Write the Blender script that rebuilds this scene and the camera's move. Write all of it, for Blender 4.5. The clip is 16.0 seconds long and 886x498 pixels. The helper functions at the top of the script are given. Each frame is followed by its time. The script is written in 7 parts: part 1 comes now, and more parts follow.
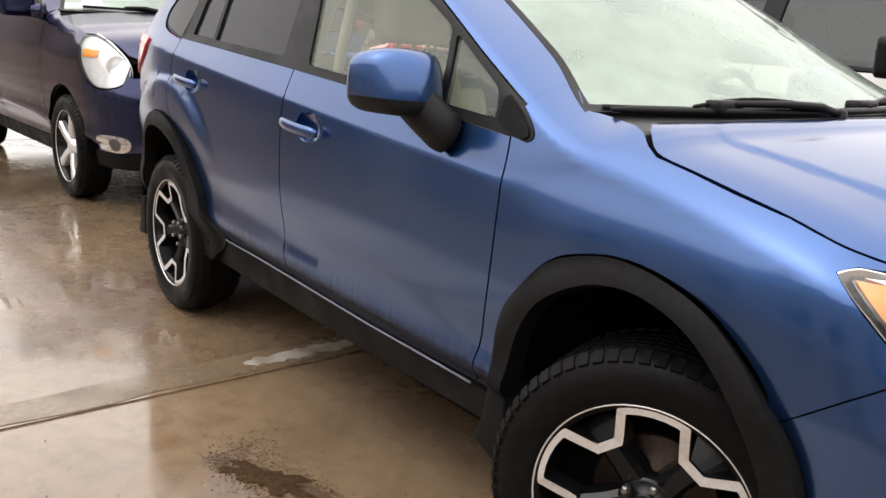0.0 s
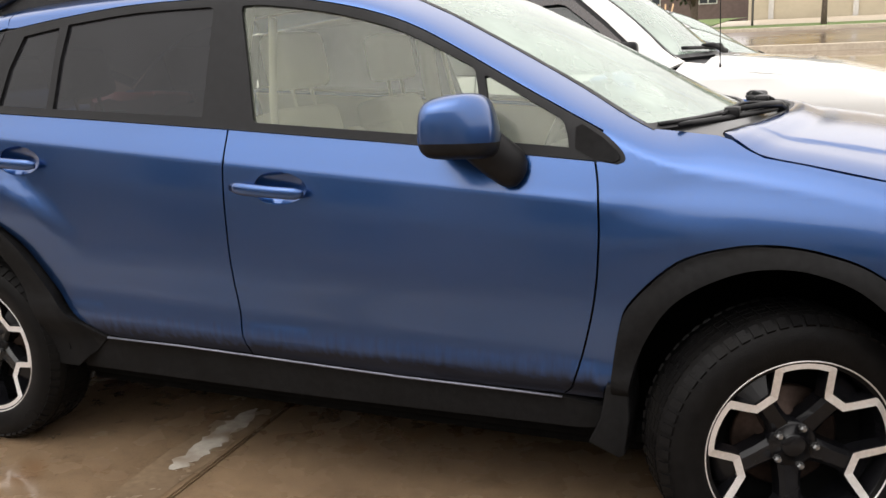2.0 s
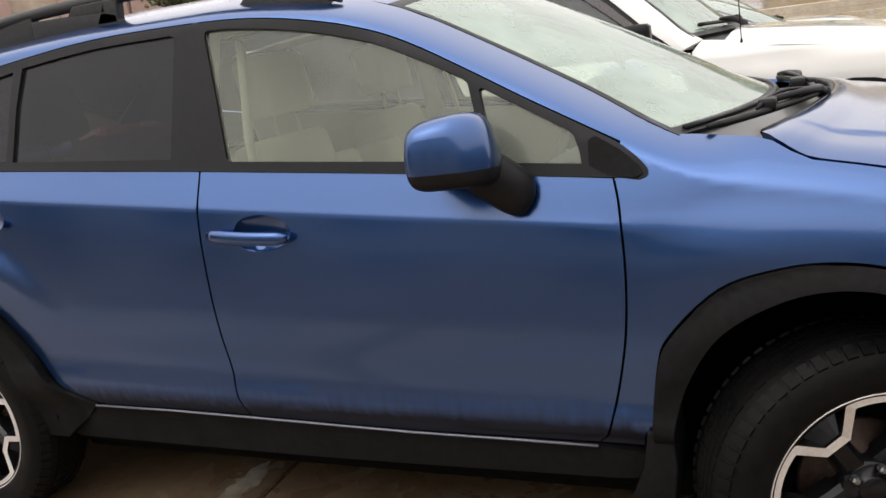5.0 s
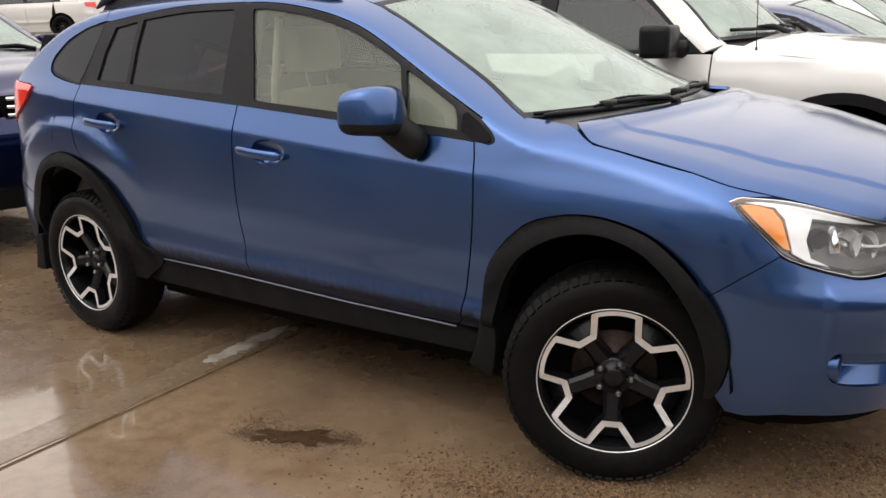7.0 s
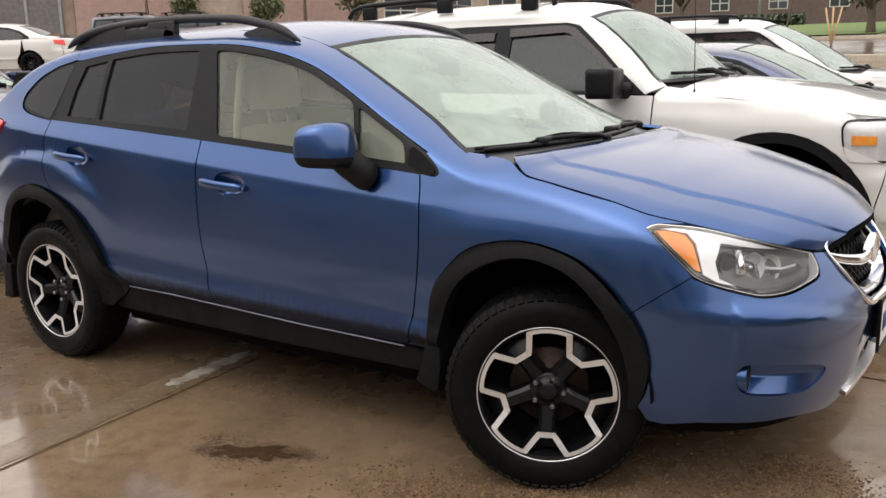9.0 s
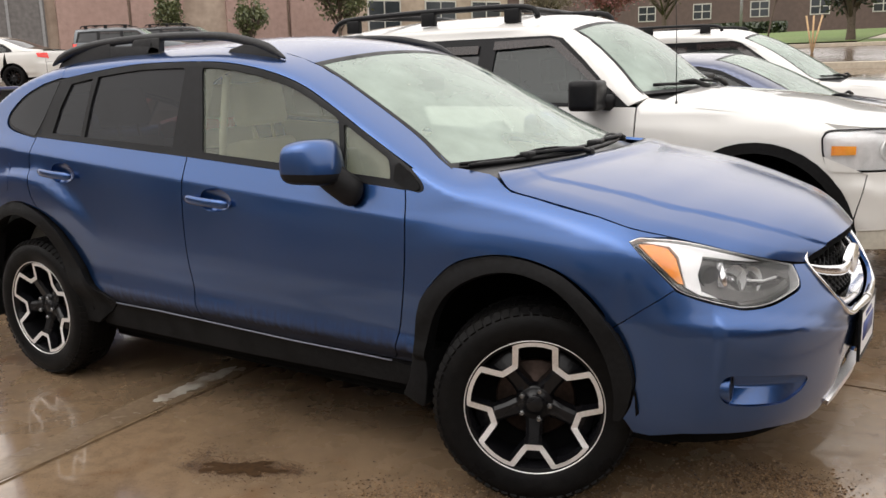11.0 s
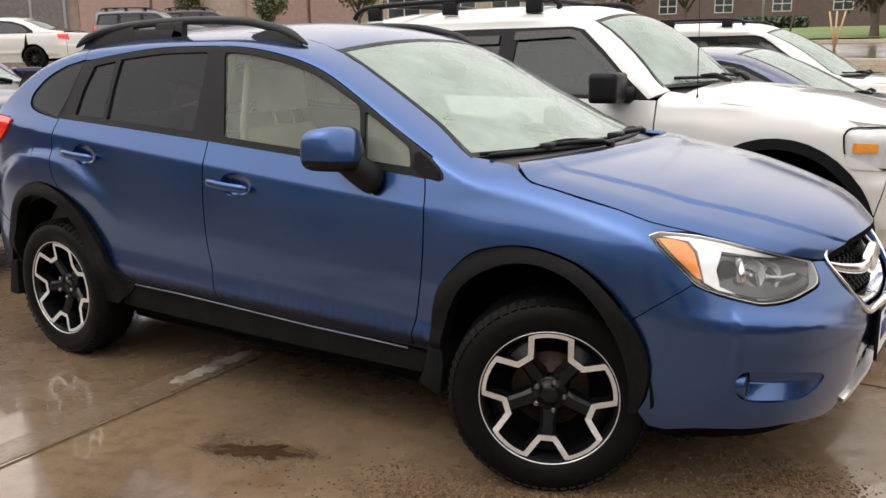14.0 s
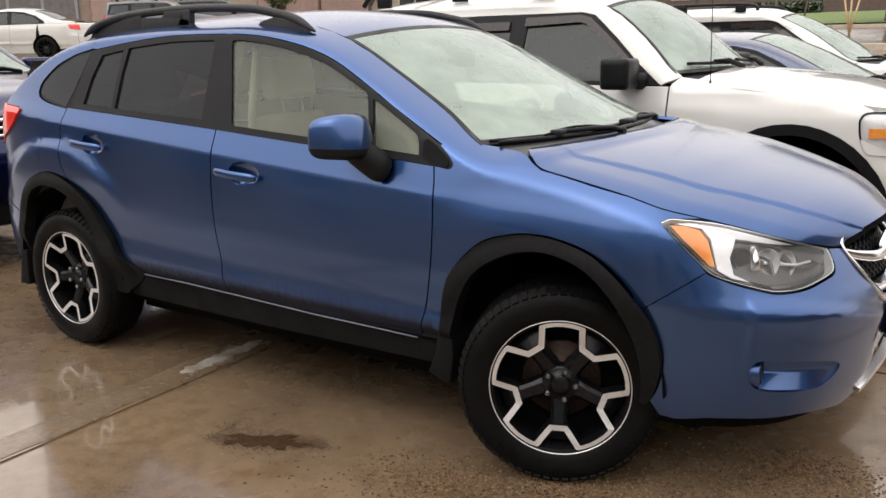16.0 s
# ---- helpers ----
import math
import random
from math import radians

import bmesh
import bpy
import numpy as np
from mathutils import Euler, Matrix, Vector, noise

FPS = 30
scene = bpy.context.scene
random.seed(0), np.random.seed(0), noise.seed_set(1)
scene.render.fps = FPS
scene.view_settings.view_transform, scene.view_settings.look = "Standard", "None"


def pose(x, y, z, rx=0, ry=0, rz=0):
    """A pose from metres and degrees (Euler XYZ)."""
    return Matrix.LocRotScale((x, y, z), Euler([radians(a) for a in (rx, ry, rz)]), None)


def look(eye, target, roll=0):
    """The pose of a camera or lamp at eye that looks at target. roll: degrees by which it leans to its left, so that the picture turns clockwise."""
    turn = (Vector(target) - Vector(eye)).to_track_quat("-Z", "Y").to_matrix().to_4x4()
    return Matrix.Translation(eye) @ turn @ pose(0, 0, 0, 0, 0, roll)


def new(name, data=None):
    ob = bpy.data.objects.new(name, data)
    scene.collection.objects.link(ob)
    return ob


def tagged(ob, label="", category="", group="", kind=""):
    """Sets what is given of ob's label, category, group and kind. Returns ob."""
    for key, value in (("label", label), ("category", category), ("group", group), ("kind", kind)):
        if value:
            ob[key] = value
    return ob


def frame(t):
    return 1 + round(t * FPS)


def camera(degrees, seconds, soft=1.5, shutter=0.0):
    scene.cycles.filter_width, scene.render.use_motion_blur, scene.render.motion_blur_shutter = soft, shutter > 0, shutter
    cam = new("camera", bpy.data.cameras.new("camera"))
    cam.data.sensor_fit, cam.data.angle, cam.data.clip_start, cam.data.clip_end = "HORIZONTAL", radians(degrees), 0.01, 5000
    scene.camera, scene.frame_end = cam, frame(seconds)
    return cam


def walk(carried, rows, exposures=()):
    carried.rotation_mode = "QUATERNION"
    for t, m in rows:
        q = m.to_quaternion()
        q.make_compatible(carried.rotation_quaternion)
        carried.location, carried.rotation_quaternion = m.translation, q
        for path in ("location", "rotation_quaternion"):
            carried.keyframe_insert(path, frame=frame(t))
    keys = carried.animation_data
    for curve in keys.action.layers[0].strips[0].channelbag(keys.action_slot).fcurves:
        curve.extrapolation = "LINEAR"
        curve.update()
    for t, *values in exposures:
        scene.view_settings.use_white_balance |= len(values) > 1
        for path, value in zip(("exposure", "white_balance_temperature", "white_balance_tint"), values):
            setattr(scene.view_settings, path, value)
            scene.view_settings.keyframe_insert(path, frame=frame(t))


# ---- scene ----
from mathutils.geometry import delaunay_2d_cdt

SKY, SUN = 1.9, 0.4

cam = camera(53.3, 16.0)
PATH = [
    (0, (2.351, -2.098, 1.226), (0.789, -0.944, 0.749), 3.1),
    (0.5, (2.158, -2.431, 1.266), (0.89, -0.99, 0.705), 1.4),
    (1, (1.867, -2.626, 1.269), (0.765, -1.019, 0.817), -3.8),
    (1.5, (1.609, -2.776, 1.255), (0.714, -1.031, 0.859), -2.2),
    (2, (1.332, -2.936, 1.272), (0.575, -1.135, 0.845), -2.1),
    (2.5, (1.147, -2.939, 1.255), (0.354, -1.142, 0.879), -2.8),
    (3, (0.989, -2.962, 1.318), (0.302, -1.131, 0.897), -4.2),
    (3.5, (0.985, -2.85, 1.312), (0.26, -1.037, 0.879), -5.2),
    (4, (1.144, -2.593, 1.327), (0.329, -0.799, 0.987), -2.7),
    (4.5, (1.152, -2.564, 1.321), (0.437, -0.739, 0.926), -5.83),
    (4.7, (1.18, -2.583, 1.317), (0.438, -0.774, 0.895), -6.6),
    (6.8, (2.298, -3.042, 1.373), (1.132, -1.5, 0.861), -2.6),
    (7, (2.368, -3.08, 1.381), (1.228, -1.516, 0.875), -1.7),
    (7.5, (2.432, -3.218, 1.377), (1.336, -1.623, 0.874), -1.9),
    (8, (2.509, -3.247, 1.389), (1.402, -1.657, 0.892), -1.7),
    (8.5, (2.553, -3.225, 1.39), (1.455, -1.617, 0.936), -1.5),
    (9, (2.557, -3.22, 1.389), (1.464, -1.599, 0.965), -1.2),
    (9.2, (2.561, -3.229, 1.392), (1.464, -1.607, 0.983), -0.9),
    (11.3, (2.572, -3.235, 1.414), (1.507, -1.592, 1.006), -1.6),
    (11.5, (2.573, -3.229, 1.413), (1.51, -1.587, 0.994), -1.5),
    (12, (2.563, -3.227, 1.411), (1.5, -1.591, 0.972), -0.7),
    (12.5, (2.564, -3.222, 1.414), (1.499, -1.586, 0.977), -0.6),
    (13, (2.557, -3.239, 1.415), (1.462, -1.617, 1.002), -0.8),
    (13.5, (2.568, -3.262, 1.418), (1.469, -1.641, 1.012), -0.7),
    (14, (2.563, -3.25, 1.415), (1.47, -1.631, 0.987), -0.5),
    (14.5, (2.556, -3.245, 1.414), (1.458, -1.633, 0.975), -0.5),
    (15, (2.559, -3.239, 1.411), (1.464, -1.626, 0.962), -0.6),
    (15.5, (2.552, -3.227, 1.41), (1.449, -1.621, 0.957), -0.9),
    (16, (2.553, -3.221, 1.408), (1.44, -1.621, 0.955), -0.9),
]
walk(cam, [(t, look(eye, target, roll)) for t, eye, target, roll in PATH], [(0.0, 0.42), (0.5, 0.55), (1.2, 0.46), (2.0, 0.4), (3.0, 0.38), (4.0, 0.28), (4.5, 0.18), (7.0, 0.1), (9.0, 0.05), (16.0, 0.05)])

# ---------------------------------------------------------------- world and light
world = bpy.data.worlds.new("world")
scene.world = world
world.use_nodes = True
wn, wl = world.node_tree.nodes, world.node_tree.links
sky = wn.new("ShaderNodeTexSky")
sky.sky_type = 'NISHITA'
sky.sun_disc = False
sky.sun_elevation = math.radians(52)
sky.sun_rotation = math.radians(200)
sky.dust_density = 6.0
sky.air_density = 1.6
sky.ozone_density = 1.0
hsv = wn.new("ShaderNodeHueSaturation")
hsv.inputs["Saturation"].default_value = 0.15
wl.new(sky.outputs[0], hsv.inputs["Color"])
thin = wn.new("ShaderNodeVectorMath")
thin.operation = 'SCALE'
thin.inputs["Scale"].default_value = 0.12
wl.new(hsv.outputs[0], thin.inputs[0])
cloud_cover = wn.new("ShaderNodeMix")
cloud_cover.data_type = 'RGBA'
cloud_cover.inputs["Factor"].default_value = 0.8
cloud_cover.inputs["B"].default_value = (1.0, 0.985, 0.965, 1)
wl.new(thin.outputs[0], cloud_cover.inputs["A"])
up = wn.new("ShaderNodeTexCoord")
split = wn.new("ShaderNodeSeparateXYZ")
wl.new(up.outputs["Generated"], split.inputs[0])
dome = wn.new("ShaderNodeMapRange")
dome.inputs["From Min"].default_value = 0.0
dome.inputs["From Max"].default_value = 1.0
dome.inputs["To Min"].default_value = 0.62
dome.inputs["To Max"].default_value = 1.25
wl.new(split.outputs["Z"], dome.inputs["Value"])
veil = wn.new("ShaderNodeVectorMath")
veil.operation = 'SCALE'
veil.inputs[0].default_value = (1.03, 0.98, 0.95)
wl.new(dome.outputs[0], veil.inputs["Scale"])
wl.new(veil.outputs[0], cloud_cover.inputs["B"])
bg = wn["Background"]
bg.inputs["Strength"].default_value = SKY
wl.new(cloud_cover.outputs["Result"], bg.inputs["Color"])
sun_data = bpy.data.lights.new("sun", 'SUN')
sun_data.energy = SUN
sun_data.angle = math.radians(60)
sun_data.color = (1.0, 0.98, 0.95)
sun = new("sun", sun_data)
sun.matrix_world = look((-1.2, -3.0, 6), (0, 0, 0))


# ---------------------------------------------------------------- materials
def material(name, color, rough=0.5, metal=0.0, grain=0.0, scale=20.0, bump=0.0, bump_scale=None, coat=0.0, spread=0.0, spec=0.5, detail=6.0, dirt=None, dirt_scale=2.0, dirt_amount=0.5):
    """A Principled surface with colour and roughness varied at two scales and a fine relief."""
    m = bpy.data.materials.new(name)
    m.use_nodes = True
    n, l = m.node_tree.nodes, m.node_tree.links
    b = n["Principled BSDF"]
    b.inputs["Base Color"].default_value = (*color, 1)
    b.inputs["Roughness"].default_value = rough
    b.inputs["Metallic"].default_value = metal
    b.inputs["Coat Weight"].default_value = coat
    b.inputs["Coat Roughness"].default_value = 0.05
    b.inputs["Specular IOR Level"].default_value = spec
    co = n.new("ShaderNodeTexCoord")
    if grain or bump or dirt:
        fine = n.new("ShaderNodeTexNoise")
        fine.inputs["Scale"].default_value = scale
        fine.inputs["Detail"].default_value = detail
        l.new(co.outputs["Object"], fine.inputs["Vector"])
        wide = n.new("ShaderNodeTexNoise")
        wide.inputs["Scale"].default_value = dirt_scale
        wide.inputs["Detail"].default_value = 5
        l.new(co.outputs["Object"], wide.inputs["Vector"])
        ramp = n.new("ShaderNodeMapRange")
        ramp.inputs["From Min"].default_value = 0.3
        ramp.inputs["From Max"].default_value = 0.7
        ramp.inputs["To Min"].default_value = 1 - grain
        ramp.inputs["To Max"].default_value = 1 + grain
        l.new(fine.outputs["Fac"], ramp.inputs["Value"])
        mul = n.new("ShaderNodeVectorMath")
        mul.operation = 'SCALE'
        mul.inputs[0].default_value = color
        l.new(ramp.outputs[0], mul.inputs["Scale"])
        out = mul.outputs[0]
        if dirt:
            mix = n.new("ShaderNodeMix")
            mix.data_type = 'RGBA'
            mix.inputs["B"].default_value = (*dirt, 1)
            far = n.new("ShaderNodeMapRange")
            far.inputs["From Min"].default_value = 0.42
            far.inputs["From Max"].default_value = 0.72
            far.inputs["To Max"].default_value = dirt_amount
            l.new(wide.outputs["Fac"], far.inputs["Value"])
            l.new(far.outputs[0], mix.inputs["Factor"])
            l.new(out, mix.inputs["A"])
            out = mix.outputs["Result"]
        l.new(out, b.inputs["Base Color"])
        if spread:
            rr = n.new("ShaderNodeMapRange")
            rr.inputs["From Min"].default_value = 0.35
            rr.inputs["From Max"].default_value = 0.65
            rr.inputs["To Min"].default_value = max(0.02, rough - spread)
            rr.inputs["To Max"].default_value = min(1.0, rough + spread)
            l.new(wide.outputs["Fac"], rr.inputs["Value"])
            l.new(rr.outputs[0], b.inputs["Roughness"])
        if bump:
            relief = n.new("ShaderNodeTexNoise")
            relief.inputs["Scale"].default_value = bump_scale or scale
            relief.inputs["Detail"].default_value = 4
            l.new(co.outputs["Object"], relief.inputs["Vector"])
            bm_ = n.new("ShaderNodeBump")
            bm_.inputs["Strength"].default_value = bump
            bm_.inputs["Distance"].default_value = 0.004
            l.new(relief.outputs["Fac"], bm_.inputs["Height"])
            l.new(bm_.outputs[0], b.inputs["Normal"])
    return m


def paint(name, color, metal=0.5, rough=0.32, flake=0.05, coat=1.0):
    """Wet car paint: flakes in the base, water drops as a fine relief under a clear coat."""
    m = material(name, color, rough, metal, grain=flake, scale=900, coat=coat, spread=0.05, dirt=tuple(0.75 * c + 0.02 for c in color), dirt_scale=1.3, dirt_amount=0.35)
    n, l = m.node_tree.nodes, m.node_tree.links
    b = n["Principled BSDF"]
    co = n.new("ShaderNodeTexCoord")
    drops = n.new("ShaderNodeTexVoronoi")
    drops.inputs["Scale"].default_value = 95
    drops.inputs["Randomness"].default_value = 1.0
    l.new(co.outputs["Object"], drops.inputs["Vector"])
    edge = n.new("ShaderNodeMapRange")
    edge.interpolation_type = 'SMOOTHSTEP'
    edge.inputs["From Min"].default_value = 0.05
    edge.inputs["From Max"].default_value = 0.22
    edge.inputs["To Min"].default_value = 1.0
    edge.inputs["To Max"].default_value = 0.0
    l.new(drops.outputs["Distance"], edge.inputs["Value"])
    bm_ = n.new("ShaderNodeBump")
    bm_.inputs["Strength"].default_value = 0.2
    bm_.inputs["Distance"].default_value = 0.0012
    l.new(edge.outputs[0], bm_.inputs["Height"])
    l.new(bm_.outputs[0], b.inputs["Coat Normal"])
    if metal > 0.8:
        b.inputs["Specular Tint"].default_value = (0.72, 0.70, 0.74, 1)
        b.inputs["Coat IOR"].default_value = 1.56
        b.inputs["Coat Roughness"].default_value = 0.12
    return m


def splash(m):
    """Road dirt thrown up on the lower flanks, in streaks."""
    n, l = m.node_tree.nodes, m.node_tree.links
    b = n["Principled BSDF"]
    geo = n.new("ShaderNodeNewGeometry")
    sep = n.new("ShaderNodeSeparateXYZ")
    l.new(geo.outputs["Position"], sep.inputs[0])
    mp = n.new("ShaderNodeMapping")
    mp.inputs["Scale"].default_value = (55, 55, 6)
    l.new(geo.outputs["Position"], mp.inputs["Vector"])
    st = n.new("ShaderNodeTexNoise")
    st.inputs["Scale"].default_value = 1.0
    st.inputs["Detail"].default_value = 6
    l.new(mp.outputs[0], st.inputs["Vector"])
    low = n.new("ShaderNodeMapRange")
    low.inputs["From Min"].default_value = 0.53
    low.inputs["From Max"].default_value = 0.38
    low.inputs["To Max"].default_value = 0.9
    l.new(sep.outputs["Z"], low.inputs["Value"])
    sub = n.new("ShaderNodeMath")
    sub.operation = 'MULTIPLY_ADD'
    sub.inputs[1].default_value = 0.42
    l.new(st.outputs["Fac"], sub.inputs[0])
    l.new(low.outputs[0], sub.inputs[2])
    cut = n.new("ShaderNodeMapRange")
    cut.inputs["From Min"].default_value = 0.30
    cut.inputs["From Max"].default_value = 0.72
    cut.inputs["To Max"].default_value = 0.94
    ahead = n.new("ShaderNodeMapRange")
    ahead.inputs["From Min"].default_value = 0.85
    ahead.inputs["From Max"].default_value = 1.0
    ahead.inputs["To Min"].default_value = 0.0
    ahead.inputs["To Max"].default_value = -1.3
    l.new(sep.outputs["X"], ahead.inputs["Value"])
    less = n.new("ShaderNodeMath")
    less.operation = 'ADD'
    l.new(sub.outputs[0], less.inputs[0])
    l.new(ahead.outputs[0], less.inputs[1])
    l.new(less.outputs[0], cut.inputs["Value"])
    src = b.inputs["Base Color"].links[0].from_socket
    mix = n.new("ShaderNodeMix")
    mix.data_type = 'RGBA'
    mix.inputs["B"].default_value = (0.006, 0.0058, 0.007, 1)
    l.new(cut.outputs[0], mix.inputs["Factor"])
    l.new(src, mix.inputs["A"])
    l.new(mix.outputs["Result"], b.inputs["Base Color"])
    inv = n.new("ShaderNodeMapRange")
    inv.inputs["To Min"].default_value = 1.0
    inv.inputs["To Max"].default_value = 0.0
    l.new(cut.outputs[0], inv.inputs["Value"])
    l.new(inv.outputs[0], b.inputs["Coat Weight"])
    flat = n.new("ShaderNodeMapRange")
    flat.inputs["To Min"].default_value = b.inputs["Metallic"].default_value
    flat.inputs["To Max"].default_value = 0.1
    l.new(cut.outputs[0], flat.inputs["Value"])
    l.new(flat.outputs[0], b.inputs["Metallic"])
    dull = n.new("ShaderNodeMix")
    dull.data_type = 'FLOAT'
    dull.inputs["B"].default_value = 0.8
    l.new(cut.outputs[0], dull.inputs["Factor"])
    l.new(b.inputs["Roughness"].links[0].from_socket, dull.inputs["A"])
    l.new(dull.outputs["Result"], b.inputs["Roughness"])


def glass(name, tint, fog, fog_color, rough=0.02, drops=0.0, ior=1.52, relief=0.25):
    """A pane: it lets light through with a tint, mirrors the sky, and carries a film of mist."""
    m = bpy.data.materials.new(name)
    m.use_nodes = True
    n, l = m.node_tree.nodes, m.node_tree.links
    n.remove(n["Principled BSDF"])
    clear = n.new("ShaderNodeBsdfTransparent")
    clear.inputs["Color"].default_value = (*tint, 1)
    mist = n.new("ShaderNodeBsdfDiffuse")
    mist.inputs["Color"].default_value = (*fog_color, 1)
    gloss = n.new("ShaderNodeBsdfGlossy")
    gloss.inputs["Roughness"].default_value = rough
    co = n.new("ShaderNodeTexCoord")
    cloud = n.new("ShaderNodeTexNoise")
    cloud.inputs["Scale"].default_value = 4
    cloud.inputs["Detail"].default_value = 6
    l.new(co.outputs["Object"], cloud.inputs["Vector"])
    amount = n.new("ShaderNodeMapRange")
    amount.inputs["From Min"].default_value = 0.3
    amount.inputs["From Max"].default_value = 0.7
    amount.inputs["To Min"].default_value = fog * 0.75
    amount.inputs["To Max"].default_value = min(1.0, fog * 1.25)
    l.new(cloud.outputs["Fac"], amount.inputs["Value"])
    first = n.new("ShaderNodeMixShader")
    l.new(amount.outputs[0], first.inputs[0])
    l.new(clear.outputs[0], first.inputs[1])
    l.new(mist.outputs[0], first.inputs[2])
    fres = n.new("ShaderNodeFresnel")
    fres.inputs["IOR"].default_value = ior
    second = n.new("ShaderNodeMixShader")
    l.new(fres.outputs[0], second.inputs[0])
    l.new(first.outputs[0], second.inputs[1])
    l.new(gloss.outputs[0], second.inputs[2])
    l.new(second.outputs[0], n["Material Output"].inputs[0])
    if drops:
        cell = n.new("ShaderNodeTexVoronoi")
        cell.inputs["Scale"].default_value = drops
        l.new(co.outputs["Object"], cell.inputs["Vector"])
        edge = n.new("ShaderNodeMapRange")
        edge.interpolation_type = 'SMOOTHSTEP'
        edge.inputs["From Min"].default_value = 0.08
        edge.inputs["From Max"].default_value = 0.3
        edge.inputs["To Min"].default_value = 1.0
        edge.inputs["To Max"].default_value = 0.0
        l.new(cell.outputs["Distance"], edge.inputs["Value"])
        bump = n.new("ShaderNodeBump")
        bump.inputs["Strength"].default_value = relief
        bump.inputs["Distance"].default_value = 0.002
        l.new(edge.outputs[0], bump.inputs["Height"])
        bead = n.new("ShaderNodeMath")
        bead.operation = 'MULTIPLY_ADD'
        l.new(edge.outputs[0], bead.inputs[0])
        bead.inputs[1].default_value = 0.12 * fog
        l.new(amount.outputs[0], bead.inputs[2])
        spots = n.new("ShaderNodeTexVoronoi")
        spots.inputs["Scale"].default_value = 0.5 * drops
        l.new(co.outputs["Object"], spots.inputs["Vector"])
        dot = n.new("ShaderNodeMapRange")
        dot.inputs["From Min"].default_value = 0.10
        dot.inputs["From Max"].default_value = 0.20
        dot.inputs["To Min"].default_value = 1.0
        dot.inputs["To Max"].default_value = 0.0
        l.new(spots.outputs["Distance"], dot.inputs["Value"])
        where = n.new("ShaderNodeTexNoise")
        where.inputs["Scale"].default_value = 2.2
        l.new(co.outputs["Object"], where.inputs["Vector"])
        some = n.new("ShaderNodeMapRange")
        some.inputs["From Min"].default_value = 0.50
        some.inputs["From Max"].default_value = 0.62
        some.inputs["To Max"].default_value = -0.75 * fog
        l.new(where.outputs["Fac"], some.inputs["Value"])
        wipe = n.new("ShaderNodeMath")
        wipe.operation = 'MULTIPLY_ADD'
        l.new(dot.outputs[0], wipe.inputs[0])
        l.new(some.outputs[0], wipe.inputs[1])
        l.new(bead.outputs[0], wipe.inputs[2])
        l.new(wipe.outputs[0], first.inputs[0])
        l.new(bump.outputs[0], gloss.inputs["Normal"])
        l.new(bump.outputs[0], mist.inputs["Normal"])
    return m


BLUE = paint("blue_paint", (0.0200, 0.073, 0.228), 0.97, 0.33, 0.05, 1.0)
splash(BLUE)
NAVY = paint("navy_paint", (0.010, 0.014, 0.060), 0.9, 0.2, 0.05, 0.7)
WHITE = paint("white_paint", (0.60, 0.585, 0.555), 0.0, 0.35, 0.01)
SLATE = paint("slate_paint", (0.050, 0.062, 0.115), 0.7, 0.33)
BLACKP = paint("black_paint", (0.012, 0.012, 0.013), 0.2, 0.25)
GREYP = paint("grey_paint", (0.10, 0.11, 0.12), 0.6, 0.33)
CLAD = material("black_cladding", (0.009, 0.009, 0.0095), 0.55, spec=0.07, grain=0.25, scale=60, bump=0.35, bump_scale=700, spread=0.12, dirt=(0.009, 0.008, 0.007), dirt_scale=6, dirt_amount=0.4)
TRIM = material("black_trim", (0.008, 0.008, 0.009), 0.42, spec=0.16, grain=0.2, scale=40, spread=0.08, dirt=(0.012, 0.012, 0.012), dirt_scale=9)
GLOSS = material("wet_black_plastic", (0.014, 0.014, 0.015), 0.36, spec=0.25, coat=0.2, grain=0.2, scale=40, spread=0.06)
RAIL = material("grained_black_plastic", (0.022, 0.022, 0.023), 0.5, spec=0.3, grain=0.25, scale=60, bump=0.3, bump_scale=500, spread=0.1)
DARK = material("dark_liner", (0.004, 0.004, 0.004), 0.9, spec=0.05, grain=0.3, scale=30, bump=0.2)
RUBBER = material("tyre_rubber", (0.0055, 0.0053, 0.0055), 0.42, spec=0.07, grain=0.3, scale=50, bump=0.3, bump_scale=260, spread=0.15, dirt=(0.009, 0.008, 0.007), dirt_scale=8, dirt_amount=0.5)
RIMBLACK = material("gloss_black_alloy", (0.005, 0.005, 0.006), 0.22, 0.0, spec=0.3, grain=0.2, scale=40, spread=0.1)
ALLOY = material("machined_alloy", (0.80, 0.78, 0.77), 0.42, 0.75, grain=0.08, scale=120, spread=0.1)
CHROME = material("chrome", (0.75, 0.75, 0.76), 0.12, 1.0, grain=0.05, scale=40, spread=0.05)
LIP = material("pale_sill_lip", (0.19, 0.20, 0.25), 0.4, 0.4, grain=0.1, scale=60)
NUT = material("dark_steel_nut", (0.20, 0.20, 0.20), 0.2, 0.8, grain=0.2, scale=60)
DISC = material("brake_disc", (0.045, 0.030, 0.024), 0.5, 0.8, grain=0.3, scale=60)
BEIGE = material("beige_cloth", (0.56, 0.52, 0.40), 0.9, grain=0.12, scale=90, dirt=(0.46, 0.42, 0.32), dirt_scale=5)
DASH = material("grey_dash", (0.16, 0.155, 0.14), 0.75, grain=0.15, scale=60)
AMBER = material("amber_lens", (0.95, 0.30, 0.01), 0.12, grain=0.15, scale=45, coat=1.0, dirt=(1.0, 0.52, 0.05), dirt_scale=9, dirt_amount=0.8)
REDLENS = material("red_lens", (0.75, 0.02, 0.01), 0.1, grain=0.15, scale=40, coat=1.0)
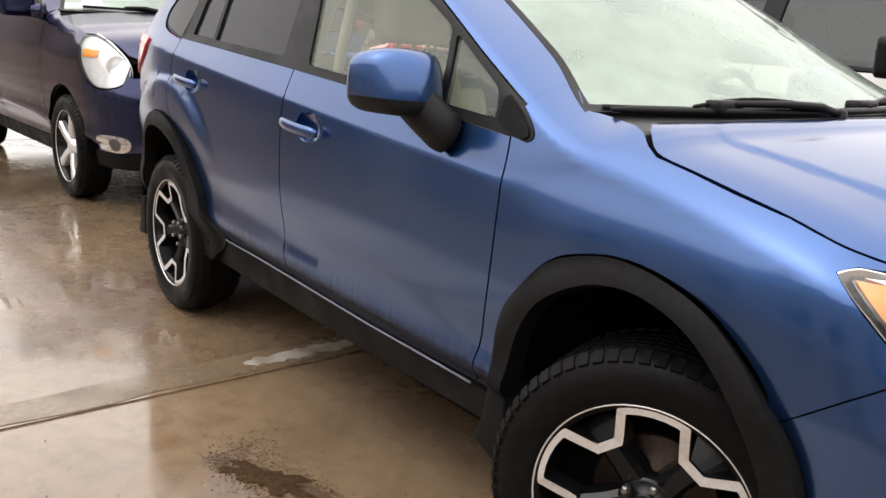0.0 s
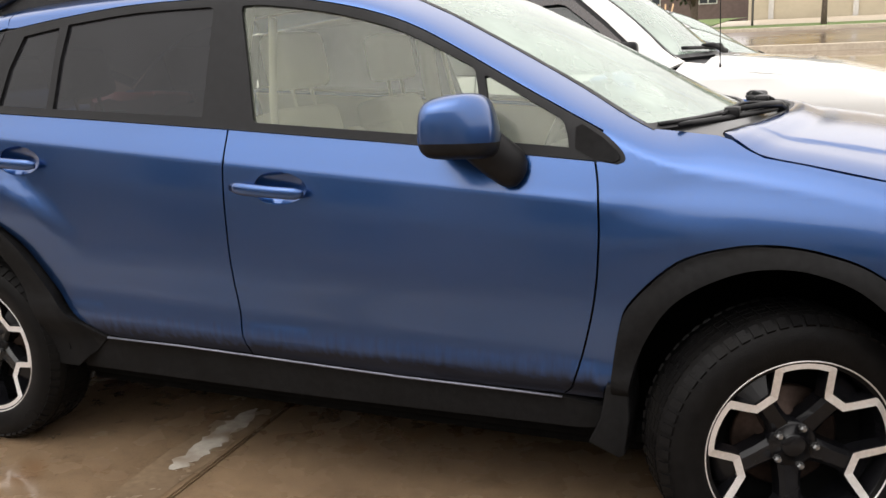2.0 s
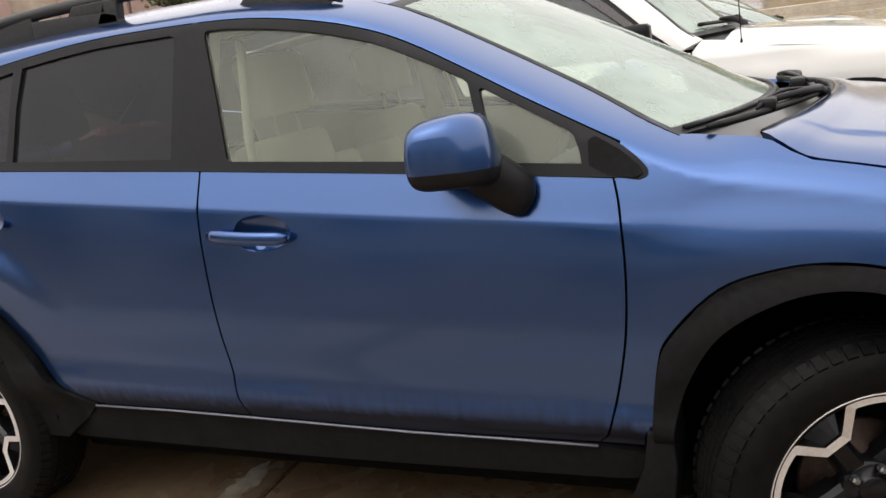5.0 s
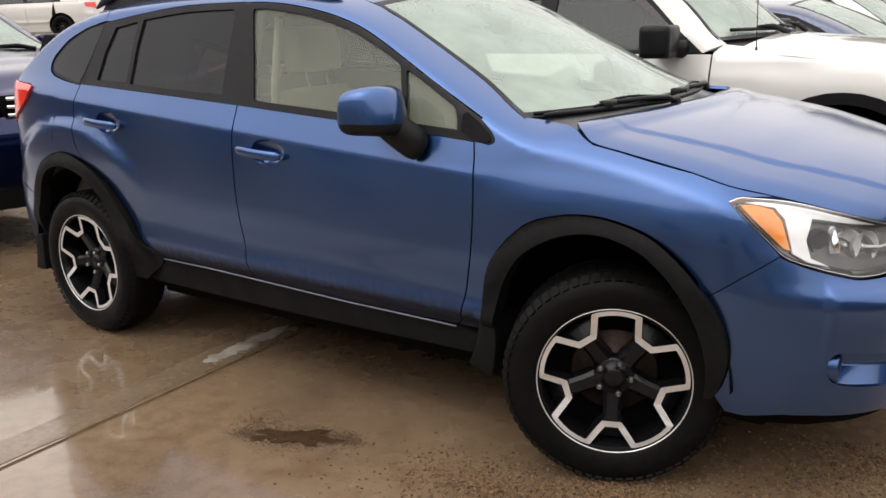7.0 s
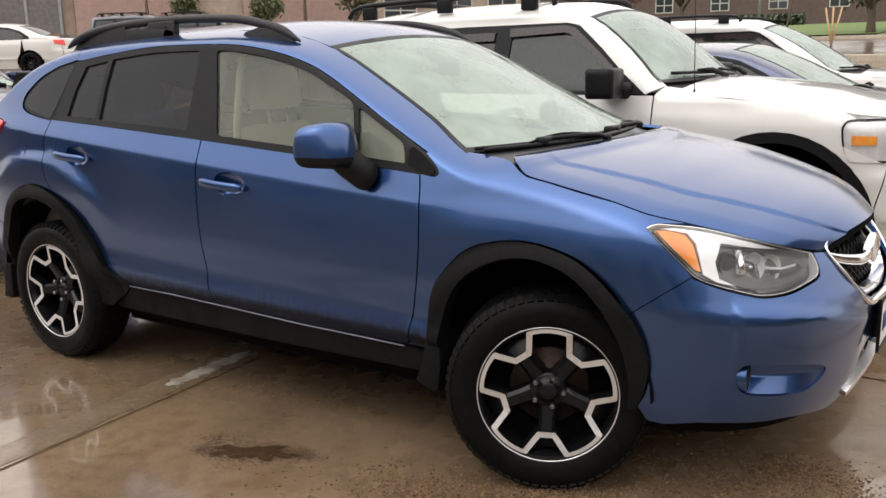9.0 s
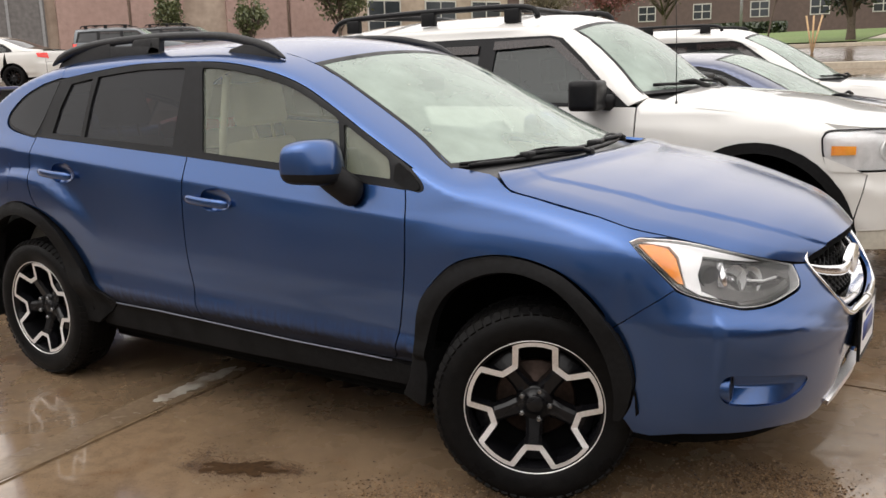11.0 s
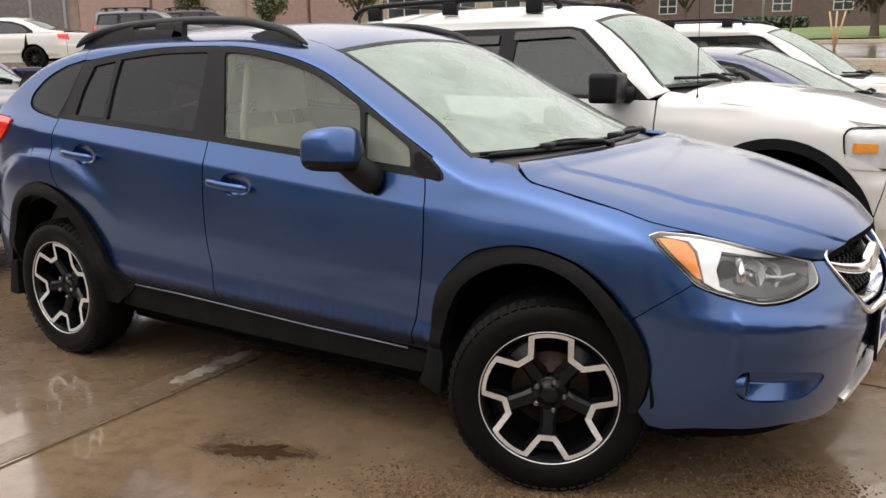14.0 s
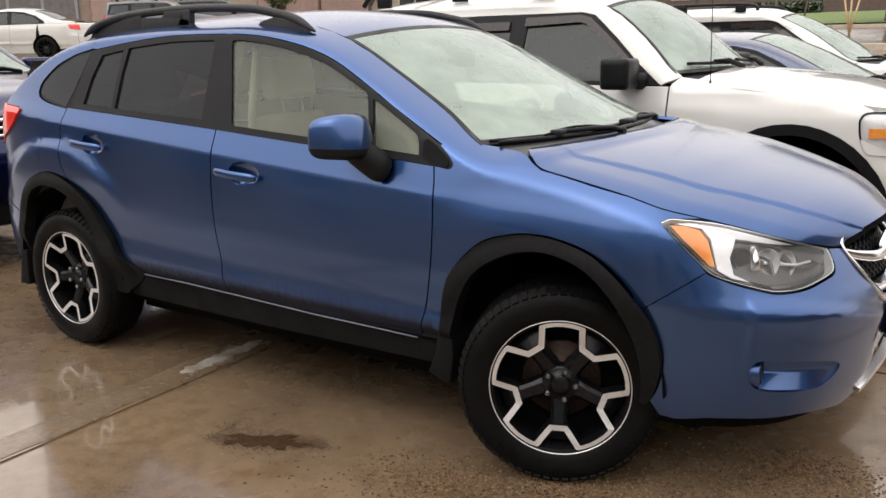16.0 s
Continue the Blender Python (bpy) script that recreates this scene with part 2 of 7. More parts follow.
LAMPSILVER = material("lamp_reflector", (0.86, 0.86, 0.85), 0.22, 0.35, grain=0.1, scale=30)
LAMPGREY = material("lamp_bezel", (0.10, 0.095, 0.09), 0.25, 0.4, grain=0.2, scale=30)
LAMPDARK = material("lamp_chrome", (0.16, 0.155, 0.145), 0.14, 0.85, grain=0.25, scale=30)
PLATE = material("plate_white", (0.75, 0.75, 0.76), 0.4, grain=0.05, scale=60)
MARK = material("plate_mark", (0.06, 0.08, 0.22), 0.5, grain=0.1, scale=60)
G_SCREEN = glass("windscreen_glass", (0.86, 0.95, 0.90), 0.50, (0.44, 0.55, 0.47), 0.06, 110, relief=0.4)
G_FRONT = glass("clear_side_glass", (0.80, 0.85, 0.78), 0.22, (0.36, 0.39, 0.32), 0.03, 0, 1.45)
G_TINT = glass("privacy_glass", (0.05, 0.05, 0.055), 0.16, (0.085, 0.088, 0.10), 0.06, 160, 1.32, 0.12)
G_LENS = glass("lamp_lens", (0.97, 0.97, 0.98), 0.02, (0.8, 0.8, 0.8), 0.02)


# ---------------------------------------------------------------- building helpers
def part(name, bm, mat, parent, label="", smooth=True):
    me = bpy.data.meshes.new(name)
    if smooth:
        for fc in bm.faces:
            fc.smooth = True
    lay = bm.verts.layers.float_vector.get("skin_normal")
    custom = None
    if lay is not None:
        bm.verts.index_update()
        custom = []
        for fc in bm.faces:
            ns = [v[lay].copy() for v in fc.verts]
            good = all(q.length > 0.5 and q.dot(fc.normal) > 0.2 for q in ns)
            custom += [tuple(q) if good else tuple(fc.normal) for q in ns]
        bm.verts.layers.float_vector.remove(lay)
    bm.to_mesh(me)
    if custom:
        me.normals_split_custom_set(custom)
    bm.free()
    me.materials.append(mat)
    ob = new(name, me)
    ob.parent = parent
    if label:
        tagged(ob, label)
    return ob


def herm(xs, ys, t):
    """A smooth curve through the knots that does not swing past them."""
    if t <= xs[0]:
        return ys[0]
    if t >= xs[-1]:
        return ys[-1]
    i = 0
    while t > xs[i + 1]:
        i += 1
    n = len(xs)
    h = xs[i + 1] - xs[i]
    d = (ys[i + 1] - ys[i]) / h

    def slope(k):
        if k == 0 or k == n - 1:
            return d
        a = (ys[k] - ys[k - 1]) / (xs[k] - xs[k - 1])
        b = (ys[k + 1] - ys[k]) / (xs[k + 1] - xs[k])
        return 0.0 if a * b <= 0 else 2 * a * b / (a + b)
    m0, m1 = slope(i), slope(i + 1)
    s = (t - xs[i]) / h
    return ys[i] * (1 + 2 * s) * (1 - s) ** 2 + h * m0 * s * (1 - s) ** 2 + ys[i + 1] * s * s * (3 - 2 * s) + h * m1 * s * s * (s - 1)


def spl(pts, n=6):
    """Points along a smooth open curve through pts."""
    out = []
    k = len(pts)
    for i in range(k - 1):
        p0, p1, p2, p3 = pts[max(i - 1, 0)], pts[i], pts[i + 1], pts[min(i + 2, k - 1)]
        for j in range(n):
            t = j / n
            out.append(tuple(0.5 * (2 * b + (c - a) * t + (2 * a - 5 * b + 4 * c - d) * t * t + (3 * b - a - 3 * c + d) * t ** 3) for a, b, c, d in zip(p0, p1, p2, p3)))
    out.append(tuple(pts[-1]))
    return out


def inside(poly, x, y):
    r = False
    j = len(poly) - 1
    for i in range(len(poly)):
        (xi, yi), (xj, yj) = poly[i], poly[j]
        if (yi > y) != (yj > y) and x < (xj - xi) * (y - yi) / (yj - yi) + xi:
            r = not r
        j = i
    return r


def fine_loop(loop, step):
    out = []
    for i in range(len(loop)):
        a, b = loop[i], loop[(i + 1) % len(loop)]
        d = math.hypot(b[0] - a[0], b[1] - a[1])
        if d < 1e-5:
            continue
        k = max(1, int(math.ceil(d / step)))
        for j in range(k):
            out.append((a[0] + (b[0] - a[0]) * j / k, a[1] + (b[1] - a[1]) * j / k))
    return out


def sheet(outline, fn, step=0.035, thick=0.012, lift=0.0, centre=(0, 0, 0.7), holes=(), ridges=()):
    """A panel: the outline filled with a fine net, laid on the surface fn(u, v), with a folded edge."""
    loops = [fine_loop(outline, step)] + [fine_loop(h, step) for h in holes]
    pts, edges = [], []
    for lp in loops:
        base = len(pts)
        pts += lp
        edges += [(base + i, base + (i + 1) % len(lp)) for i in range(len(lp))]
    xs, ys = [p[0] for p in loops[0]], [p[1] for p in loops[0]]
    ring = np.array(pts)
    for a, b in ridges:
        for u in np.arange(min(xs) + 0.006, max(xs), 0.012):
            v = a + b * u
            if inside(loops[0], u, v) and not any(inside(h, u, v) for h in loops[1:]) and ((ring[:, 0] - u) ** 2 + (ring[:, 1] - v) ** 2).min() > 0.006 ** 2:
                pts.append((float(u), float(v)))
    ring = np.array(pts)
    u = min(xs) + step * 0.5
    while u < max(xs):
        v = min(ys) + step * 0.5
        while v < max(ys):
            if inside(loops[0], u, v) and not any(inside(h, u, v) for h in loops[1:]):
                if ((ring[:, 0] - u) ** 2 + (ring[:, 1] - v) ** 2).min() > (0.45 * step) ** 2:
                    pts.append((u, v))
            v += step
        u += step
    vs, _, fs, _, _, _ = delaunay_2d_cdt([Vector(p) for p in pts], edges, [], 1, 1e-6)
    bm = bmesh.new()
    c = Vector(centre)
    top, nrm = [], []
    e = 0.004
    for p in vs:
        q = fn(p.x, p.y)
        du = fn(p.x + e, p.y) - fn(p.x - e, p.y)
        dv = fn(p.x, p.y + e) - fn(p.x, p.y - e)
        nn = du.cross(dv)
        nn = nn.normalized() if nn.length > 1e-12 else Vector((0, 0, 1))
        if nn.dot(q - c) < 0:
            nn = -nn
        top.append(bm.verts.new(q + nn * lift))
        nrm.append(nn)
    for fc in fs:
        mx, my = sum(vs[i].x for i in fc) / len(fc), sum(vs[i].y for i in fc) / len(fc)
        if any(inside(h, mx, my) for h in loops[1:]):
            continue
        try:
            bm.faces.new([top[i] for i in fc])
        except ValueError:
            pass
    bm.verts.index_update()
    bm.normal_update()
    for fc in bm.faces:
        if fc.normal.dot(nrm[fc.verts[0].index]) < 0:
            fc.normal_flip()
    lay = bm.verts.layers.float_vector.new("skin_normal")
    bm.verts.ensure_lookup_table()
    for vt, nn in zip(list(bm.verts), nrm):
        vt[lay] = nn
    if thick:
        bm.verts.index_update()
        rim = [ed for ed in bm.edges if len(ed.link_faces) == 1]
        low = {}
        for ed in rim:
            for vt in ed.verts:
                if vt not in low:
                    low[vt] = bm.verts.new(vt.co - nrm[vt.index] * thick)
        for ed in rim:
            lp = ed.link_loops[0]
            a, b = lp.vert, lp.link_loop_next.vert
            fc = bm.faces.new([b, a, low[a], low[b]])
            ed.smooth = False
    bm.normal_update()
    return bm


def lathe(profile, n=48, axis='y', arc=1.0):
    """A turned body: profile of (along the axis, radius)."""
    bm = bmesh.new()
    rings = []
    for a, r in profile:
        ring = []
        for i in range(n):
            t = 2 * math.pi * i / n * arc
            c, s = math.cos(t) * r, math.sin(t) * r
            ring.append(bm.verts.new((c, a, s) if axis == 'y' else (a, c, s) if axis == 'x' else (c, s, a)))
        rings.append(ring)
    for k in range(len(rings) - 1):
        for i in range(n):
            j = (i + 1) % n
            bm.faces.new((rings[k][i], rings[k][j], rings[k + 1][j], rings[k + 1][i]))
    bmesh.ops.recalc_face_normals(bm, faces=bm.faces)
    return bm


def box(x0, x1, y0, y1, z0, z1, bevel=0.0, seg=2):
    bm = bmesh.new()
    bmesh.ops.create_cube(bm, size=1.0)
    for v in bm.verts:
        v.co = Vector(((x0 + x1) / 2 + v.co.x * (x1 - x0), (y0 + y1) / 2 + v.co.y * (y1 - y0), (z0 + z1) / 2 + v.co.z * (z1 - z0)))
    if bevel:
        bmesh.ops.bevel(bm, geom=bm.edges[:], offset=bevel, segments=seg, profile=0.7, affect='EDGES')
    return bm


def tube(points, radius, n=8, flat=1.0, ends=True):
    """A round or flattened bar along points; radius may be a list."""
    bm = bmesh.new()
    rings = []
    k = len(points)
    P = [Vector(p) for p in points]
    for i, p in enumerate(P):
        d = (P[min(i + 1, k - 1)] - P[max(i - 1, 0)]).normalized()
        up = Vector((0, 0, 1)) if abs(d.z) < 0.9 else Vector((0, 1, 0))
        a = d.cross(up).normalized()
        b = a.cross(d).normalized()
        r = radius[i] if isinstance(radius, (list, tuple)) else radius
        rings.append([bm.verts.new(p + a * math.cos(2 * math.pi * j / n) * r * flat + b * math.sin(2 * math.pi * j / n) * r) for j in range(n)])
    for i in range(k - 1):
        for j in range(n):
            q = (j + 1) % n
            bm.faces.new((rings[i][j], rings[i][q], rings[i + 1][q], rings[i + 1][j]))
    if ends:
        bm.faces.new(rings[0])
        bm.faces.new(rings[-1])
    bmesh.ops.recalc_face_normals(bm, faces=bm.faces)
    return bm


def join(*bms):
    out = bmesh.new()
    for b in bms:
        me = bpy.data.meshes.new("tmp")
        b.to_mesh(me)
        b.free()
        out.from_mesh(me)
        bpy.data.meshes.remove(me)
    return out


def prism(outline, y0, y1, bevel=0.0):
    """An outline in x and z, drawn out along y."""
    bm = bmesh.new()
    a = [bm.verts.new((x, y0, z)) for x, z in outline]
    b = [bm.verts.new((x, y1, z)) for x, z in outline]
    bm.faces.new(a)
    bm.faces.new(b)
    for i in range(len(a)):
        j = (i + 1) % len(a)
        bm.faces.new((a[i], a[j], b[j], b[i]))
    bmesh.ops.recalc_face_normals(bm, faces=bm.faces)
    if bevel:
        bmesh.ops.bevel(bm, geom=bm.edges[:], offset=bevel, segments=2, profile=0.7, affect='EDGES')
    return bm


class Shape:
    """The outer skin of a car: a plan curve from tail to nose, upright profiles, and the line where sides meet roof and bonnet."""

    def __init__(self, plan, belt, shoulder, crease, edge, pull, nose, tail, tumble=0.35, corner=(1.62, 2.1), back=(-1.75, -2.1), sill=0.3, swell=None):
        pts = spl(plan, 10)
        run = np.concatenate([[0.0], np.cumsum(np.hypot(np.diff([p[0] for p in pts]), np.diff([p[1] for p in pts])))])
        even = np.linspace(0, run[-1], int(run[-1] / 0.01))
        fair = []
        for axis in (0, 1):
            row = np.interp(even, run, [p[axis] for p in pts])
            for _ in range(3):
                ends = np.concatenate([2 * row[0] - row[6:0:-1], row, 2 * row[-1] - row[-2:-8:-1]]) if axis else np.concatenate([row[6:0:-1], row, row[-2:-8:-1]])
                row = np.convolve(ends, np.ones(13) / 13, mode="valid")
            fair.append(row)
        pts = list(zip(fair[0].tolist(), fair[1].tolist()))
        acc = [0.0]
        for a, b in zip(pts, pts[1:]):
            acc.append(acc[-1] + math.hypot(b[0] - a[0], b[1] - a[1]))
        xs = [p[0] for p in pts]
        k = min(range(len(xs)), key=lambda i: abs(xs[i]))
        zero = acc[k] - xs[k]
        self.s = np.array(acc) - zero
        self.px, self.py = np.array(xs), np.array([p[1] for p in pts])
        self.belt, self.shoulder, self.crease = belt, shoulder, crease
        self.edge_x, self.edge_z = zip(*edge)
        self.pull_x, self.pull_a = zip(*pull)
        self.nose, self.tail = list(zip(*nose)), list(zip(*tail))
        self.tumble, self.corner, self.back, self.sill, self.swell = tumble, corner, back, sill, swell
        self.first, self.last = float(self.s[0]), float(self.s[-1])

    def plan(self, u):
        x, y = float(np.interp(u, self.s, self.px)), float(np.interp(u, self.s, self.py))
        e = 0.03
        dx = float(np.interp(u + e, self.s, self.px) - np.interp(u - e, self.s, self.px))
        dy = float(np.interp(u + e, self.s, self.py) - np.interp(u - e, self.s, self.py))
        d = math.hypot(dx, dy) or 1.0
        return x, y, -dy / d, dx / d

    def edge(self, x):
        return sum(herm(self.edge_x, self.edge_z, x + d) for d in (-0.07, -0.035, 0.0, 0.035, 0.07)) / 5

    def side(self, x, z):
        zb = self.belt[0] + self.belt[1] * x
        zs = self.shoulder[0] + self.shoulder[1] * x
        zc = self.crease[0] + self.crease[1] * x
        h = zs - zc
        k = min(1.0, max(0.0, (x - 0.72) / 0.45))
        k = 0.010 + 0.055 * k * k * (3 - 2 * k)
        ks = (0.05, self.sill, self.sill + 0.10, zc - 0.07 * h, zc - 0.03 * h, zc + 0.05 * h, zc + 0.12 * h, zc + 0.30 * h, zc + 0.50 * h, zc + 0.75 * h, zs - k, zs, zs + k, zb, zb + 0.15, zb + 0.45)
        ts = self.tumble
        vs = (-0.14, -0.070, -0.055, -0.0120, -0.0115, -0.0170, -0.0155, -0.0042, 0.0010, -0.0016, -0.012 + 0.13 * k, -0.0115 - 0.05 * k, -0.012 - 0.34 * k, -0.048, -0.048 - 0.15 * ts, -0.048 - 0.45 * ts)
        g = herm(ks, vs, z)
        ze = self.edge(x)
        if z > ze - 0.0001:
            g -= herm(self.pull_x, self.pull_a, x) * ((z - ze) / 0.06) ** 2
        return g

    def at(self, u, z, side=-1, lift=0.0):
        x, y, nx, ny = self.plan(u)
        g = self.side(min(max(x, -9), 9), z)
        c0, c1 = self.corner
        if u > c0:
            w = min(1.0, (u - c0) / (c1 - c0))
            w = w * w * (3 - 2 * w)
            g = g * (1 - w) + w * herm(self.nose[0], self.nose[1], z)
        b0, b1 = self.back
        if u < b0:
            w = min(1.0, (u - b0) / (b1 - b0))
            w = w * w * (3 - 2 * w)
            g = g * (1 - w) + w * herm(self.tail[0], self.tail[1], z)
        g += lift + (self.swell(u, z) if self.swell else 0.0)
        return Vector((x + nx * g, side * (y + ny * g), z))

    def skin(self, side, lift=0.0):
        return lambda u, z: self.at(u, z, side, lift)

    def top(self, crown, bow):
        """The roof and windscreens: u along the car, v from -1 to 1 across, between the two upper edges."""
        cx, cz = zip(*crown)
        bx, bz = zip(*bow)

        def fn(u, v):
            p = self.at(u, self.edge(u) + 0.06, 1)
            k = 1 - v * v
            return Vector((p.x + herm(bx, bz, u) * k, p.y * v, p.z + herm(cx, cz, u) * k))
        return fn


def thing(name, label, category, group="", at=None, kind=""):
    ob = new(name)
    if at is not None:
        ob.matrix_world = at
    tagged(ob, label, category, group, kind)
    return ob


# ---------------------------------------------------------------- the blue crossover
def bumper_crease(u, z):
    """The raised fold that runs round the bumper under the headlamp and ends at an upright fold beside the fog lamp."""
    a = min(1.0, max(0.0, (u - 1.900) / 0.035)) * min(1.0, max(0.0, (2.62 - u) / 0.15))
    if a <= 0 or z > 0.75:
        return 0.0
    zc = 0.665 - 0.105 * max(0.0, u - 1.92) - 0.09 * max(0.0, u - 2.05)
    d = z - zc
    b = max(0.0, 1 - d / 0.045) if d > 0 else max(0.0, 1 + d / 0.26)
    b = b * b * (3 - 2 * b) if d > 0 else b
    return 0.018 * a * a * (3 - 2 * a) * b


def haunch(u, z):
    """The wings swell out over both wheels."""
    g = bumper_crease(u, z)
    if u > 1.48 and 0.26 < z < 0.66:
        w = min(1.0, (u - 1.48) / 0.12)
        k = min(1.0, max(0.0, (u - 1.62) / 0.48))
        plain = herm((0.26, 0.36, 0.46, 0.56, 0.66), (-0.068, -0.040, -0.022, -0.013, XV.side(u, 0.66)), z)
        g += (plain - XV.side(u, z)) * w * w * (3 - 2 * w) * (1 - k * k * (3 - 2 * k))
    for cx, cz, r0, r1, a in ((-1.31, 0.345, 0.69, 0.60, 0.021), (1.30, 0.335, 0.68, 0.53, 0.005)):
        w = min(1.0, max(0.0, (r0 - math.hypot(u - cx, z - cz)) / (r0 - r1)))
        h = min(1.0, max(0.0, (z - 0.68) / 0.20)) * min(1.0, max(0.0, (1.02 - z) / 0.05))
        f = min(1.0, max(0.0, (1.62 - u) / 0.14))
        g += a * w * w * (3 - 2 * w) * h * h * (3 - 2 * h) * f * f * (3 - 2 * f)
    return g


XV = Shape(
    plan=[(-2.20, 0.0), (-2.18, 0.35), (-2.11, 0.60), (-1.98, 0.745), (-1.78, 0.82), (-1.45, 0.858), (-1.0, 0.868), (-0.3, 0.872), (0.3, 0.870), (0.8, 0.864), (1.2, 0.866), (1.48, 0.868),
          (1.62, 0.862), (1.75, 0.843), (1.88, 0.80), (1.98, 0.725), (2.06, 0.61), (2.12, 0.46), (2.165, 0.28), (2.19, 0.0)],
    belt=(1.078, -0.065), shoulder=(0.978, -0.079), crease=(0.512, -0.030),
    edge=[(-2.1, 1.01), (-1.95, 1.07), (-1.8, 1.165), (-1.68, 1.245), (-1.55, 1.318), (-1.42, 1.372), (-1.25, 1.412), (-1.1, 1.435), (-0.6, 1.458), (-0.25, 1.458), (0.1, 1.425), (0.28, 1.375), (0.53, 1.255), (0.77, 1.125), (0.97, 1.015), (1.1, 0.975), (1.24, 0.955), (1.45, 0.915), (1.65, 0.865), (1.9, 0.78), (2.1, 0.72)],
    pull=[(-1.6, 0.13), (0.75, 0.125), (0.97, 0.075), (1.15, 0.03), (1.6, 0.03), (1.8, 0.04)],
    nose=[(0.10, -0.16), (0.20, -0.10), (0.28, -0.055), (0.36, -0.032), (0.5, -0.014), (0.625, 0.0), (0.648, -0.005), (0.70, -0.036), (0.75, -0.066), (0.80, -0.100), (0.86, -0.118), (0.95, -0.145)],
    tail=[(0.15, -0.14), (0.3, -0.03), (0.45, 0.0), (0.65, 0.0), (0.75, -0.03), (1.05, -0.10), (1.35, -0.22), (1.5, -0.35)],
    swell=haunch,
)
HUB_X, HUB_Z = 1.300, 0.332
TRIM_TOP = spl([(-1.11, 1.402), (-0.875, 1.432), (-0.593, 1.457), (-0.268, 1.459), (-0.069, 1.449), (0.115, 1.42), (0.259, 1.383), (0.375, 1.338), (0.517, 1.265), (0.658, 1.188), (0.793, 1.117), (0.868, 1.076), (0.916, 1.034), (0.923, 1.012), (0.905, 1.003)], 4)
ARCH_F = spl([(0.915, 0.30), (0.905, 0.462), (0.925, 0.605), (0.955, 0.675), (1.060, 0.776), (1.18, 0.817), (1.28, 0.826), (1.375, 0.814), (1.468, 0.783), (1.557, 0.718), (1.616, 0.645), (1.662, 0.555), (1.678, 0.475), (1.662, 0.395), (1.636, 0.345)], 5)
ARCH_F_IN = spl([(0.945, 0.30), (0.95, 0.46), (0.99, 0.586), (1.062, 0.692), (1.185, 0.763), (1.30, 0.782), (1.40, 0.763), (1.475, 0.722), (1.548, 0.645), (1.60, 0.54), (1.622, 0.44), (1.615, 0.345)], 5)
ARCH_R = spl([(-1.735, 0.30), (-1.70, 0.52), (-1.655, 0.665), (-1.53, 0.79), (-1.345, 0.848), (-1.17, 0.815), (-1.03, 0.725), (-0.925, 0.59), (-0.835, 0.475), (-0.745, 0.418)], 5)
ARCH_R_IN = spl([(-1.69, 0.30), (-1.645, 0.50), (-1.60, 0.625), (-1.495, 0.74), (-1.335, 0.788), (-1.18, 0.755), (-1.07, 0.66), (-1.0, 0.52), (-0.975, 0.40), (-0.965, 0.31)], 5)
DOOR_F = spl([(0.852, 1.008), (0.863, 0.945), (0.870, 0.817), (0.860, 0.674), (0.830, 0.537), (0.797, 0.43), (0.768, 0.397)], 5)
DOOR_M = spl([(-0.208, 1.088), (-0.212, 0.95), (-0.205, 0.70), (-0.190, 0.418)], 5)
DOOR_R = spl([(-1.215, 1.148), (-1.238, 1.06), (-1.236, 0.99), (-1.216, 0.89), (-1.17, 0.822)], 5)


def back_of(loop):
    return list(reversed(loop))


def shifted(loop, dx, dz=0.0):
    return [(x + dx, z + dz) for x, z in loop]


GAP = 0.0028


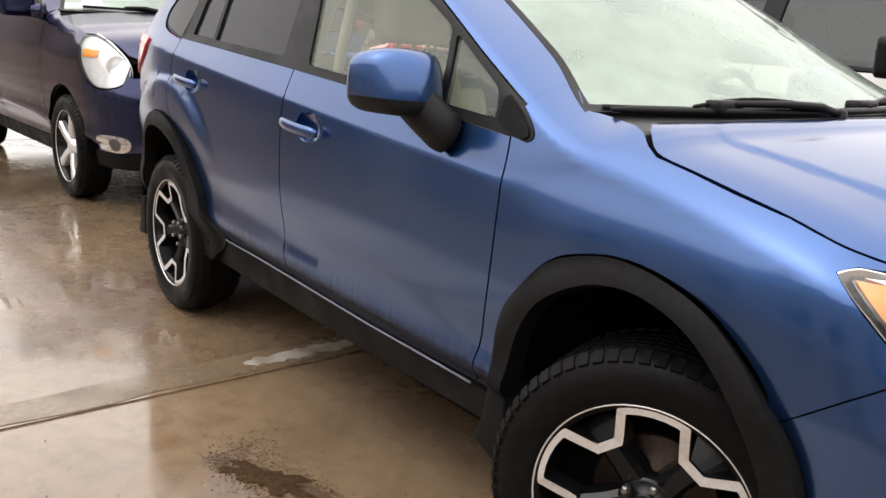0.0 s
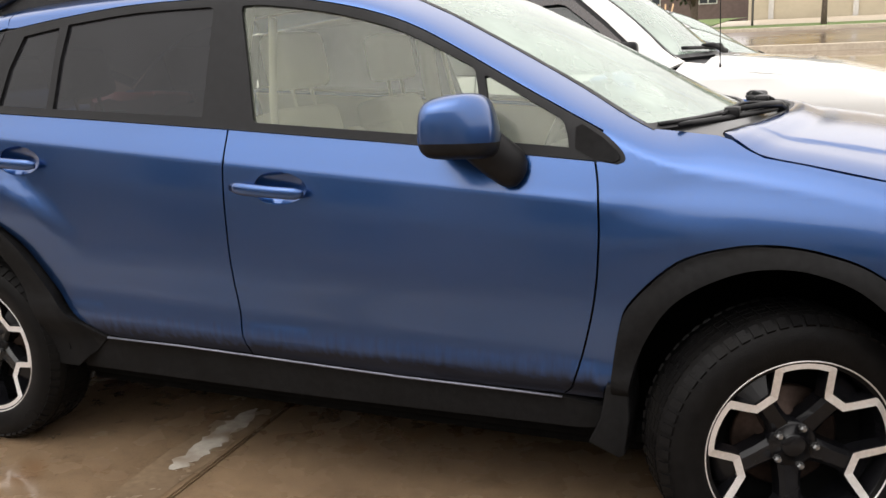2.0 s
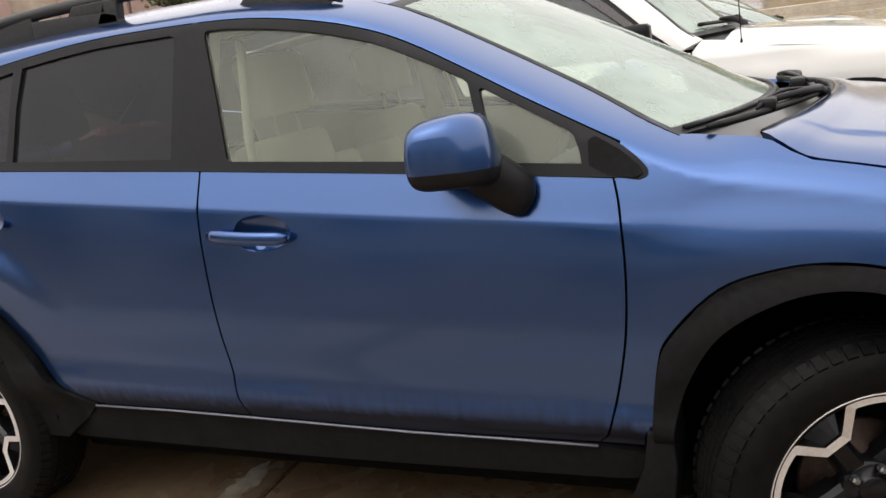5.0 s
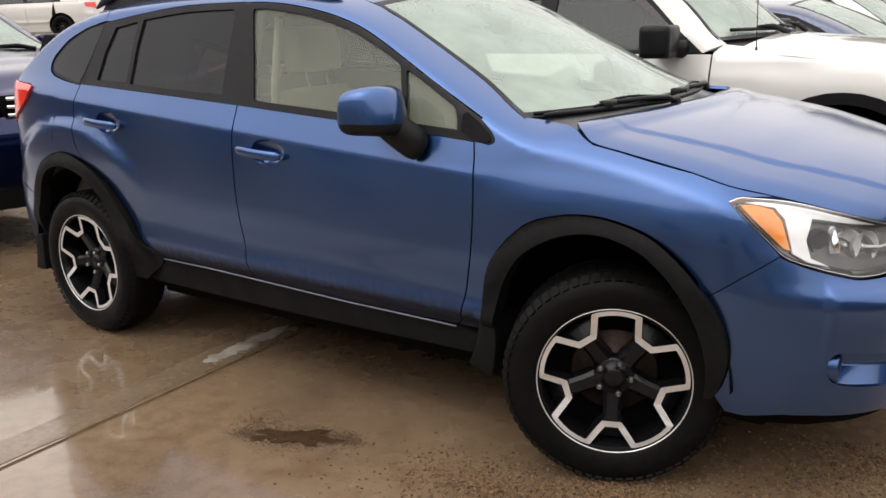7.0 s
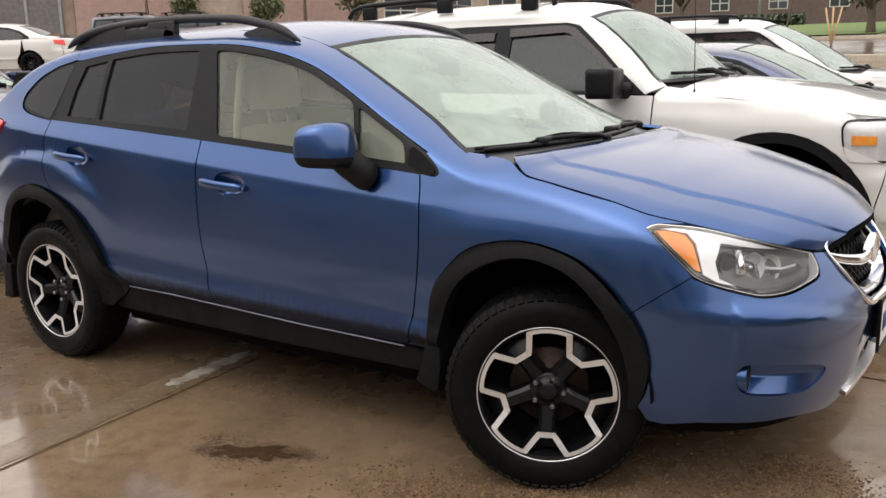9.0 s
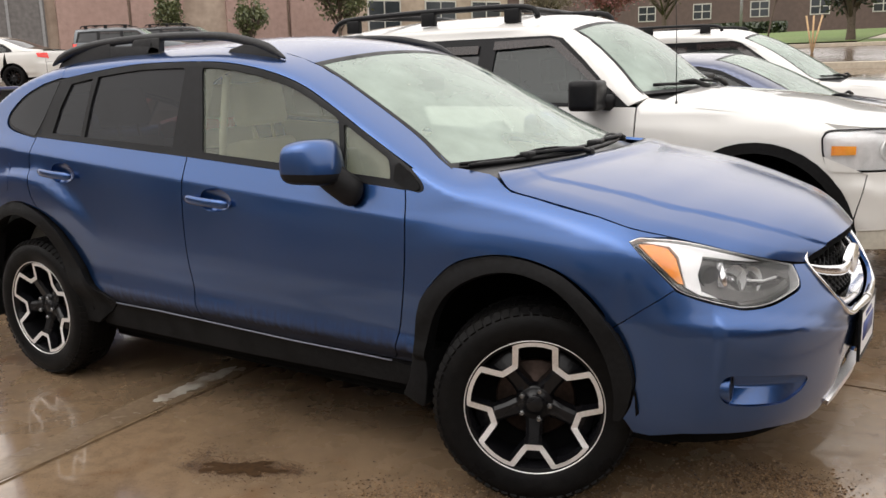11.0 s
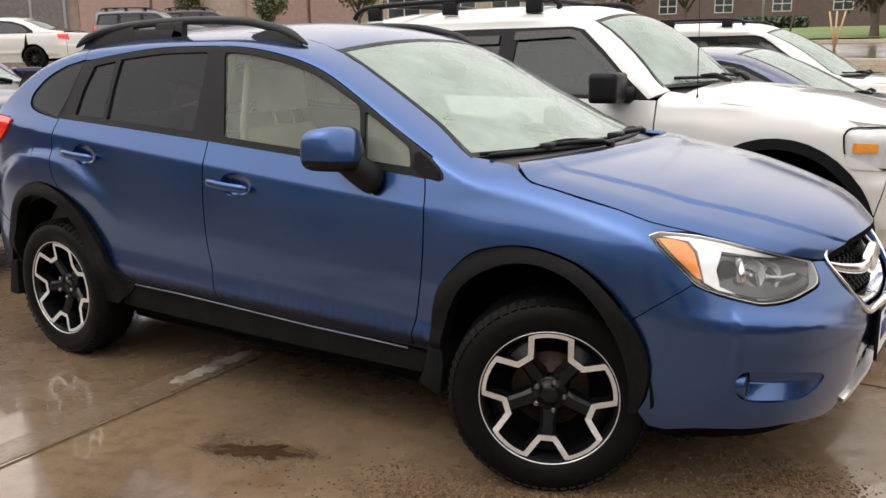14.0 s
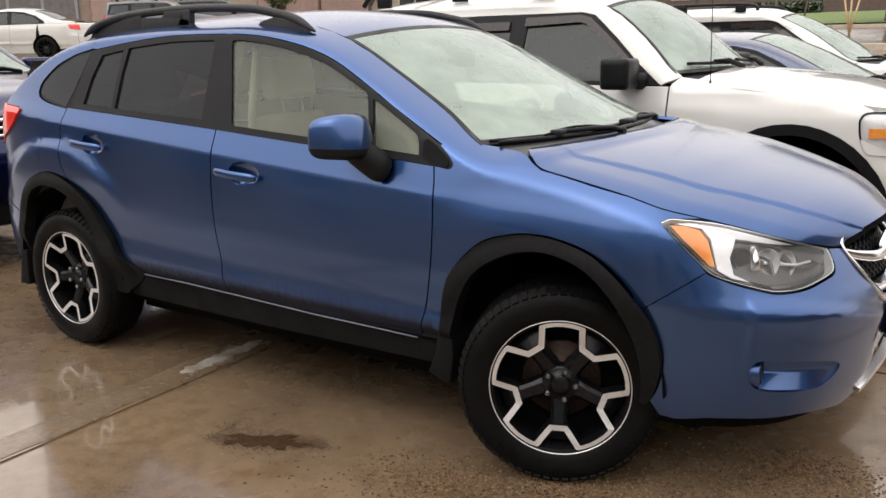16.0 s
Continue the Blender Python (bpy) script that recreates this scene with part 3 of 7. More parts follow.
def wheel_parts(parent, tyre_r=0.331, rim_r=0.226, half=0.104, style="cross"):
    """A wheel about the origin, its outer face towards -y."""
    w = half
    tyre = part("tyre", lathe([(w * 0.9, rim_r - 0.012), (w, rim_r + 0.01), (w * 1.03, (rim_r + tyre_r) / 2), (w * 0.93, tyre_r - 0.022), (w * 0.78, tyre_r - 0.004), (w * 0.3, tyre_r), (-w * 0.3, tyre_r),
                               (-w * 0.78, tyre_r - 0.004), (-w * 0.93, tyre_r - 0.022), (-w * 1.03, (rim_r + tyre_r) / 2 + 0.01), (-w * 1.04, (rim_r + tyre_r) / 2 - 0.006), (-w, rim_r + 0.012), (-w * 0.94, rim_r + 0.004), (-w * 0.86, rim_r - 0.012)], 72), RUBBER, parent, "wet black rubber tyre")
    lugs = []
    n = 64
    for i in range(n):
        a = 2 * math.pi * i / n
        for sgn in (-1, 1):
            b = box(-0.0105, 0.0105, -0.015, 0.015, -0.006, 0.0012)
            b.transform(Matrix.Rotation(-a, 4, 'Y') @ Matrix.Translation((0, sgn * w * 0.84, tyre_r - 0.0085)) @ Matrix.Rotation(sgn * -0.62, 4, 'X'))
            lugs.append(b)
    for k in (-0.36, -0.12, 0.12, 0.36):
        for i in range(n):
            a = 2 * math.pi * (i + 0.5) / n
            b = box(-0.0125, 0.0125, -w * 0.095, w * 0.095, -0.004, 0.0035)
            b.transform(Matrix.Rotation(-a, 4, 'Y') @ Matrix.Translation((0, k * w, tyre_r - 0.002)))
            lugs.append(b)
    tagged(part("tread", join(*lugs), RUBBER, tyre, smooth=False), "", "", "", "stuff")
    part("rim_barrel", lathe([(-w * 0.88, rim_r - 0.008), (-w * 0.80, rim_r - 0.014), (-w * 0.2, rim_r - 0.022), (w * 0.85, rim_r - 0.026)], 64), RIMBLACK, parent)
    part("rim_lip", lathe([(-w * 0.885, rim_r - 0.003), (-w * 0.92, rim_r - 0.0022), (-w * 0.94, rim_r - 0.0004), (-w * 0.925, rim_r + 0.0014)], 72), ALLOY if style != "dark" else RIMBLACK, parent, "thin bright rim edge")
    face = -w * 0.80
    if style == "cross":
        # a bright five-lobed band with black spokes behind it
        path = []
        for k in range(5):
            c = math.radians(90 + 72 * k)
            for da, r in ((-17.2, 0.2120), (-14, 0.2150), (-7, 0.2158), (0, 0.2160), (7, 0.2158), (14, 0.2150), (17.2, 0.2120), (23.5, 0.160), (36 - 9.5, 0.1455), (36 + 9.5, 0.1455), (72 - 23.5, 0.160)):
                path.append((c + math.radians(da), r))
        mid = [Vector((math.cos(a) * r, 0, math.sin(a) * r)) for a, r in path]
        bm = bmesh.new()
        n2 = len(mid)
        rows = []
        for i, p in enumerate(mid):
            d1, d2 = (p - mid[i - 1]).normalized(), (mid[(i + 1) % n2] - p).normalized()
            t = (d1 + d2).normalized()
            nn = Vector((-t.z, 0, t.x))
            k = 0.0095 / max(0.55, nn.dot(Vector((-d1.z, 0, d1.x))))
            if nn.dot(p) < 0:
                nn = -nn
            dish = -w * 0.90 + (0.222 - p.length) * 0.23
            rows.append([bm.verts.new(p + nn * k + Vector((0, dish, 0))), bm.verts.new(p - nn * k + Vector((0, dish, 0))), bm.verts.new(p - nn * (k + 0.004) + Vector((0, dish + 0.03, 0))), bm.verts.new(p + nn * (k + 0.004) + Vector((0, dish + 0.03, 0)))])
        for i in range(n2):
            a, b = rows[i], rows[(i + 1) % n2]
            bm.faces.new((a[0], b[0], b[1], a[1]))
        bmesh.ops.recalc_face_normals(bm, faces=bm.faces)
        for fc in bm.faces:
            if fc.normal.y > 0:
                fc.normal_flip()
        part("machined_band", bm, ALLOY, parent, "machined silver five-lobed wheel face", smooth=False)
        bm = bmesh.new()
        rows = []
        for i, p in enumerate(mid):
            d1, d2 = (p - mid[i - 1]).normalized(), (mid[(i + 1) % n2] - p).normalized()
            t = (d1 + d2).normalized()
            nn = Vector((-t.z, 0, t.x))
            k = 0.0095 / max(0.55, nn.dot(Vector((-d1.z, 0, d1.x)))) + 0.0015
            if nn.dot(p) < 0:
                nn = -nn
            dish = -w * 0.90 + (0.222 - p.length) * 0.23 + 0.002
            rows.append([bm.verts.new(p + nn * s2 * k2 + Vector((0, dish + dd, 0))) for s2, k2, dd in ((1, k, 0), (-1, k, 0), (-1, k + 0.006, 0.035), (1, k + 0.004, 0.035))])
        for i in range(n2):
            a, b = rows[i], rows[(i + 1) % n2]
            for j in range(4):
                q = (j + 1) % 4
                bm.faces.new((a[j], b[j], b[q], a[q]))
        bmesh.ops.recalc_face_normals(bm, faces=bm.faces)
        part("wheel_web", bm, RIMBLACK, parent, smooth=False)
        for k in range(5):
            s = bmesh.new()
            prof = [(0.05, 0.031, face + 0.034), (0.09, 0.026, face + 0.024), (0.142, 0.026, face + 0.010)]
            rws = []
            for r, hw, y in prof:
                rws.append([s.verts.new((-hw, y + 0.010, r)), s.verts.new((-hw * 0.6, y, r)), s.verts.new((hw * 0.6, y, r)), s.verts.new((hw, y + 0.010, r)), s.verts.new((hw * 1.1, y + 0.05, r)), s.verts.new((-hw * 1.1, y + 0.05, r))])
            for i in range(2):
                for j in range(6):
                    q = (j + 1) % 6
                    s.faces.new((rws[i][j], rws[i][q], rws[i + 1][q], rws[i + 1][j]))
            s.faces.new(rws[-1])
            s.faces.new(rws[0])
            bmesh.ops.recalc_face_normals(s, faces=s.faces)
            s.transform(Matrix.Rotation(math.radians(36 + 72 * k), 4, 'Y'))
            part("spoke", s, RIMBLACK, parent, smooth=False)
            pk = bmesh.new()
            near, far, deep = [], [], []
            for i in range(5):
                q = -1 + 0.5 * i
                a1, a2 = math.radians(8.5 * q), math.radians(13.5 * q)
                near.append(pk.verts.new((0.147 * math.sin(a1), face + 0.010, 0.147 * math.cos(a1))))
                far.append(pk.verts.new((0.196 * math.sin(a2), face + 0.034, 0.196 * math.cos(a2))))
                deep.append(pk.verts.new((0.208 * math.sin(a2), face + 0.060, 0.208 * math.cos(a2))))
            for i in range(4):
                pk.faces.new((near[i], near[i + 1], far[i + 1], far[i]))
                pk.faces.new((far[i], far[i + 1], deep[i + 1], deep[i]))
            pk.transform(Matrix.Rotation(math.radians(36 + 72 * k), 4, 'Y'))
            part("spoke_pocket", pk, RIMBLACK, parent, smooth=False)
        part("hub", lathe([(face + 0.060, 0.066), (face + 0.036, 0.060), (face + 0.031, 0.052), (face + 0.030, 0.031), (face + 0.025, 0.030), (face + 0.022, 0.026), (face + 0.021, 0.0001)], 40), RIMBLACK, parent)
        for k in range(5):
            a = math.radians(54 + 18 + 72 * k)
            nut = part("lug_nut", lathe([(0.004, 0.0095), (-0.010, 0.0095), (-0.014, 0.006), (-0.0145, 0.0001)], 6), NUT, parent, smooth=False)
            nut.matrix_basis = Matrix.Translation((math.cos(a) * 0.050, face + 0.022, math.sin(a) * 0.050))
    else:
        n3 = 5 if style == "five" else 7 if style == "seven" else 10
        for k in range(n3):
            s = bmesh.new()
            rws = []
            for r, hw, y in ((0.045, 0.030, face + 0.012), (0.12, 0.026 if n3 < 8 else 0.014, face), (rim_r - 0.012, 0.036 if n3 < 8 else 0.018, face - 0.004)):
                rws.append([s.verts.new((-hw, y + 0.012, r)), s.verts.new((-hw * 0.7, y, r)), s.verts.new((hw * 0.7, y, r)), s.verts.new((hw, y + 0.012, r)), s.verts.new((hw, y + 0.04, r)), s.verts.new((-hw, y + 0.04, r))])
            for i in range(2):
                for j in range(6):
                    q = (j + 1) % 6
                    s.faces.new((rws[i][j], rws[i][q], rws[i + 1][q], rws[i + 1][j]))
            bmesh.ops.recalc_face_normals(s, faces=s.faces)
            s.transform(Matrix.Rotation(2 * math.pi * k / n3, 4, 'Y'))
            part("spoke", s, ALLOY if style != "dark" else RIMBLACK, parent, smooth=False)
        part("hub", lathe([(face + 0.05, 0.07), (face + 0.012, 0.062), (face + 0.006, 0.03), (face + 0.004, 0.0001)], 30), ALLOY if style != "dark" else RIMBLACK, parent)
    part("brake_disc", lathe([(0.02, 0.13), (0.008, 0.132), (0.004, 0.125), (0.002, 0.08), (-0.012, 0.07), (-0.012, 0.0001)], 40), DISC, parent, "rusty brake disc")
    part("wheel_back", lathe([(w * 0.3, rim_r - 0.02), (w * 0.28, 0.0001)], 40), DARK, parent)


def seat(parent, x, y, mat, rake=14):
    """A car seat: cushion, backrest with bolsters, headrest."""
    s = part("seat_cushion", box(-0.27, 0.25, -0.25, 0.25, 0.32, 0.50, 0.06, 3), mat, parent)
    s.matrix_basis = Matrix.Translation((x, y, 0))
    b = join(box(-0.07, 0.07, -0.19, 0.19, 0.0, 0.62, 0.055, 3), box(-0.06, 0.11, -0.26, -0.15, 0.03, 0.52, 0.045, 3), box(-0.06, 0.11, 0.15, 0.26, 0.03, 0.52, 0.045, 3))
    r = part("seat_back", b, mat, parent)
    r.matrix_basis = Matrix.Translation((x - 0.24, y, 0.45)) @ Matrix.Rotation(math.radians(-rake), 4, 'Y')
    h = part("headrest", join(box(-0.05, 0.05, -0.135, 0.135, 0.68, 0.86, 0.045, 3), tube([(0, -0.06, 0.58), (0, -0.06, 0.72)], 0.007), tube([(0, 0.06, 0.58), (0, 0.06, 0.72)], 0.007)), mat, parent)
    h.matrix_basis = Matrix.Translation((x - 0.24, y, 0.45)) @ Matrix.Rotation(math.radians(-rake + 4), 4, 'Y')
    return s, r, h


def steering_wheel(parent, x, y, z, mat):
    bm = bmesh.new()
    R, r = 0.185, 0.016
    rows = []
    for i in range(36):
        a = 2 * math.pi * i / 36
        rows.append([bm.verts.new(((R + r * math.cos(t)) * math.cos(a), (R + r * math.cos(t)) * math.sin(a), r * math.sin(t))) for t in [2 * math.pi * j / 8 for j in range(8)]])
    for i in range(36):
        for j in range(8):
            bm.faces.new((rows[i][j], rows[(i + 1) % 36][j], rows[(i + 1) % 36][(j + 1) % 8], rows[i][(j + 1) % 8]))
    bm2 = join(bm, box(-0.06, 0.06, -0.08, 0.08, -0.03, 0.02, 0.02), box(-0.02, 0.02, -0.18, 0.18, -0.012, 0.006, 0.005), box(-0.18, 0.0, -0.02, 0.02, -0.012, 0.006, 0.005))
    o = part("steering_wheel", bm2, mat, parent)
    o.matrix_basis = Matrix.Translation((x, y, z)) @ Matrix.Rotation(math.radians(-65), 4, 'Y')


def crossover():
    car = thing("crossover_car", "wet blue crossover car with black cladding on lot", "car")
    S = XV
    top = S.top([(-1.9, 0.17), (-1.6, 0.10), (-1.3, 0.06), (-1.0, 0.05), (0.0, 0.05), (0.3, 0.045), (0.97, 0.0)], [(-1.9, -0.05), (-1.2, 0.0), (0.0, 0.02), (0.28, 0.05), (0.97, 0.17)])
    for side in (-1, 1):
        skin = S.skin(side)
        right = side < 0
        # doors below the window line
        low_f = [(0.768, 0.397), (0.30, 0.400), (-0.190 + GAP, 0.416)]
        cups = [[(hx + 0.02 + 0.085 * math.cos(a) * (1 + 0.15 * math.cos(a)), hz + 0.003 + 0.046 * math.sin(a)) for a in [2 * math.pi * i / 28 for i in range(28)]] for hx, hz in ((-0.055, 0.926), (-1.02, 0.992))]
        folds = [(S.shoulder[0] + d, S.shoulder[1]) for d in (-0.03, -0.010, 0.0, 0.010, 0.03)] + [(S.crease[0] + d, S.crease[1]) for d in (-0.033, -0.014, 0.023, 0.056)]
        fd = part("front_door", sheet(shifted(DOOR_F, -GAP)[:-1] + low_f + shifted(back_of(DOOR_M), GAP) + [(0.3, 1.055)], skin, holes=(cups[0],), ridges=folds), BLUE, car, "blue front door with splashed lower edge")
        arch_edge = [p for p in back_of(ARCH_R) if p[0] > -1.17]
        rd = part("rear_door", sheet(shifted(DOOR_M, -GAP) + [(-0.45, 0.424), (-0.70, 0.424)] + [(x + 0.006, z + 0.006) for x, z in back_of([p for p in ARCH_R if -1.165 < p[0] < -0.75])]  + back_of(shifted(DOOR_R, GAP)), skin, holes=(cups[1],), ridges=folds), BLUE, car, "blue rear door with splashed lower edge")
        # handle with its cup
        for door, hx, hz in ((fd, -0.055, 0.926), (rd, -1.02, 0.992)):
            cup = cups[0] if door is fd else cups[1]

            def dish(u, z, hx=hx, hz=hz):
                d = min(1.0, math.hypot((u - hx - 0.026) / 0.092, (z - hz - 0.003) / 0.046))
                return S.at(u, z, side, -0.019 * (1 - d * d))
            part("handle_cup", sheet(cup, dish, 0.012, 0.0), BLUE, door)
            pts = [(hx - 0.118 + 0.236 * t, hz + 0.006 - 0.014 * t) for t in [i / 10 for i in range(11)]]
            line = [S.at(u, z, side, 0.006 + 0.030 * math.sin(math.pi * min(1, max(0, 0.08 + 0.84 * i / 10))) ** 0.5) for i, (u, z) in enumerate(pts)]
            part("door_handle", tube(line, [0.010, 0.0165, 0.0178, 0.0175, 0.0172, 0.017, 0.017, 0.017, 0.017, 0.0165, 0.010], 12, 0.55), BLUE, door, "body-coloured pull handle")
        # front fender
        up = [(0.935, 1.003), (0.90, 1.09), (0.865, 1.135), (0.905, 1.113), (0.97, 1.078), (1.06, 1.068), (1.125, 1.063), (1.160, 1.053), (1.196, 1.033), (1.235, 1.016), (1.324, 1.000), (1.425, 0.979), (1.54, 0.957), (1.645, 0.929), (1.70, 0.917), (1.76, 0.905)]
        lamp_side = [(1.71, 0.9065), (1.676, 0.9080), (1.6495, 0.8972), (1.699, 0.8518), (1.7497, 0.8057), (1.790, 0.765)]
        seam = [(1.709, 0.711), (1.619, 0.646), (1.60, 0.625)]
        fend = DOOR_F[::-1]
        arch = [(x - 0.004, z + 0.004) for x, z in ARCH_F if z > 0.37 and x < 1.60]
        part("front_fender", sheet(shifted(fend, GAP) + [(0.866, 1.045)] + up[2:] + lamp_side + seam + [p for p in back_of(arch) if p[1] < 0.9], skin, 0.016), BLUE, car, "blue front fender")
        # front bumper corner to the centre line
        last = S.last
        bump = [(1.603, 0.622), (1.6205, 0.6435), (1.7105, 0.7085), (1.7905, 0.7612)] + spl([(1.804, 0.754), (1.872, 0.730), (1.964, 0.707), (2.02, 0.697), (2.113, 0.698), (2.20, 0.710), (2.284, 0.727), (2.31, 0.775)], 3) + [(2.312, 0.788), (2.385, 0.780), (2.40, 0.755), (2.435, 0.70), (2.52, 0.63), (2.60, 0.605), (last, 0.60), (last, 0.50), (2.72, 0.475), (2.62, 0.445), (2.565, 0.425), (2.53, 0.375), (2.495, 0.312), (2.455, 0.286), (2.38, 0.279), (2.26, 0.296), (2.13, 0.312), (2.02, 0.316), (1.918, 0.319), (1.826, 0.315), (1.72, 0.295), (1.668, 0.30)] + [(x + 0.004, z) for x, z in back_of([p for p in ARCH_F if p[0] > 1.605 and p[1] < 0.63])]
        fogw = spl([(2.009, 0.406), (1.965, 0.416), (1.940, 0.436), (1.931, 0.466), (1.938, 0.495), (1.965, 0.510), (2.05, 0.503), (2.196, 0.480)], 3) + spl([(2.255, 0.466), (2.285, 0.446), (2.265, 0.415), (2.213, 0.395), (2.161, 0.389), (2.09, 0.396)], 3)
        bmp = part("front_bumper", sheet(bump, skin, 0.016, holes=(fogw,)), BLUE, car, "blue front bumper")

        def pocket(u, z):
            a = min(1.0, max(0.0, (2.29 - u) / 0.30))
            b = min(1.0, max(0.0, (u - 1.925) / 0.02)) * min(1.0, max(0.0, (0.535 - 0.3 * max(0.0, u - 2.0) * 0.6 - z) / 0.03)) * min(1.0, max(0.0, (z - 0.375) / 0.07))
            return S.at(u, z, side, -0.002 - 0.085 * a * b)
        part("fog_recess", sheet([(1.92, 0.53), (1.92, 0.375), (2.31, 0.375), (2.31, 0.53)], pocket, 0.014, 0.0), BLUE, bmp)
        c0 = S.at(1.982, 0.458, side, -0.034)
        fog = lathe([(-0.055, 0.046), (0.0, 0.045), (0.006, 0.042), (0.004, 0.038)], 28, 'x')
        fg = part("fog_lamp", fog, BLUE, bmp)
        fg.matrix_basis = Matrix.Translation(c0) @ Matrix.Rotation(side * -0.12, 4, 'Z')
        part("fog_lens", lathe([(0.0, 0.038), (0.004, 0.025), (0.006, 0.0001)], 24, 'x'), TRIM, fg)
        # lower black apron and bright chin bar
        part("bumper_apron", sheet([(1.69, 0.29), (1.825, 0.31), (2.0, 0.326), (2.18, 0.322), (2.30, 0.308), (2.40, 0.348), (2.50, 0.40), (2.60, 0.46), (2.66, 0.503), (last, 0.525), (last, 0.25), (2.5, 0.24), (2.3, 0.25), (2.0, 0.265), (1.69, 0.25)], S.skin(side, -0.045), 0.03), DARK, car)
        part("chin_bar", sheet(spl([(2.492, 0.308), (2.54, 0.328), (2.64, 0.352), (last, 0.362)], 4) + spl([(last, 0.326), (2.65, 0.316), (2.56, 0.296), (2.505, 0.288)], 4), S.skin(side, 0.012), 0.02, 0.03), ALLOY, car, "silver bar across the chin")
        # cladding
        def flare(cx, r0, r1):
            def fn(u, z):
                w = min(1.0, max(0.0, (r0 - math.hypot(u - cx, z - 0.335)) / (r0 - r1)))
                return S.at(u, z, side, 0.010 + 0.022 * math.sin(0.5 * math.pi * w))
            return fn
        part("front_arch_cladding", sheet(ARCH_F[1:] + ARCH_F_IN[::-1], flare(1.30, 0.49, 0.43), 0.014, 0.055), CLAD, car, "black plastic wheel arch trim")
        part("rear_arch_cladding", sheet(ARCH_R + [(-0.80, 0.37), (-0.88, 0.31)] + ARCH_R_IN[::-1], flare(-1.31, 0.51, 0.45), 0.014, 0.055), CLAD, car, "black plastic wheel arch trim")
        part("sill_cladding", sheet([(-0.748, 0.414), (-0.45, 0.414), (-0.19, 0.407), (0.30, 0.390), (0.772, 0.386), (0.86, 0.375), (0.915, 0.36), (0.92, 0.315), (0.80, 0.302), (0.0, 0.297), (-0.87, 0.302), (-0.885, 0.32), (-0.80, 0.37)], S.skin(side, 0.004), 0.03, 0.06), CLAD, car, "black plastic sill trim")
        line = [S.at(u, z, side, 0.012) for u, z in [(-0.74, 0.421), (-0.45, 0.421), (-0.19, 0.414), (0.05, 0.406), (0.30, 0.398), (0.55, 0.395), (0.765, 0.391)]]
        part("sill_line", tube(line, 0.0034, 6), LIP, car)
        part("mud_flap", prism([(0.890, 0.455), (0.945, 0.455), (0.950, 0.37), (0.938, 0.272), (0.925, 0.262), (0.845, 0.295), (0.875, 0.36)], side * 0.72, side * 0.868, 0.006), CLAD, car, "black mud flap")
        part("mud_flap", prism([(-1.72, 0.42), (-1.67, 0.42), (-1.68, 0.24), (-1.76, 0.24)], side * 0.70, side * 0.845, 0.006), CLAD, car, "black mud flap")
        # side windows
        belt_top = [(0.838, 1.034), (0.30, 1.070), (-0.208, 1.104), (-0.70, 1.134), (-1.19, 1.160)]
        part("belt_trim", sheet([(0.893, 1.008), (0.845, 1.012), (0.30, 1.0545), (-0.208, 1.090), (-0.70, 1.121), (-1.215, 1.150), (-1.19, 1.164), (-0.70, 1.136), (-0.208, 1.105), (0.30, 1.071), (0.838, 1.036)], S.skin(side, 0.006), 0.03), TRIM, car)
        frame_out = TRIM_TOP + [(0.845, 1.0135), (0.30, 1.069), (-0.208, 1.103), (-0.70, 1.134), (-1.19, 1.162), (-1.165, 1.26)]
        g_f = [(-0.117, 1.107), (-0.126, 1.116), (-0.160, 1.25), (-0.207, 1.420)] + spl([(-0.205, 1.430), (-0.195, 1.435), (-0.114, 1.431), (0.055, 1.407), (0.184, 1.378), (0.294, 1.346), (0.40, 1.300), (0.512, 1.246)], 3) + [(0.526, 1.232), (0.547, 1.15), (0.562, 1.062)]
        g_v = [(0.585, 1.058), (0.573, 1.13), (0.552, 1.218)] + spl([(0.562, 1.219), (0.66, 1.166), (0.755, 1.114)], 3) + [(0.768, 1.102), (0.780, 1.07), (0.785, 1.042)]
        g_r = [(-0.30, 1.124), (-0.305, 1.43)] + spl([(-0.32, 1.437), (-0.59, 1.433), (-0.85, 1.410)], 3) + [(-0.865, 1.30), (-0.868, 1.153)]
        g_r2 = [(-0.895, 1.155), (-0.89, 1.30), (-0.885, 1.403)] + [(-1.03, 1.382), (-1.075, 1.28), (-1.10, 1.166)]
        part("window_frame", sheet(frame_out, S.skin(side, 0.003), 0.03, 0.02, holes=(g_f, g_v, g_r, g_r2)), TRIM, car, "black window surround")
        part("sail_panel", sheet([(0.802, 1.040), (0.800, 1.090), (0.815, 1.098), (0.868, 1.066), (0.908, 1.031), (0.913, 1.016), (0.898, 1.008), (0.845, 1.016)], S.skin(side, 0.008), 0.02, 0.008), CLAD, car, "black corner panel ahead of the window")
        grow = 1.006
        for nm, loop, mt, lb in (("front_window", g_f, G_FRONT, "rain-speckled clear side window"), ("vent_window", g_v, G_FRONT, "small clear corner window"), ("rear_window", g_r, G_TINT, "dark tinted rear side window"), ("corner_window", g_r2, G_TINT, "dark tinted corner window")):
            cx, cz = sum(p[0] for p in loop) / len(loop), sum(p[1] for p in loop) / len(loop)
            ob = part(nm, sheet([(cx + (x - cx) * grow, cz + (z - cz) * grow) for x, z in loop], S.skin(side, -0.006), 0.05, 0.0), mt, car, lb)
            ob.visible_shadow = False
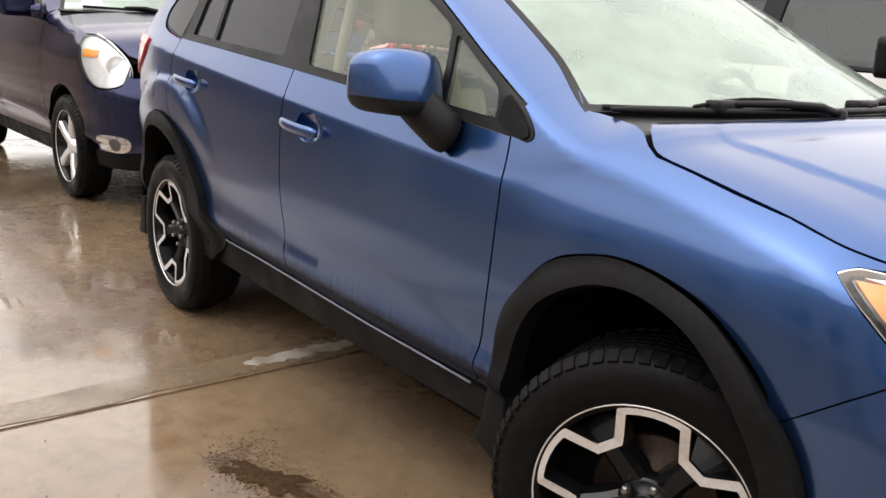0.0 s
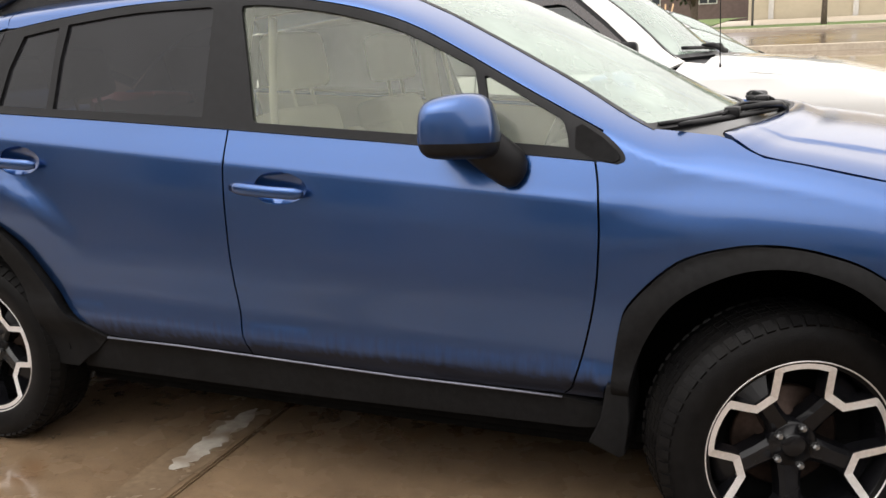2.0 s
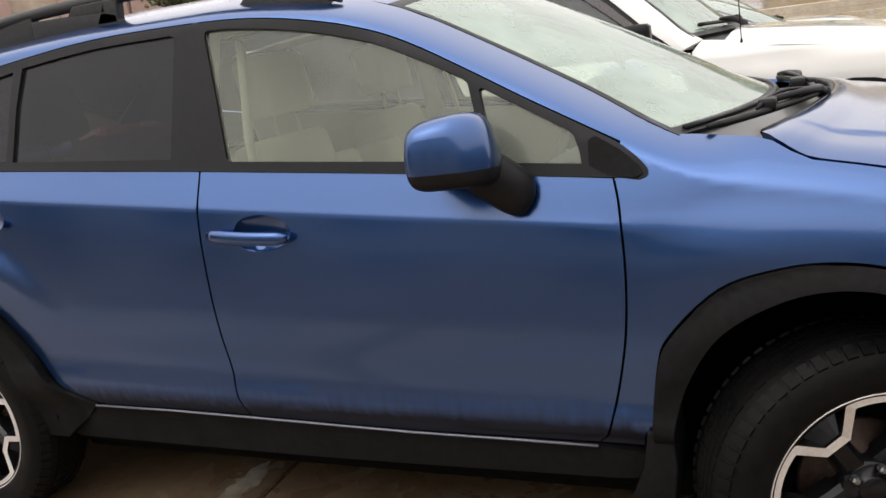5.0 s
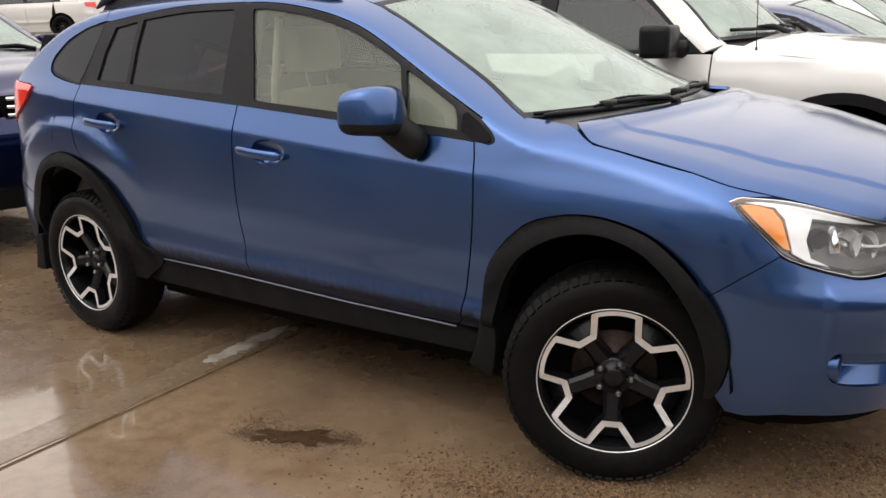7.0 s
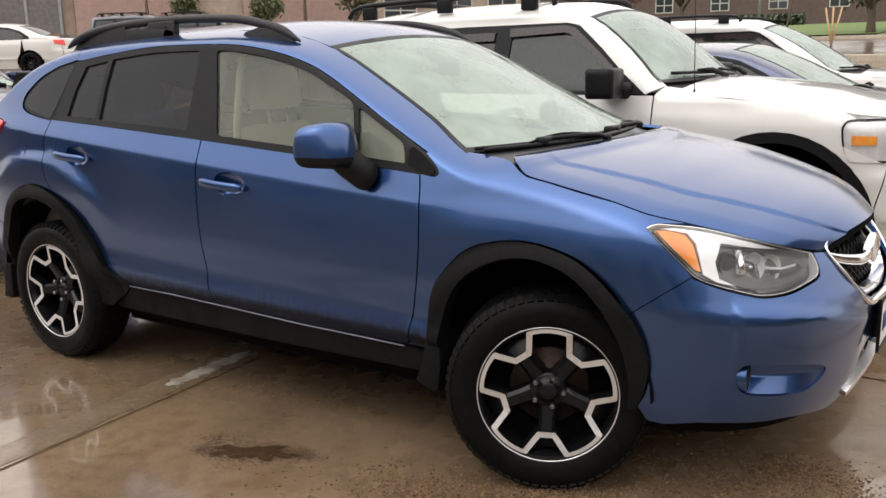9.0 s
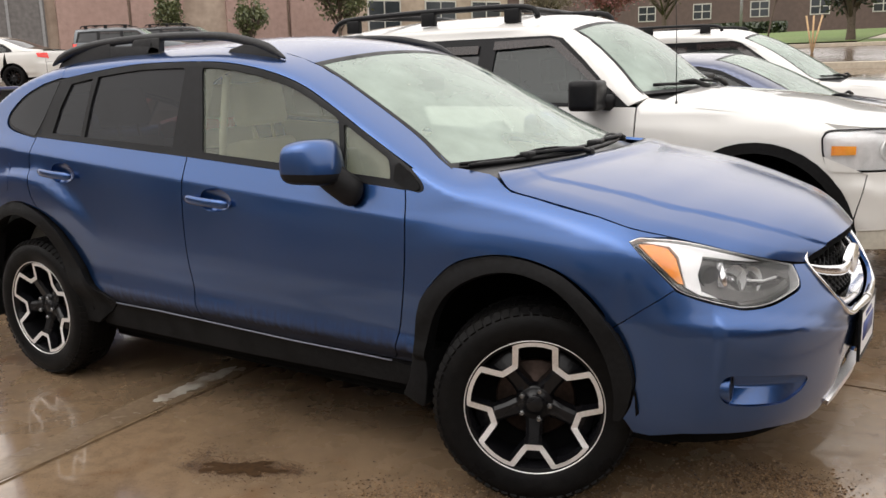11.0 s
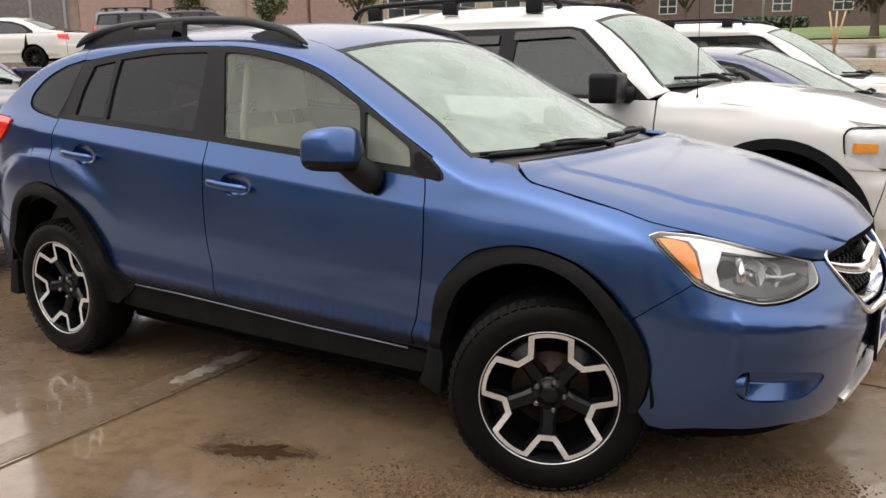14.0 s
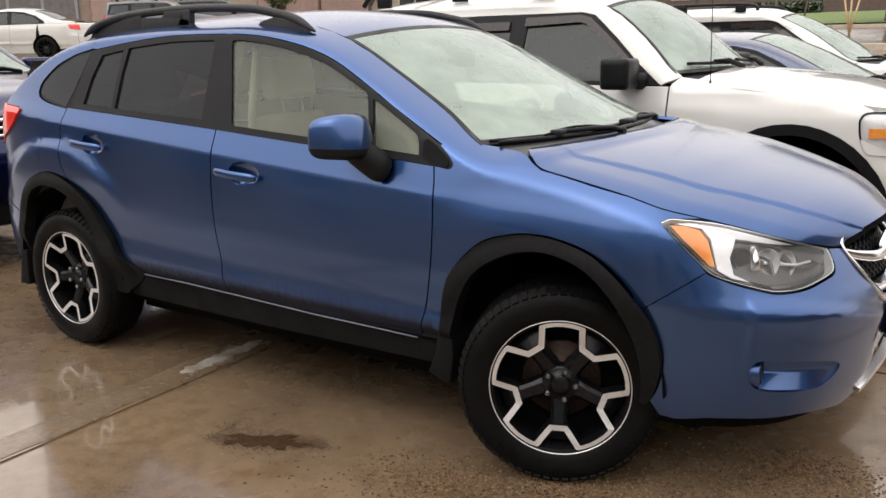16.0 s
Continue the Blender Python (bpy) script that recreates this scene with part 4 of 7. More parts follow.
        quarter = spl([(-1.125, 1.395), (-1.24, 1.372), (-1.35, 1.329), (-1.43, 1.275), (-1.462, 1.240), (-1.464, 1.215), (-1.43, 1.194), (-1.34, 1.172), (-1.235, 1.152)], 6)
        part("quarter_window", sheet(quarter + [(-1.19, 1.24)], S.skin(side, -0.004), 0.04, 0.01), G_TINT, car, "dark tinted quarter window")
        part("quarter_seal", sheet(spl([(-1.105, 1.405), (-1.24, 1.382), (-1.36, 1.337), (-1.442, 1.280), (-1.475, 1.243), (-1.477, 1.208), (-1.435, 1.182), (-1.34, 1.160), (-1.215, 1.14)], 6) + [(-1.17, 1.26)], S.skin(side, -0.006), 0.04, 0.0), TRIM, car)
        # roof side and rear quarter
        roof_line = [(x, S.edge(x) + 0.06) for x in [0.97, 0.90, 0.80, 0.70, 0.60, 0.50, 0.40, 0.30, 0.20, 0.10, -0.05, -0.25, -0.5, -0.8, -1.1, -1.25, -1.4, -1.48, -1.56, -1.64, -1.72, -1.80, -1.9]]
        under = [(x, z + 0.003) for x, z in TRIM_TOP if x < 0.85]
        q_edge = spl([(-1.24, 1.386), (-1.362, 1.340), (-1.446, 1.283), (-1.480, 1.245), (-1.481, 1.205), (-1.437, 1.178), (-1.34, 1.158), (-1.222, 1.142)], 4)
        part("roof_side", sheet([(0.866, 1.082)] + [(0.868, 1.133)] + [(0.90, 1.116)] + [(0.968, 1.077)] + roof_line[1:-8] + [(-1.11, 1.41)] + under[1:], skin, 0.010), BLUE, car)
        quarter_out = [(-1.11, 1.413), (-1.11, 1.49)] + [(x, z) for x, z in roof_line[-8:]] + [(-1.94, 1.16), (-1.80, 1.153), (-1.63, 1.142), (-1.60, 1.125), (-1.66, 1.058), (-1.785, 0.982), (-1.91, 0.94), (-1.93, 0.82), (-1.90, 0.66), (-1.72, 0.60)] + [(x, z + 0.004) for x, z in ARCH_R if -1.70 < x < -1.175 and z > 0.6] + shifted(back_of(DOOR_R), -GAP) + q_edge[::-1]
        part("rear_quarter", sheet(quarter_out, skin, 0.015), BLUE, car, "blue rear quarter panel")
        part("rear_bumper", sheet([(-1.735, 0.60), (-1.90, 0.65), (-1.935, 0.81), (-2.05, 0.80), (S.first, 0.78), (S.first, 0.36), (-2.0, 0.34), (-1.74, 0.34)], skin, 0.035), BLUE, car, "blue rear bumper")
        part("rear_apron", sheet([(-1.74, 0.345), (-2.0, 0.345), (S.first, 0.365), (S.first, 0.22), (-1.74, 0.22)], S.skin(side, -0.008), 0.05), CLAD, car)
        part("tail_lamp", sheet(spl([(-1.90, 0.945), (-1.79, 0.985), (-1.665, 1.06), (-1.605, 1.125), (-1.63, 1.14), (-1.80, 1.15), (-2.02, 1.155)], 4) + spl([(-2.20, 1.12), (-2.22, 0.98), (-2.10, 0.93)], 4), S.skin(side, 0.010), 0.02, 0.05), REDLENS, car, "glossy red tail lamp")
        part("fuel_flap" if right else "side_seam", sheet([(-1.55, 0.895), (-1.41, 0.895), (-1.395, 0.91), (-1.395, 1.01), (-1.41, 1.027), (-1.55, 1.025), (-1.565, 1.01), (-1.565, 0.91)], S.skin(side, 0.0012), 0.03, 0.004), BLUE, car)
        # roof rail
        rp = [(-1.29, 1.468, 0.645), (-1.22, 1.505, 0.635), (-1.12, 1.535, 0.622), (-0.92, 1.560, 0.610), (-0.55, 1.571, 0.605), (-0.22, 1.561, 0.605), (-0.05, 1.535, 0.608), (0.06, 1.508, 0.613), (0.16, 1.462, 0.62)]
        line = [(x, side * y, z) for x, z, y in rp]
        rl = spl(line, 4)
        rail = part("roof_rail", tube(rl, [0.018 * min(1.0, 0.25 + 0.22 * min(i, len(rl) - 1 - i)) for i in range(len(rl))], 10, 0.95), RAIL, car, "black roof rail")
        rx, rz = [q[0] for q in rp], [q[1] for q in rp]
        def low(x):
            return S.edge(x) + 0.035

        def blade(x):
            return herm(rx, rz, x) - 0.004
        for shape in ([(-0.15, low(-0.15)), (0.135, low(0.135)), (0.12, blade(0.12)), (0.03, blade(0.03)), (-0.06, blade(-0.06) - 0.012), (-0.13, 1.506)],
                      [(-1.30, low(-1.30)), (-0.885, low(-0.885)), (-0.885, blade(-0.885)), (-1.02, blade(-1.02)), (-1.15, blade(-1.15)), (-1.25, blade(-1.25))],
                      [(-0.887, low(-0.887)), (-0.555, low(-0.555)), (-0.562, 1.525), (-0.60, 1.534), (-0.74, 1.540), (-0.887, 1.541)],
                      [(-0.745, 1.535), (-0.600, 1.530), (-0.596, blade(-0.596)), (-0.718, blade(-0.718))],
                      [(-0.640, 1.500), (-0.560, 1.500), (-0.552, blade(-0.552)), (-0.600, blade(-0.600))]):
            part("rail_foot", prism(shape, side * 0.594, side * 0.624, 0.004), RAIL, rail)
        # mirror
        mir = bmesh.new()
        bmesh.ops.create_uvsphere(mir, u_segments=28, v_segments=18, radius=1.0)
        for v in mir.verts:
            c = v.co
            e1 = 0.50
            sx, sy, sz = [math.copysign(abs(q) ** e1, q) for q in c]
            drop = 0.80 + 0.20 * min(1.0, (sx + 1) * 0.8)
            v.co = Vector((sx * 0.074 * (1 - 0.10 * max(0.0, sz)), sy * 0.112, sz * (0.078 * drop if sz > 0 else 0.080)))
            v.co.x += 0.050 * (1 - sy * sy) * (1 if sx > 0 else 0.15) - 0.012 * sz * (sx > 0)
        upper = mir.copy()
        for bmx, keep in ((upper, 1), (mir, -1)):
            geom = bmx.verts[:] + bmx.edges[:] + bmx.faces[:]
            bmesh.ops.bisect_plane(bmx, geom=geom, plane_co=(0, 0, -0.040), plane_no=(0, 0, -keep), clear_outer=True)
        mm = Matrix.Translation((0.512, side * 0.918, 1.104)) @ Matrix.Rotation(side * -0.22, 4, 'Z') @ Matrix.Rotation(side * 0.06, 4, 'X')
        mo = part("mirror_housing", upper, BLUE, car, "body-coloured door mirror cap")
        mo.matrix_basis = mm
        part("mirror_base", mir, TRIM, mo)
        pl = part("mirror_glass", box(-0.062, -0.054, -0.062, 0.062, -0.038, 0.036, 0.003), CHROME, mo)
        stalk = tube(spl([(0.575, side * 0.905, 1.07), (0.61, side * 0.885, 1.035), (0.645, side * 0.858, 1.00), (0.655, side * 0.835, 0.985)], 4), [0.05, 0.052, 0.053, 0.053, 0.053, 0.053, 0.053, 0.053, 0.053, 0.052, 0.05, 0.047, 0.042], 12, 0.75)
        part("mirror_stalk", stalk, TRIM, car, "black mirror stalk")
        # headlamp: bezel behind, lens in front
        lamp = spl([(1.652, 0.897), (1.676, 0.906), (1.71, 0.904), (1.794, 0.894), (1.90, 0.876), (2.03, 0.852), (2.16, 0.823), (2.30, 0.790)], 3)[:-1] + spl([(2.30, 0.790), (2.302, 0.772), (2.278, 0.734), (2.20, 0.718), (2.113, 0.706), (2.02, 0.705), (1.964, 0.715), (1.872, 0.738), (1.804, 0.762), (1.753, 0.807), (1.702, 0.853), (1.652, 0.897)], 3)[:-1]
        lx, lz = sum(p[0] for p in lamp) / len(lamp), sum(p[1] for p in lamp) / len(lamp)
        hl = part("headlamp", sheet(lamp, S.skin(side, -0.030), 0.02, 0.0), LAMPDARK, car, "headlamp with amber corner")
        part("lamp_bezel", sheet(spl([(1.862, 0.830), (1.93, 0.828), (1.955, 0.80), (1.975, 0.757), (2.06, 0.738), (2.17, 0.738), (2.255, 0.752)], 3) + spl([(2.26, 0.742), (2.19, 0.728), (2.10, 0.716), (2.02, 0.716), (1.95, 0.728), (1.88, 0.752), (1.862, 0.80)], 3), S.skin(side, -0.022), 0.02, 0.0), LAMPGREY, hl)
        part("lamp_shade", sheet([(2.21, 0.805), (2.285, 0.785), (2.288, 0.765), (2.262, 0.752), (2.22, 0.765), (2.205, 0.785)], S.skin(side, -0.018), 0.02, 0.0), LAMPGREY, hl)
        part("lamp_edge", sheet(lamp, S.skin(side, 0.0), 0.015, 0.035, holes=([(lx + (x - lx) * 0.994, lz + (z - lz) * 0.984) for x, z in lamp],)), LAMPSILVER, hl)
        ln = part("headlamp_lens", sheet([(lx + (x - lx) * 0.995, lz + (z - lz) * 0.986) for x, z in lamp], S.skin(side, 0.004), 0.02, 0.0), G_LENS, hl, "clear headlamp lens")
        ln.visible_shadow = False
        part("turn_signal", sheet([(1.678, 0.888), (1.72, 0.886), (1.765, 0.874), (1.792, 0.848), (1.818, 0.775), (1.802, 0.779), (1.75, 0.825), (1.70, 0.870)], S.skin(side, -0.012), 0.015, 0.012), AMBER, hl, "amber turn signal")
        part("lamp_strip", sheet([(1.69, 0.893), (1.73, 0.893), (1.80, 0.883), (1.90, 0.866), (2.03, 0.842), (2.15, 0.815), (2.03, 0.828), (1.885, 0.848), (1.862, 0.80), (1.875, 0.755), (1.93, 0.733), (1.87, 0.745), (1.825, 0.768), (1.80, 0.852), (1.77, 0.879)], S.skin(side, -0.010), 0.015, 0.012), LAMPSILVER, hl)
        for pu, pz, pr, kind in ((1.905, 0.790, 0.034, "projector"), (2.000, 0.776, 0.046, "reflector"), (2.075, 0.768, 0.044, "reflector")):
            pc = S.at(pu, pz, side, -0.026)
            prof = [(0.018, pr), (0.012, pr * 0.9), (-0.004, pr * 0.75), (-0.014, pr * 0.4), (-0.016, 0.0001)] if kind == "reflector" else [(-0.01, pr), (0.010, pr), (0.014, pr * 0.92), (0.008, pr * 0.80), (0.012, pr * 0.55), (0.015, pr * 0.25), (0.0155, 0.0001)]
            bowl = part(kind, lathe(prof, 28, 'x'), LAMPSILVER if kind == "reflector" else TRIM, hl)
            bowl.matrix_basis = Matrix.Translation(pc) @ Matrix.Rotation(side * 0.62, 4, 'Z')
            if kind == "reflector":
                part("bulb_cap", lathe([(-0.012, 0.010), (0.012, 0.009), (0.016, 0.0001)], 14, 'x'), CHROME, bowl)
        part("bulb_shield", tube([S.at(1.952, 0.760, side, -0.014), S.at(1.953, 0.792, side, -0.012), S.at(1.955, 0.822, side, -0.014)], [0.016, 0.017, 0.014], 14), CHROME, hl)
        part("inner_reflector", sheet([(2.085, 0.812), (2.14, 0.814), (2.205, 0.798), (2.212, 0.772), (2.19, 0.752), (2.11, 0.754)], S.skin(side, -0.014), 0.015, 0.014), LAMPGREY, hl)
        part("inner_rib", tube([S.at(2.07, 0.770, side, -0.010), S.at(2.13, 0.764, side, -0.008), S.at(2.20, 0.766, side, -0.010)], 0.004, 6), LAMPSILVER, hl)
        # underlay that closes the gaps between panels
        part("inner_body", sheet([(0.86, 1.0), (0.86, 0.42), (-0.70, 0.42), (-0.98, 0.72), (-1.16, 0.84), (-1.18, 1.12)], S.skin(side, -0.022), 0.08, 0.0), DARK, car)
        part("inner_fender", sheet([(0.86, 1.0), (0.86, 0.42), (0.93, 0.45), (1.05, 0.775), (1.2, 0.835), (1.35, 0.845), (1.5, 0.80), (1.60, 0.68), (1.70, 0.66), (1.76, 0.75), (1.66, 0.87), (1.5, 0.94), (1.2, 1.0)], S.skin(side, -0.022), 0.08, 0.0), DARK, car)
        part("lamp_well", sheet([(1.66, 0.89), (1.75, 0.68), (2.3, 0.66), (2.37, 0.78), (1.9, 0.87)], S.skin(side, -0.036), 0.06, 0.0), DARK, car)
        # wheel wells
        for cx in (HUB_X - 0.02, -HUB_X):
            well = lathe([(side * 0.845, 0.405), (side * 0.50, 0.40), (side * 0.50, 0.0001)], 40)
            bmesh.ops.delete(well, geom=[v for v in well.verts if v.co.z < -0.06], context='VERTS')
            wl_ob = part("wheel_well", well, DARK, car)
            wl_ob.matrix_basis = Matrix.Translation((cx, 0, 0.37))
        # wheels
        for wx, turn in ((HUB_X + 0.008, 24.0), (0.01 - HUB_X, 0.0)):
            hold = new("wheel")
            hold.parent = car
            spin = {(-1, True): 1.5, (-1, False): 10.0}.get((side, wx > 0), 30.0)
            flip = Matrix.Rotation(math.pi, 4, 'Z') if side > 0 else Matrix.Identity(4)
            hold.matrix_basis = Matrix.Translation((wx, side * 0.762, HUB_Z)) @ Matrix.Rotation(math.radians(turn), 4, 'Z') @ flip @ Matrix.Rotation(math.radians(spin), 4, 'Y')
            wheel_parts(hold)
            tagged(hold, "black alloy wheel with machined silver face")

    # roof, screens, bonnet
    part("roof", sheet([(0.26, -1), (0.26, 1), (-0.5, 1), (-1.2, 1), (-1.88, 0.96), (-1.88, -0.96), (-1.2, -1), (-0.5, -1)], top, 0.07, 0.02), BLUE, car, "blue roof beaded with rain")
    ws = part("windscreen", sheet([(0.285, -0.985), (0.285, 0.985), (0.955, 0.985), (0.955, -0.985)], top, 0.05, 0.006), G_SCREEN, car, "misted windscreen beaded with rain")
    ws.visible_shadow = False
    part("screen_seal", sheet([(0.262, -1), (0.262, 1), (0.975, 1), (0.975, -1)], top, 0.04, 0.012, 0.001, holes=([(0.292, -0.972), (0.292, 0.972), (0.945, 0.972), (0.945, -0.972)],)), TRIM, car)
    part("tailgate_window", sheet([(-1.90, -0.9), (-1.90, 0.9), (-2.06, 0.9), (-2.06, -0.9)], lambda u, v: Vector((-1.90 - (-(u + 1.90)) * 1.9 * 0.8 - 0.02, 0.60 * v, 1.36 - (-(u + 1.90)) * 1.9)), 0.05, 0.01), G_TINT, car)
    part("tailgate", box(-2.20, -2.02, -0.60, 0.60, 0.76, 1.10, 0.06, 3), BLUE, car)
    part("roof_spoiler", prism([(-1.80, 1.32), (-1.82, 1.375), (-1.97, 1.35), (-2.0, 1.335), (-1.97, 1.315)], -0.36, 0.36, 0.012), BLUE, car)

    edge_pts = [S.at(u, z, 1) for u, z in ((1.130, 1.068), (1.163, 1.060), (1.196, 1.041), (1.235, 1.023), (1.324, 1.006), (1.425, 0.986), (1.54, 0.962), (1.645, 0.934), (1.757, 0.910), (1.903, 0.881), (2.03, 0.857), (2.16, 0.830), (2.28, 0.805), (2.385, 0.787))]
    edge_pts = [Vector(p) for p in spl([tuple(p) for p in edge_pts], 4)]
    run_len = [0.0]
    for p, q in zip(edge_pts, edge_pts[1:]):
        run_len.append(run_len[-1] + (q - p).length)
    g_s = [d / run_len[-1] for d in run_len]
    g_x, g_y, g_z = [p.x for p in edge_pts], [p.y - 0.001 for p in edge_pts], [p.z - 0.003 for p in edge_pts]
    c_s = (0.0, 0.1, 0.3, 0.5, 0.7, 0.85, 1.0)
    c_z = (0.022, 0.026, 0.040, 0.050, 0.054, 0.050, 0.036)
    b_x = (0.15, 0.135, 0.11, 0.09, 0.08, 0.075, 0.07)

    def along(vals, u):
        return float(np.interp(u, g_s, vals))

    def bonnet(u, v):
        k = 1 - v * v
        q = min(1.0, max(0.0, (0.84 - 0.16 * u - abs(v)) / 0.035))
        r = min(1.0, (1 - abs(v)) / 0.11)
        ridge = 0.008 * min(1.0, u / 0.15) * q * q * (3 - 2 * q) + 0.013 * min(1.0, u / 0.08) * r * (2 - r)
        return Vector((along(g_x, u) + herm(c_s, b_x, u) * k, -along(g_y, u) * v, along(g_z, u) + herm(c_s, c_z, u) * (1 - abs(v) ** 2.2) + ridge))
    part("bonnet", sheet([(0.0, -0.97), (0.03, -1), (1, -1), (1, 1), (0.03, 1), (0.0, 0.97)], bonnet, 0.018, 0.015), BLUE, car, "blue bonnet beaded with rain")
    part("bonnet_seal", sheet([(0.0, -1.02), (1.0, -1.02), (1.0, 1.02), (0.0, 1.02)], lambda u, v: bonnet(u, v) - Vector((0, 0, 0.022)), 0.1, 0.0), DARK, car)
    # cowl and wipers
    low = [top(0.955, v / 10 * 1.05) for v in range(-10, 11)]
    bmc = bmesh.new()
    rows = []
    for i, p in enumerate(low):
        v = -(i - 10) / 10
        q = bonnet(0.0, max(-0.99, min(0.99, v)))
        rows.append([bmc.verts.new(p + Vector((-0.01, 0, -0.006))), bmc.verts.new(p.lerp(q, 0.35) + Vector((0, 0, -0.026))), bmc.verts.new(p.lerp(q, 0.8) + Vector((0, 0, -0.040))), bmc.verts.new(q + Vector((0.03, 0, -0.024)))])
    for a, b in zip(rows, rows[1:]):
        for j in range(3):
            bmc.faces.new((a[j], b[j], b[j + 1], a[j + 1]))
    bmesh.ops.recalc_face_normals(bmc, faces=bmc.faces)
    part("cowl", bmc, GLOSS, car, "wet black cowl panel under the windscreen")
    def cowl_at(y, k, h):
        v = max(-0.985, min(0.985, y / 0.70))
        return top(0.955, v).lerp(bonnet(0.0, -v), k) + Vector((0, 0, h))
    part("cowl_lip", tube([cowl_at(-0.66 + 0.066 * i, 0.04, 0.002) for i in range(21)], 0.007, 6), TRIM, car)
    part("cowl_seal", tube([cowl_at(-0.66 + 0.066 * i, 0.96, -0.006) for i in range(21)], 0.008, 6), TRIM, car)
    for y0, y1, k0, k1, hub in ((-0.22, -0.690, 0.86, 0.42, 0.5), (0.40, -0.24, 0.30, 0.80, 0.62)):
        blade = [cowl_at(y0 + (y1 - y0) * i / 12, k0 + (k1 - k0) * i / 12, 0.010) for i in range(13)]
        wp = part("wiper", tube(blade, [0.006] + [0.009] * 11 + [0.005], 6, 1.3), TRIM, car, "black wiper")
        rod = [blade[i] + Vector((-0.030 * math.sin(math.pi * i / 8), 0, 0.010 + 0.016 * math.sin(math.pi * i / 8))) for i in range(9)]
        part("wiper_rod", tube(rod, 0.0045, 6), TRIM, wp)
        c = blade[0].lerp(blade[12], hub)
        part("blade_clip", box(-0.020, 0.020, -0.045, 0.045, -0.006, 0.024, 0.010), TRIM, wp).matrix_basis = Matrix.Translation(c)
        pv = blade[0] + Vector((0.012, 0.02, -0.004))
        part("wiper_arm", tube([pv, blade[1] + Vector((0.012, 0, 0.014)), blade[3] + Vector((0.010, 0, 0.018)), c + Vector((0.004, 0, 0.016))], [0.010, 0.010, 0.009, 0.007], 8, 1.3), TRIM, wp)
        part("wiper_cap", lathe([(-0.012, 0.017), (0.008, 0.016), (0.013, 0.010), (0.015, 0.0001)], 16, 'z'), TRIM, wp).matrix_basis = Matrix.Translation(pv)
    # grille
    gx = lambda y, z: 2.145 - 0.55 * y * y - 0.42 * max(0.0, z - 0.66)
    fr_out = [(-0.385, 0.79), (-0.18, 0.832), (0.0, 0.842), (0.18, 0.832), (0.385, 0.79), (0.29, 0.635), (0.20, 0.612), (-0.20, 0.612), (-0.29, 0.635)]
    fr_in = [(-0.355, 0.778), (-0.18, 0.812), (0.0, 0.822), (0.18, 0.812), (0.355, 0.778), (0.27, 0.660), (0.19, 0.640), (-0.19, 0.640), (-0.27, 0.660)]

    def face(d):
        return lambda y, z: Vector((gx(y, z) + d, y, z))
    gr = part("grille", sheet(fr_out, face(-0.05), 0.05, 0.0), DARK, car, "dark mesh grille with chrome surround")
    part("grille_surround", sheet(fr_out, face(0.022), 0.02, 0.06, holes=(fr_in,)), CHROME, gr, "chrome grille surround")
    for sgn in (-1, 1):
        edge_line = spl([S.at(u, z, sgn, 0.004) for u, z in ((2.420, 0.822), (2.386, 0.782), (2.430, 0.702), (2.512, 0.614), (2.63, 0.602), (S.last, 0.600))], 5)
        part("grille_edge", tube(edge_line, [0.006] * 11 + [0.006 + 0.0007 * i for i in range(len(edge_line) - 11)], 8), CHROME, gr, "chrome edge of the grille opening")
    mesh_bars = []
    for i in range(-9, 10):
        mesh_bars.append(tube([face(-0.02)(0.036 * i - 0.06 * s, 0.65 + 0.055 * (s + 1)) for s in (-1, 0, 1)], 0.0035, 5))
        mesh_bars.append(tube([face(-0.02)(0.036 * i + 0.06 * s, 0.65 + 0.055 * (s + 1)) for s in (-1, 0, 1)], 0.0035, 5))
    part("grille_mesh", join(*mesh_bars), TRIM, gr)
    for sgn in (-1, 1):
        part("grille_wing", tube(spl([face(0.0)(sgn * 0.07, 0.728) + Vector((0.02, 0, 0)), face(0.0)(sgn * 0.15, 0.722) + Vector((0.018, 0, 0)), face(0.0)(sgn * 0.25, 0.738), face(-0.01)(sgn * 0.345, 0.772)], 4), [0.020, 0.020, 0.020, 0.0195, 0.019, 0.0185, 0.018, 0.017, 0.016, 0.0145, 0.013, 0.011, 0.009], 10, 0.6), CHROME, gr, "chrome wing bar")
        for j in range(5):
            part("grille_fin", tube([face(-0.03)(sgn * (0.10 + 0.045 * j), 0.76), face(-0.012)(sgn * (0.11 + 0.045 * j), 0.805 - 0.004 * j)], 0.008, 6), TRIM, gr)
    badge = part("badge", lathe([(-0.02, 0.062), (0.0, 0.062), (0.008, 0.055), (0.011, 0.03), (0.012, 0.0001)], 32, 'x'), CHROME, gr, "oval emblem")
    badge.matrix_basis = Matrix.Translation((gx(0, 0.73) + 0.022, 0, 0.732)) @ Matrix.Diagonal((1, 1.35, 0.85, 1))
    part("lower_intake", sheet([(-0.42, 0.49), (0.42, 0.49), (0.34, 0.33), (-0.34, 0.33)], lambda y, z: Vector((2.12 - 0.45 * y * y, y, z)), 0.06, 0.0), DARK, car)
    pf = part("number_plate", box(2.189, 2.197, -0.155, 0.155, 0.43, 0.585, 0.003), PLATE, car, "white number plate in black frame")
